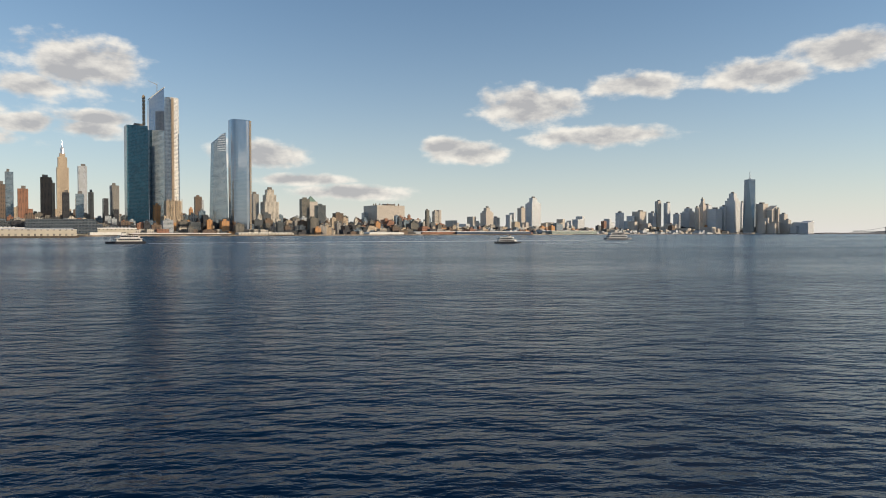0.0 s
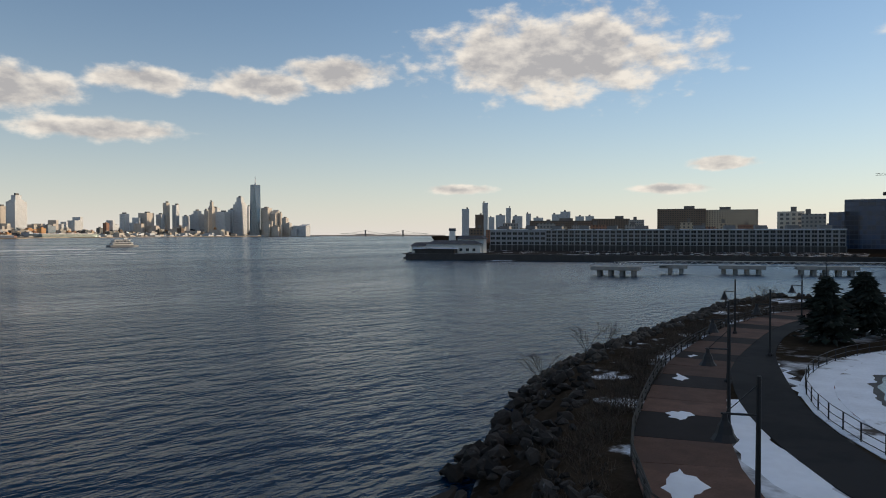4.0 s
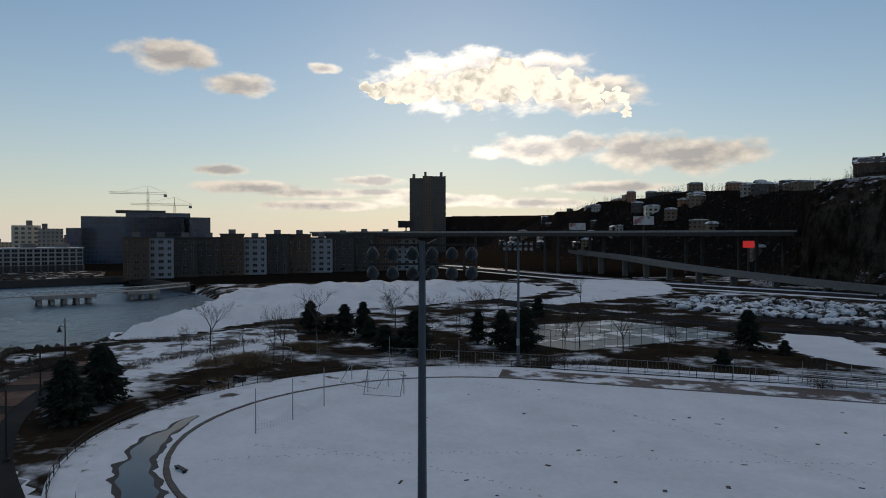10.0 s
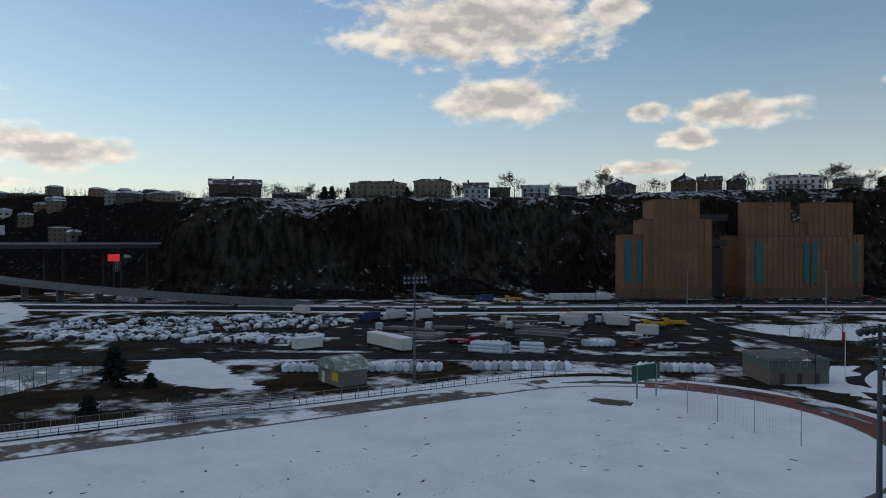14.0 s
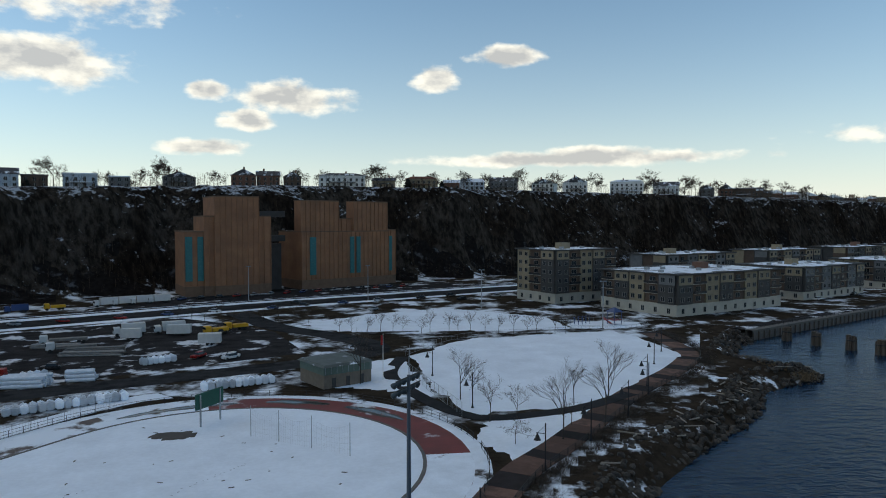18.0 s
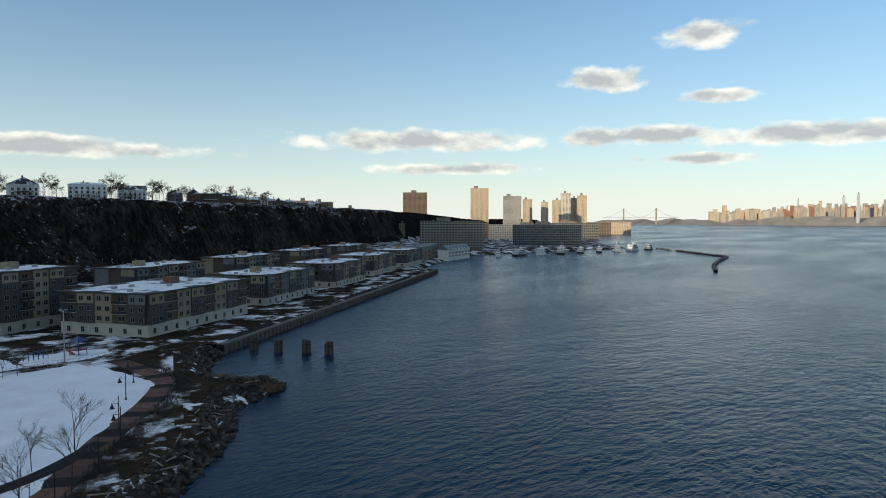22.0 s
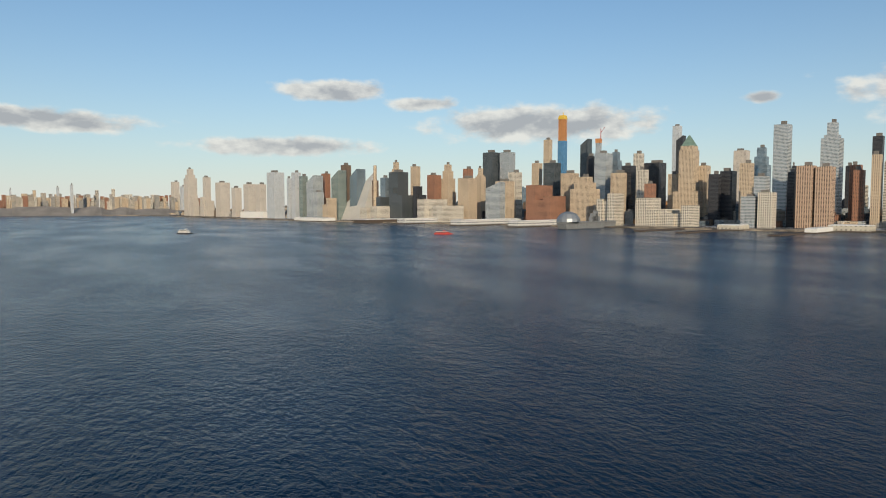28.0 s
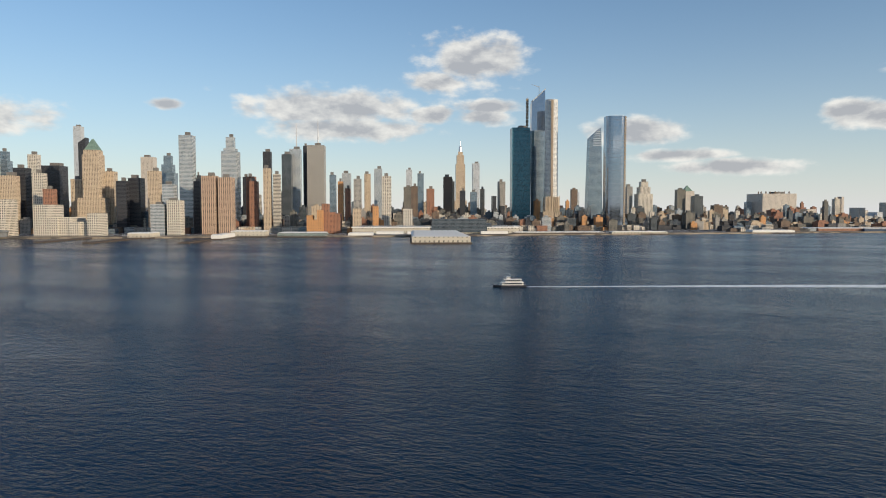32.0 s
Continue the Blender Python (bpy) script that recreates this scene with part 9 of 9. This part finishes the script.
for k in range(12):
    gabled(-455 - 11 * k, -392 - 6.6 * k, G0, 205, 11, 13, 9.5, 4.5, M_redbrick if k % 2 else M_cream, M_greenroof, "row house with rounded grey-green roof", group="riverside row houses")
for k in range(7):
    gabled(-560 - 9 * k, -432 - 2.5 * k, G0, 200, 9, 11, 8, 5, M_whitewall, M_greenroof, "white gabled row house at the marina", group="riverside row houses")
for k in range(9):
    x, y = -660 - 34 * k, -448 + 9 * k
    ferry(x, y + 16, rb.uniform(170, 220), rb.choice([M_hullblack, M_whitewall]), M_cabin, "moored white river boat at the marina", rb.uniform(0.7, 1.3))
brk = thing("breakwater", 0, 0, 0, 0, "dark timber breakwater in the river", "breakwater")
bm = bmesh.new()
tube(bm, (0, 0, -2), (0, 0, 2.4), 0.5, 0.45, 6)
me = mesh_of("pile", bm, M_pier)
for (x0, y0), (x1, y1), n in (((-953, -357), (-912, -321), 16), ((-905, -312), (-796, -218), 46), ((-796, -218), (-578, -167), 20), ):
    if n == 20:
        continue
    for k in range(n):
        piece("pile", me, brk, Matrix.Translation((x0 + (x1 - x0) * k / n + rb.uniform(-1, 1), y0 + (y1 - y0) * k / n + rb.uniform(-1, 1), rb.uniform(-.5, .6))))
bm = bmesh.new()
ribbon(bm, [(-905, -312), (-850, -264), (-796, -218), (-720, -205), (-650, -190), (-578, -167)], 1.6, 1.7, 2.2)
part("timber_wall", bm, M_pier, brk)

# ---------------------------------------------------------------- the cliff: houses on its rim, woods on its face
CL2 = smooth_line(CLIFF[4:13], 10)
M_slate = material("slate_roof", (0.06, 0.06, 0.065), 0.8, 0.25, 1.5, second=SNOW, amount=0.35, edge=0.04)
M_rustroof = material("red_brown_roof", (0.16, 0.07, 0.05), 0.85, 0.25, 1.5)
M_paleblue = material("pale_blue_siding", (0.40, 0.45, 0.50), 0.7, 0.12, 2.0)


def rim_house(az, d, w, h, wall, roof, label, style="gable", turn=0.0, name="cliff_house"):
    """A house on the cliff's rim that looks over the river: gabled or flat, with porch, windows and chimney."""
    x, y = polar(az, d)
    ob = thing(name, x, y, height(x, y), -az + turn, label, "house", "houses on the cliff")
    dep = min(12, max(8, w * 0.7))
    rise = {"flat": 0.6, "hip": 1.6, "gable": h * 0.32, "front": h * 0.36}[style]
    wh = h - rise
    bm = bmesh.new()
    box(bm, 0, dep / 2, -6, w, dep, wh + 6)
    part("wall", bm, wall, ob)
    bm = bmesh.new()
    e = 0.5
    if style == "flat":
        box(bm, 0, dep / 2, wh + 0.005, w + 0.7, dep + 0.7, 0.6)
    elif style == "hip":
        prism(bm, [(-w / 2 - e, -e), (w / 2 + e, -e), (w / 2 + e, dep + e), (-w / 2 - e, dep + e)], wh, wh + rise, 0.55)
    else:
        p = [(-w / 2 - e, -e), (w / 2 + e, -e), (w / 2 + e, dep + e), (-w / 2 - e, dep + e)]
        q = [(-w / 2 - e, dep / 2), (w / 2 + e, dep / 2)] if style == "gable" else [(0, -e), (0, dep + e)]
        v = [bm.verts.new((*c, wh)) for c in p] + [bm.verts.new((*c, wh + rise)) for c in q]
        for f in (((0, 1, 5, 4), (2, 3, 4, 5), (0, 4, 3), (1, 2, 5), (3, 2, 1, 0)) if style == "gable" else ((0, 4, 5, 3), (1, 2, 5, 4), (0, 1, 4), (2, 3, 5), (3, 2, 1, 0))):
            bm.faces.new([v[i] for i in f])
        bmesh.ops.recalc_face_normals(bm, faces=bm.faces)
    part("roof", bm, roof, ob)
    n = max(2, round(w / 3.6))
    for fl in range(max(1, int((wh + 0.6) / 3.1))):
        for k in range(n):
            piece("window", WIN[(1.4, 1.9)], ob, pose(-w / 2 + w * (k + 0.5) / n, -0.03, 0.7 + 3.0 * fl))
    if style != "flat":
        bm = bmesh.new()
        box(bm, w * rb.uniform(-.35, .35), dep * 0.6, wh, 1.0, 1.0, rise + 1.5)
        part("chimney", bm, M_redbrick, ob)
    if w > 14:
        bm = bmesh.new()
        box(bm, 0, -1.6, -6, w * 0.72, 3.1, 6.3)
        part("terrace", bm, M_concrete, ob)
        bm = bmesh.new()
        box(bm, 0, -1.5, 3.0, w * 0.6, 2.9, 0.3)
        part("porch_roof", bm, roof, ob)
        for k in range(5 if name == "mansion" else 0):
            bm = bmesh.new()
            tube(bm, (w * 0.28 * (k - 2) / 2, -2.7, 0.3), (w * 0.28 * (k - 2) / 2, -2.7, 3.0), 0.2, None, 6)
            part("porch_column", bm, wall, ob)
    return ob


rim_house(138.0, 372, 26, 11.0, M_brownclad, M_slate, "brown brick mansion with arched porch on the cliff", "gable", name="mansion")
rim_house(142.2, 378, 18, 5.0, M_brownclad, M_slate, "long low brown annex beside the mansion", "gable")
rim_house(149.4, 380, 31, 11.4, M_cream, M_slate, "large grey-cream classical villa on the cliff", "hip", name="mansion")
rim_house(153.9, 382, 21, 12.2, M_cream, M_slate, "cream three-storey villa with wide windows", "hip", name="mansion")
rim_house(157.5, 388, 14, 10.2, M_paleblue, M_slate, "pale blue house with gables on the cliff", "gable")
rim_house(159.5, 394, 11.5, 7.0, M_brownclad, M_roof, "low dark house on the cliff rim", "flat")
rim_house(162.4, 398, 15.8, 7.8, M_paleblue, M_roof_snow, "pale modern house with snowy flat roof", "flat")
rim_house(165.0, 406, 10.5, 6.6, M_greyclad, M_roof_snow, "small grey cubic house on the rim", "flat")
rim_house(169.2, 414, 17.5, 9.0, M_greyclad, M_slate, "large grey house with steep front gable", "front")
rim_house(174.0, 422, 14, 10.6, M_redbrick, M_slate, "dark brick house with pointed gable", "front")
rim_house(175.9, 426, 13.5, 9.6, M_redbrick, M_slate, "dark brick house with dormer roof", "gable")
rim_house(177.8, 430, 10.5, 9.0, M_brownclad, M_slate, "brown gabled house beside brick neighbours", "front")
rim_house(181.8, 442, 29, 9.0, M_whitewall, M_slate, "white house with long columned porch", "hip", name="mansion")
rim_house(185.2, 454, 15, 7.2, M_cream, M_slate, "cream bungalow on the cliff rim", "gable")
rim_house(188.3, 464, 21, 8.6, M_cream, M_rustroof, "tan house with red-brown hipped roof", "hip")
rim_house(190.8, 474, 11, 7.0, M_redbrick, M_roof_snow, "small brick house among bare trees", "gable")
rim_house(192.7, 484, 15, 8.6, M_paleblue, M_roof_snow, "pale house with snowy roof planes", "gable", 20)
rim_house(195.1, 496, 20, 10.2, M_greyclad, M_slate, "grey house with white bay windows", "gable")
rim_house(198.3, 516, 16.5, 9.8, M_whitewall, M_slate, "white house with steep dark gable", "front", -15)
rim_house(201.0, 534, 17, 12.5, M_whitewall, M_slate, "tall white house with turret gable", "front", 10)
rim_house(205.0, 576, 26, 12.0, M_whitewall, M_roof_snow, "large white mansard house on the cliff", "hip", name="mansion")
rim_house(208.0, 612, 21, 12.0, M_whitewall, M_slate, "white columned house on the cliff", "gable")
rim_house(211.0, 656, 13, 11.0, M_greyclad, M_slate, "grey gabled house on the cliff", "front")
rim_house(212.4, 674, 10.5, 12.0, M_redbrick, M_slate, "half-timbered brown house on the cliff", "front", 12)
for k in range(13):
    az = 213.6 + 0.75 * k
    rim_house(az, 690 + 32 * k, rb.uniform(12, 22), rb.uniform(7, 11), rb.choice([M_whitewall, M_redbrick, M_greyclad, M_cream, M_brownclad]), rb.choice([M_slate, M_roof_snow]), "house in the row along the cliff", rb.choice(["gable", "flat", "front"]))
for az, off, sz in ((133.2, 350, .8), (134.2, 352, .9), (135.1, 356, .75), (144, 372, .6), (146.2, 372, .55), (155.8, 400, .85), (156.2, 410, .8), (160.7, 395, 1.05), (164, 412, .8), (166.4, 412, .85), (167.6, 414, 1.1), (168.3, 424, 1.0), (172, 440, .8), (176.4, 446, .8), (178.6, 440, .9), (180.2, 450, .8),
                    (183.9, 452, 1.0), (184.4, 462, 1.05), (186.6, 470, .85), (189.6, 470, .9), (191.6, 480, 1.0), (194.2, 500, .85), (196.8, 505, 1.15), (199.3, 520, 1.2), (202.2, 545, 1.0), (203, 560, .9), (206.4, 590, 1.25), (207, 600, 1.1), (209.4, 630, 1.2), (210.2, 645, 1.2), (211.8, 670, 1.2), (213.6, 690, 1.2), (215, 730, 1.2), (216.5, 800, 1.3), (218, 860, 1.3)):
    x, y = polar(az, off)
    plant(BIG, x, y, height(x, y) - 0.3, sz * 1.3)
for az, off, sz in ((136.2, 350, 1.0), (145.0, 376, 1.3), (145.6, 380, 1.4), (146.9, 378, 1.1), (151.8, 380, 1.2), (155.2, 384, 1.0), (159.0, 392, 1.2), (187.2, 462, 1.3), (190.0, 474, 1.1), (193.8, 490, 1.0)):
    x, y = polar(az, off)
    plant(CONIFERS, x, y, height(x, y) - 0.3, sz)
for k in range(60):
    i = rb.randrange(3, len(CL2) - 1)
    (x0, y0), (x1, y1) = CL2[i - 1], CL2[i]
    n = Vector((y0 - y1, x1 - x0)).normalized() * rb.uniform(70, 130)
    s = 1 if line_distance(x0 + n.x, y0 + n.y, CLIFF) > 0 else -1
    plant(BIG, x0 + s * n.x, y0 + s * n.y, height(x0 + s * n.x, y0 + s * n.y) - 0.3, rb.uniform(0.7, 1.2))
# hillside houses to the south-west
for k in range(170):
    az, d = rb.uniform(101, 134), rb.uniform(520, 1250)
    x, y = polar(az, d)
    z = height(x, y)
    if z > 9:
        gabled(x, y, z, -az + rb.uniform(-25, 25), rb.uniform(7, 15), 10, rb.uniform(4.5, 8), rb.uniform(0.6, 2.5), F[rb.choice(["brown", "brick", "dark", "brown", "grey", "dark", "white"])], M_roof_snow, "hillside house with snowy roof", "hillside_house", "hillside houses")


M_woods = material("winter_woods", (0.066, 0.050, 0.038), 0.95, 0.3, 3.0, spec=0.0, random_by="island")


def woods(name, spots, label, s0, s1):
    """Slim leafless trees by the hundred."""
    bm_v, bm_f = [], []
    for x, y, z in spots:
        h = rb.uniform(s0, s1)
        lean = Vector((rb.gauss(0, .08), rb.gauss(0, .08), 1)) * h
        p = Vector((x, y, z - 0.5))
        for k in range(22):
            t = 0 if k == 0 else rb.uniform(0.15, 0.95)
            a = p + lean * t
            b = p + lean if k == 0 else a + Vector((rb.gauss(0, .3), rb.gauss(0, .3), rb.uniform(.15, .5))) * h * 0.42
            w = Vector((rb.gauss(0, 1), rb.gauss(0, 1), 0)).normalized() * (0.011 * h if k == 0 else 0.0055 * h)
            u = Vector((-w.y, w.x, 0))
            n = len(bm_v)
            bm_v += [a - w, a + w, a + u, b]
            bm_f += [(n, n + 1, n + 3), (n + 1, n + 2, n + 3), (n + 2, n, n + 3)]
    me = bpy.data.meshes.new(name)
    me.from_pydata(bm_v, [], bm_f)
    me.materials.append(M_woods)
    return tagged(new(name, me), label, "woods", kind="stuff")


spots = []
while len(spots) < 5200:
    i = rb.randrange(len(CL2) - 1)
    (x0, y0), (x1, y1) = CL2[i], CL2[i + 1]
    n = Vector((y0 - y1, x1 - x0)).normalized()
    t, o = rb.random(), rb.uniform(-3, 52)
    for s in (1, -1):
        x, y = x0 + (x1 - x0) * t + s * n.x * o, y0 + (y1 - y0) * t + s * n.y * o
        if line_distance(x, y, CLIFF) > 0 or o < 3:
            spots.append((x, y, height(x, y)))
            break
woods("cliff_woods", spots, "bare winter woods on the dark cliff", 4.5, 9.5)
spots = []
for k in range(3600):
    x, y = polar(rb.uniform(101, 135), rb.uniform(430, 1250))
    z = height(x, y)
    if z > 4:
        spots.append((x, y, z))
woods("hill_woods", spots, "bare trees among the hillside houses", 5, 10)

# the model trees and vehicles the copies were made from
for o in TREES + BIG + CONIFERS + CARS + TRUCKS + []:
    for c in (*o.children_recursive, o):
        bpy.data.objects.remove(c)
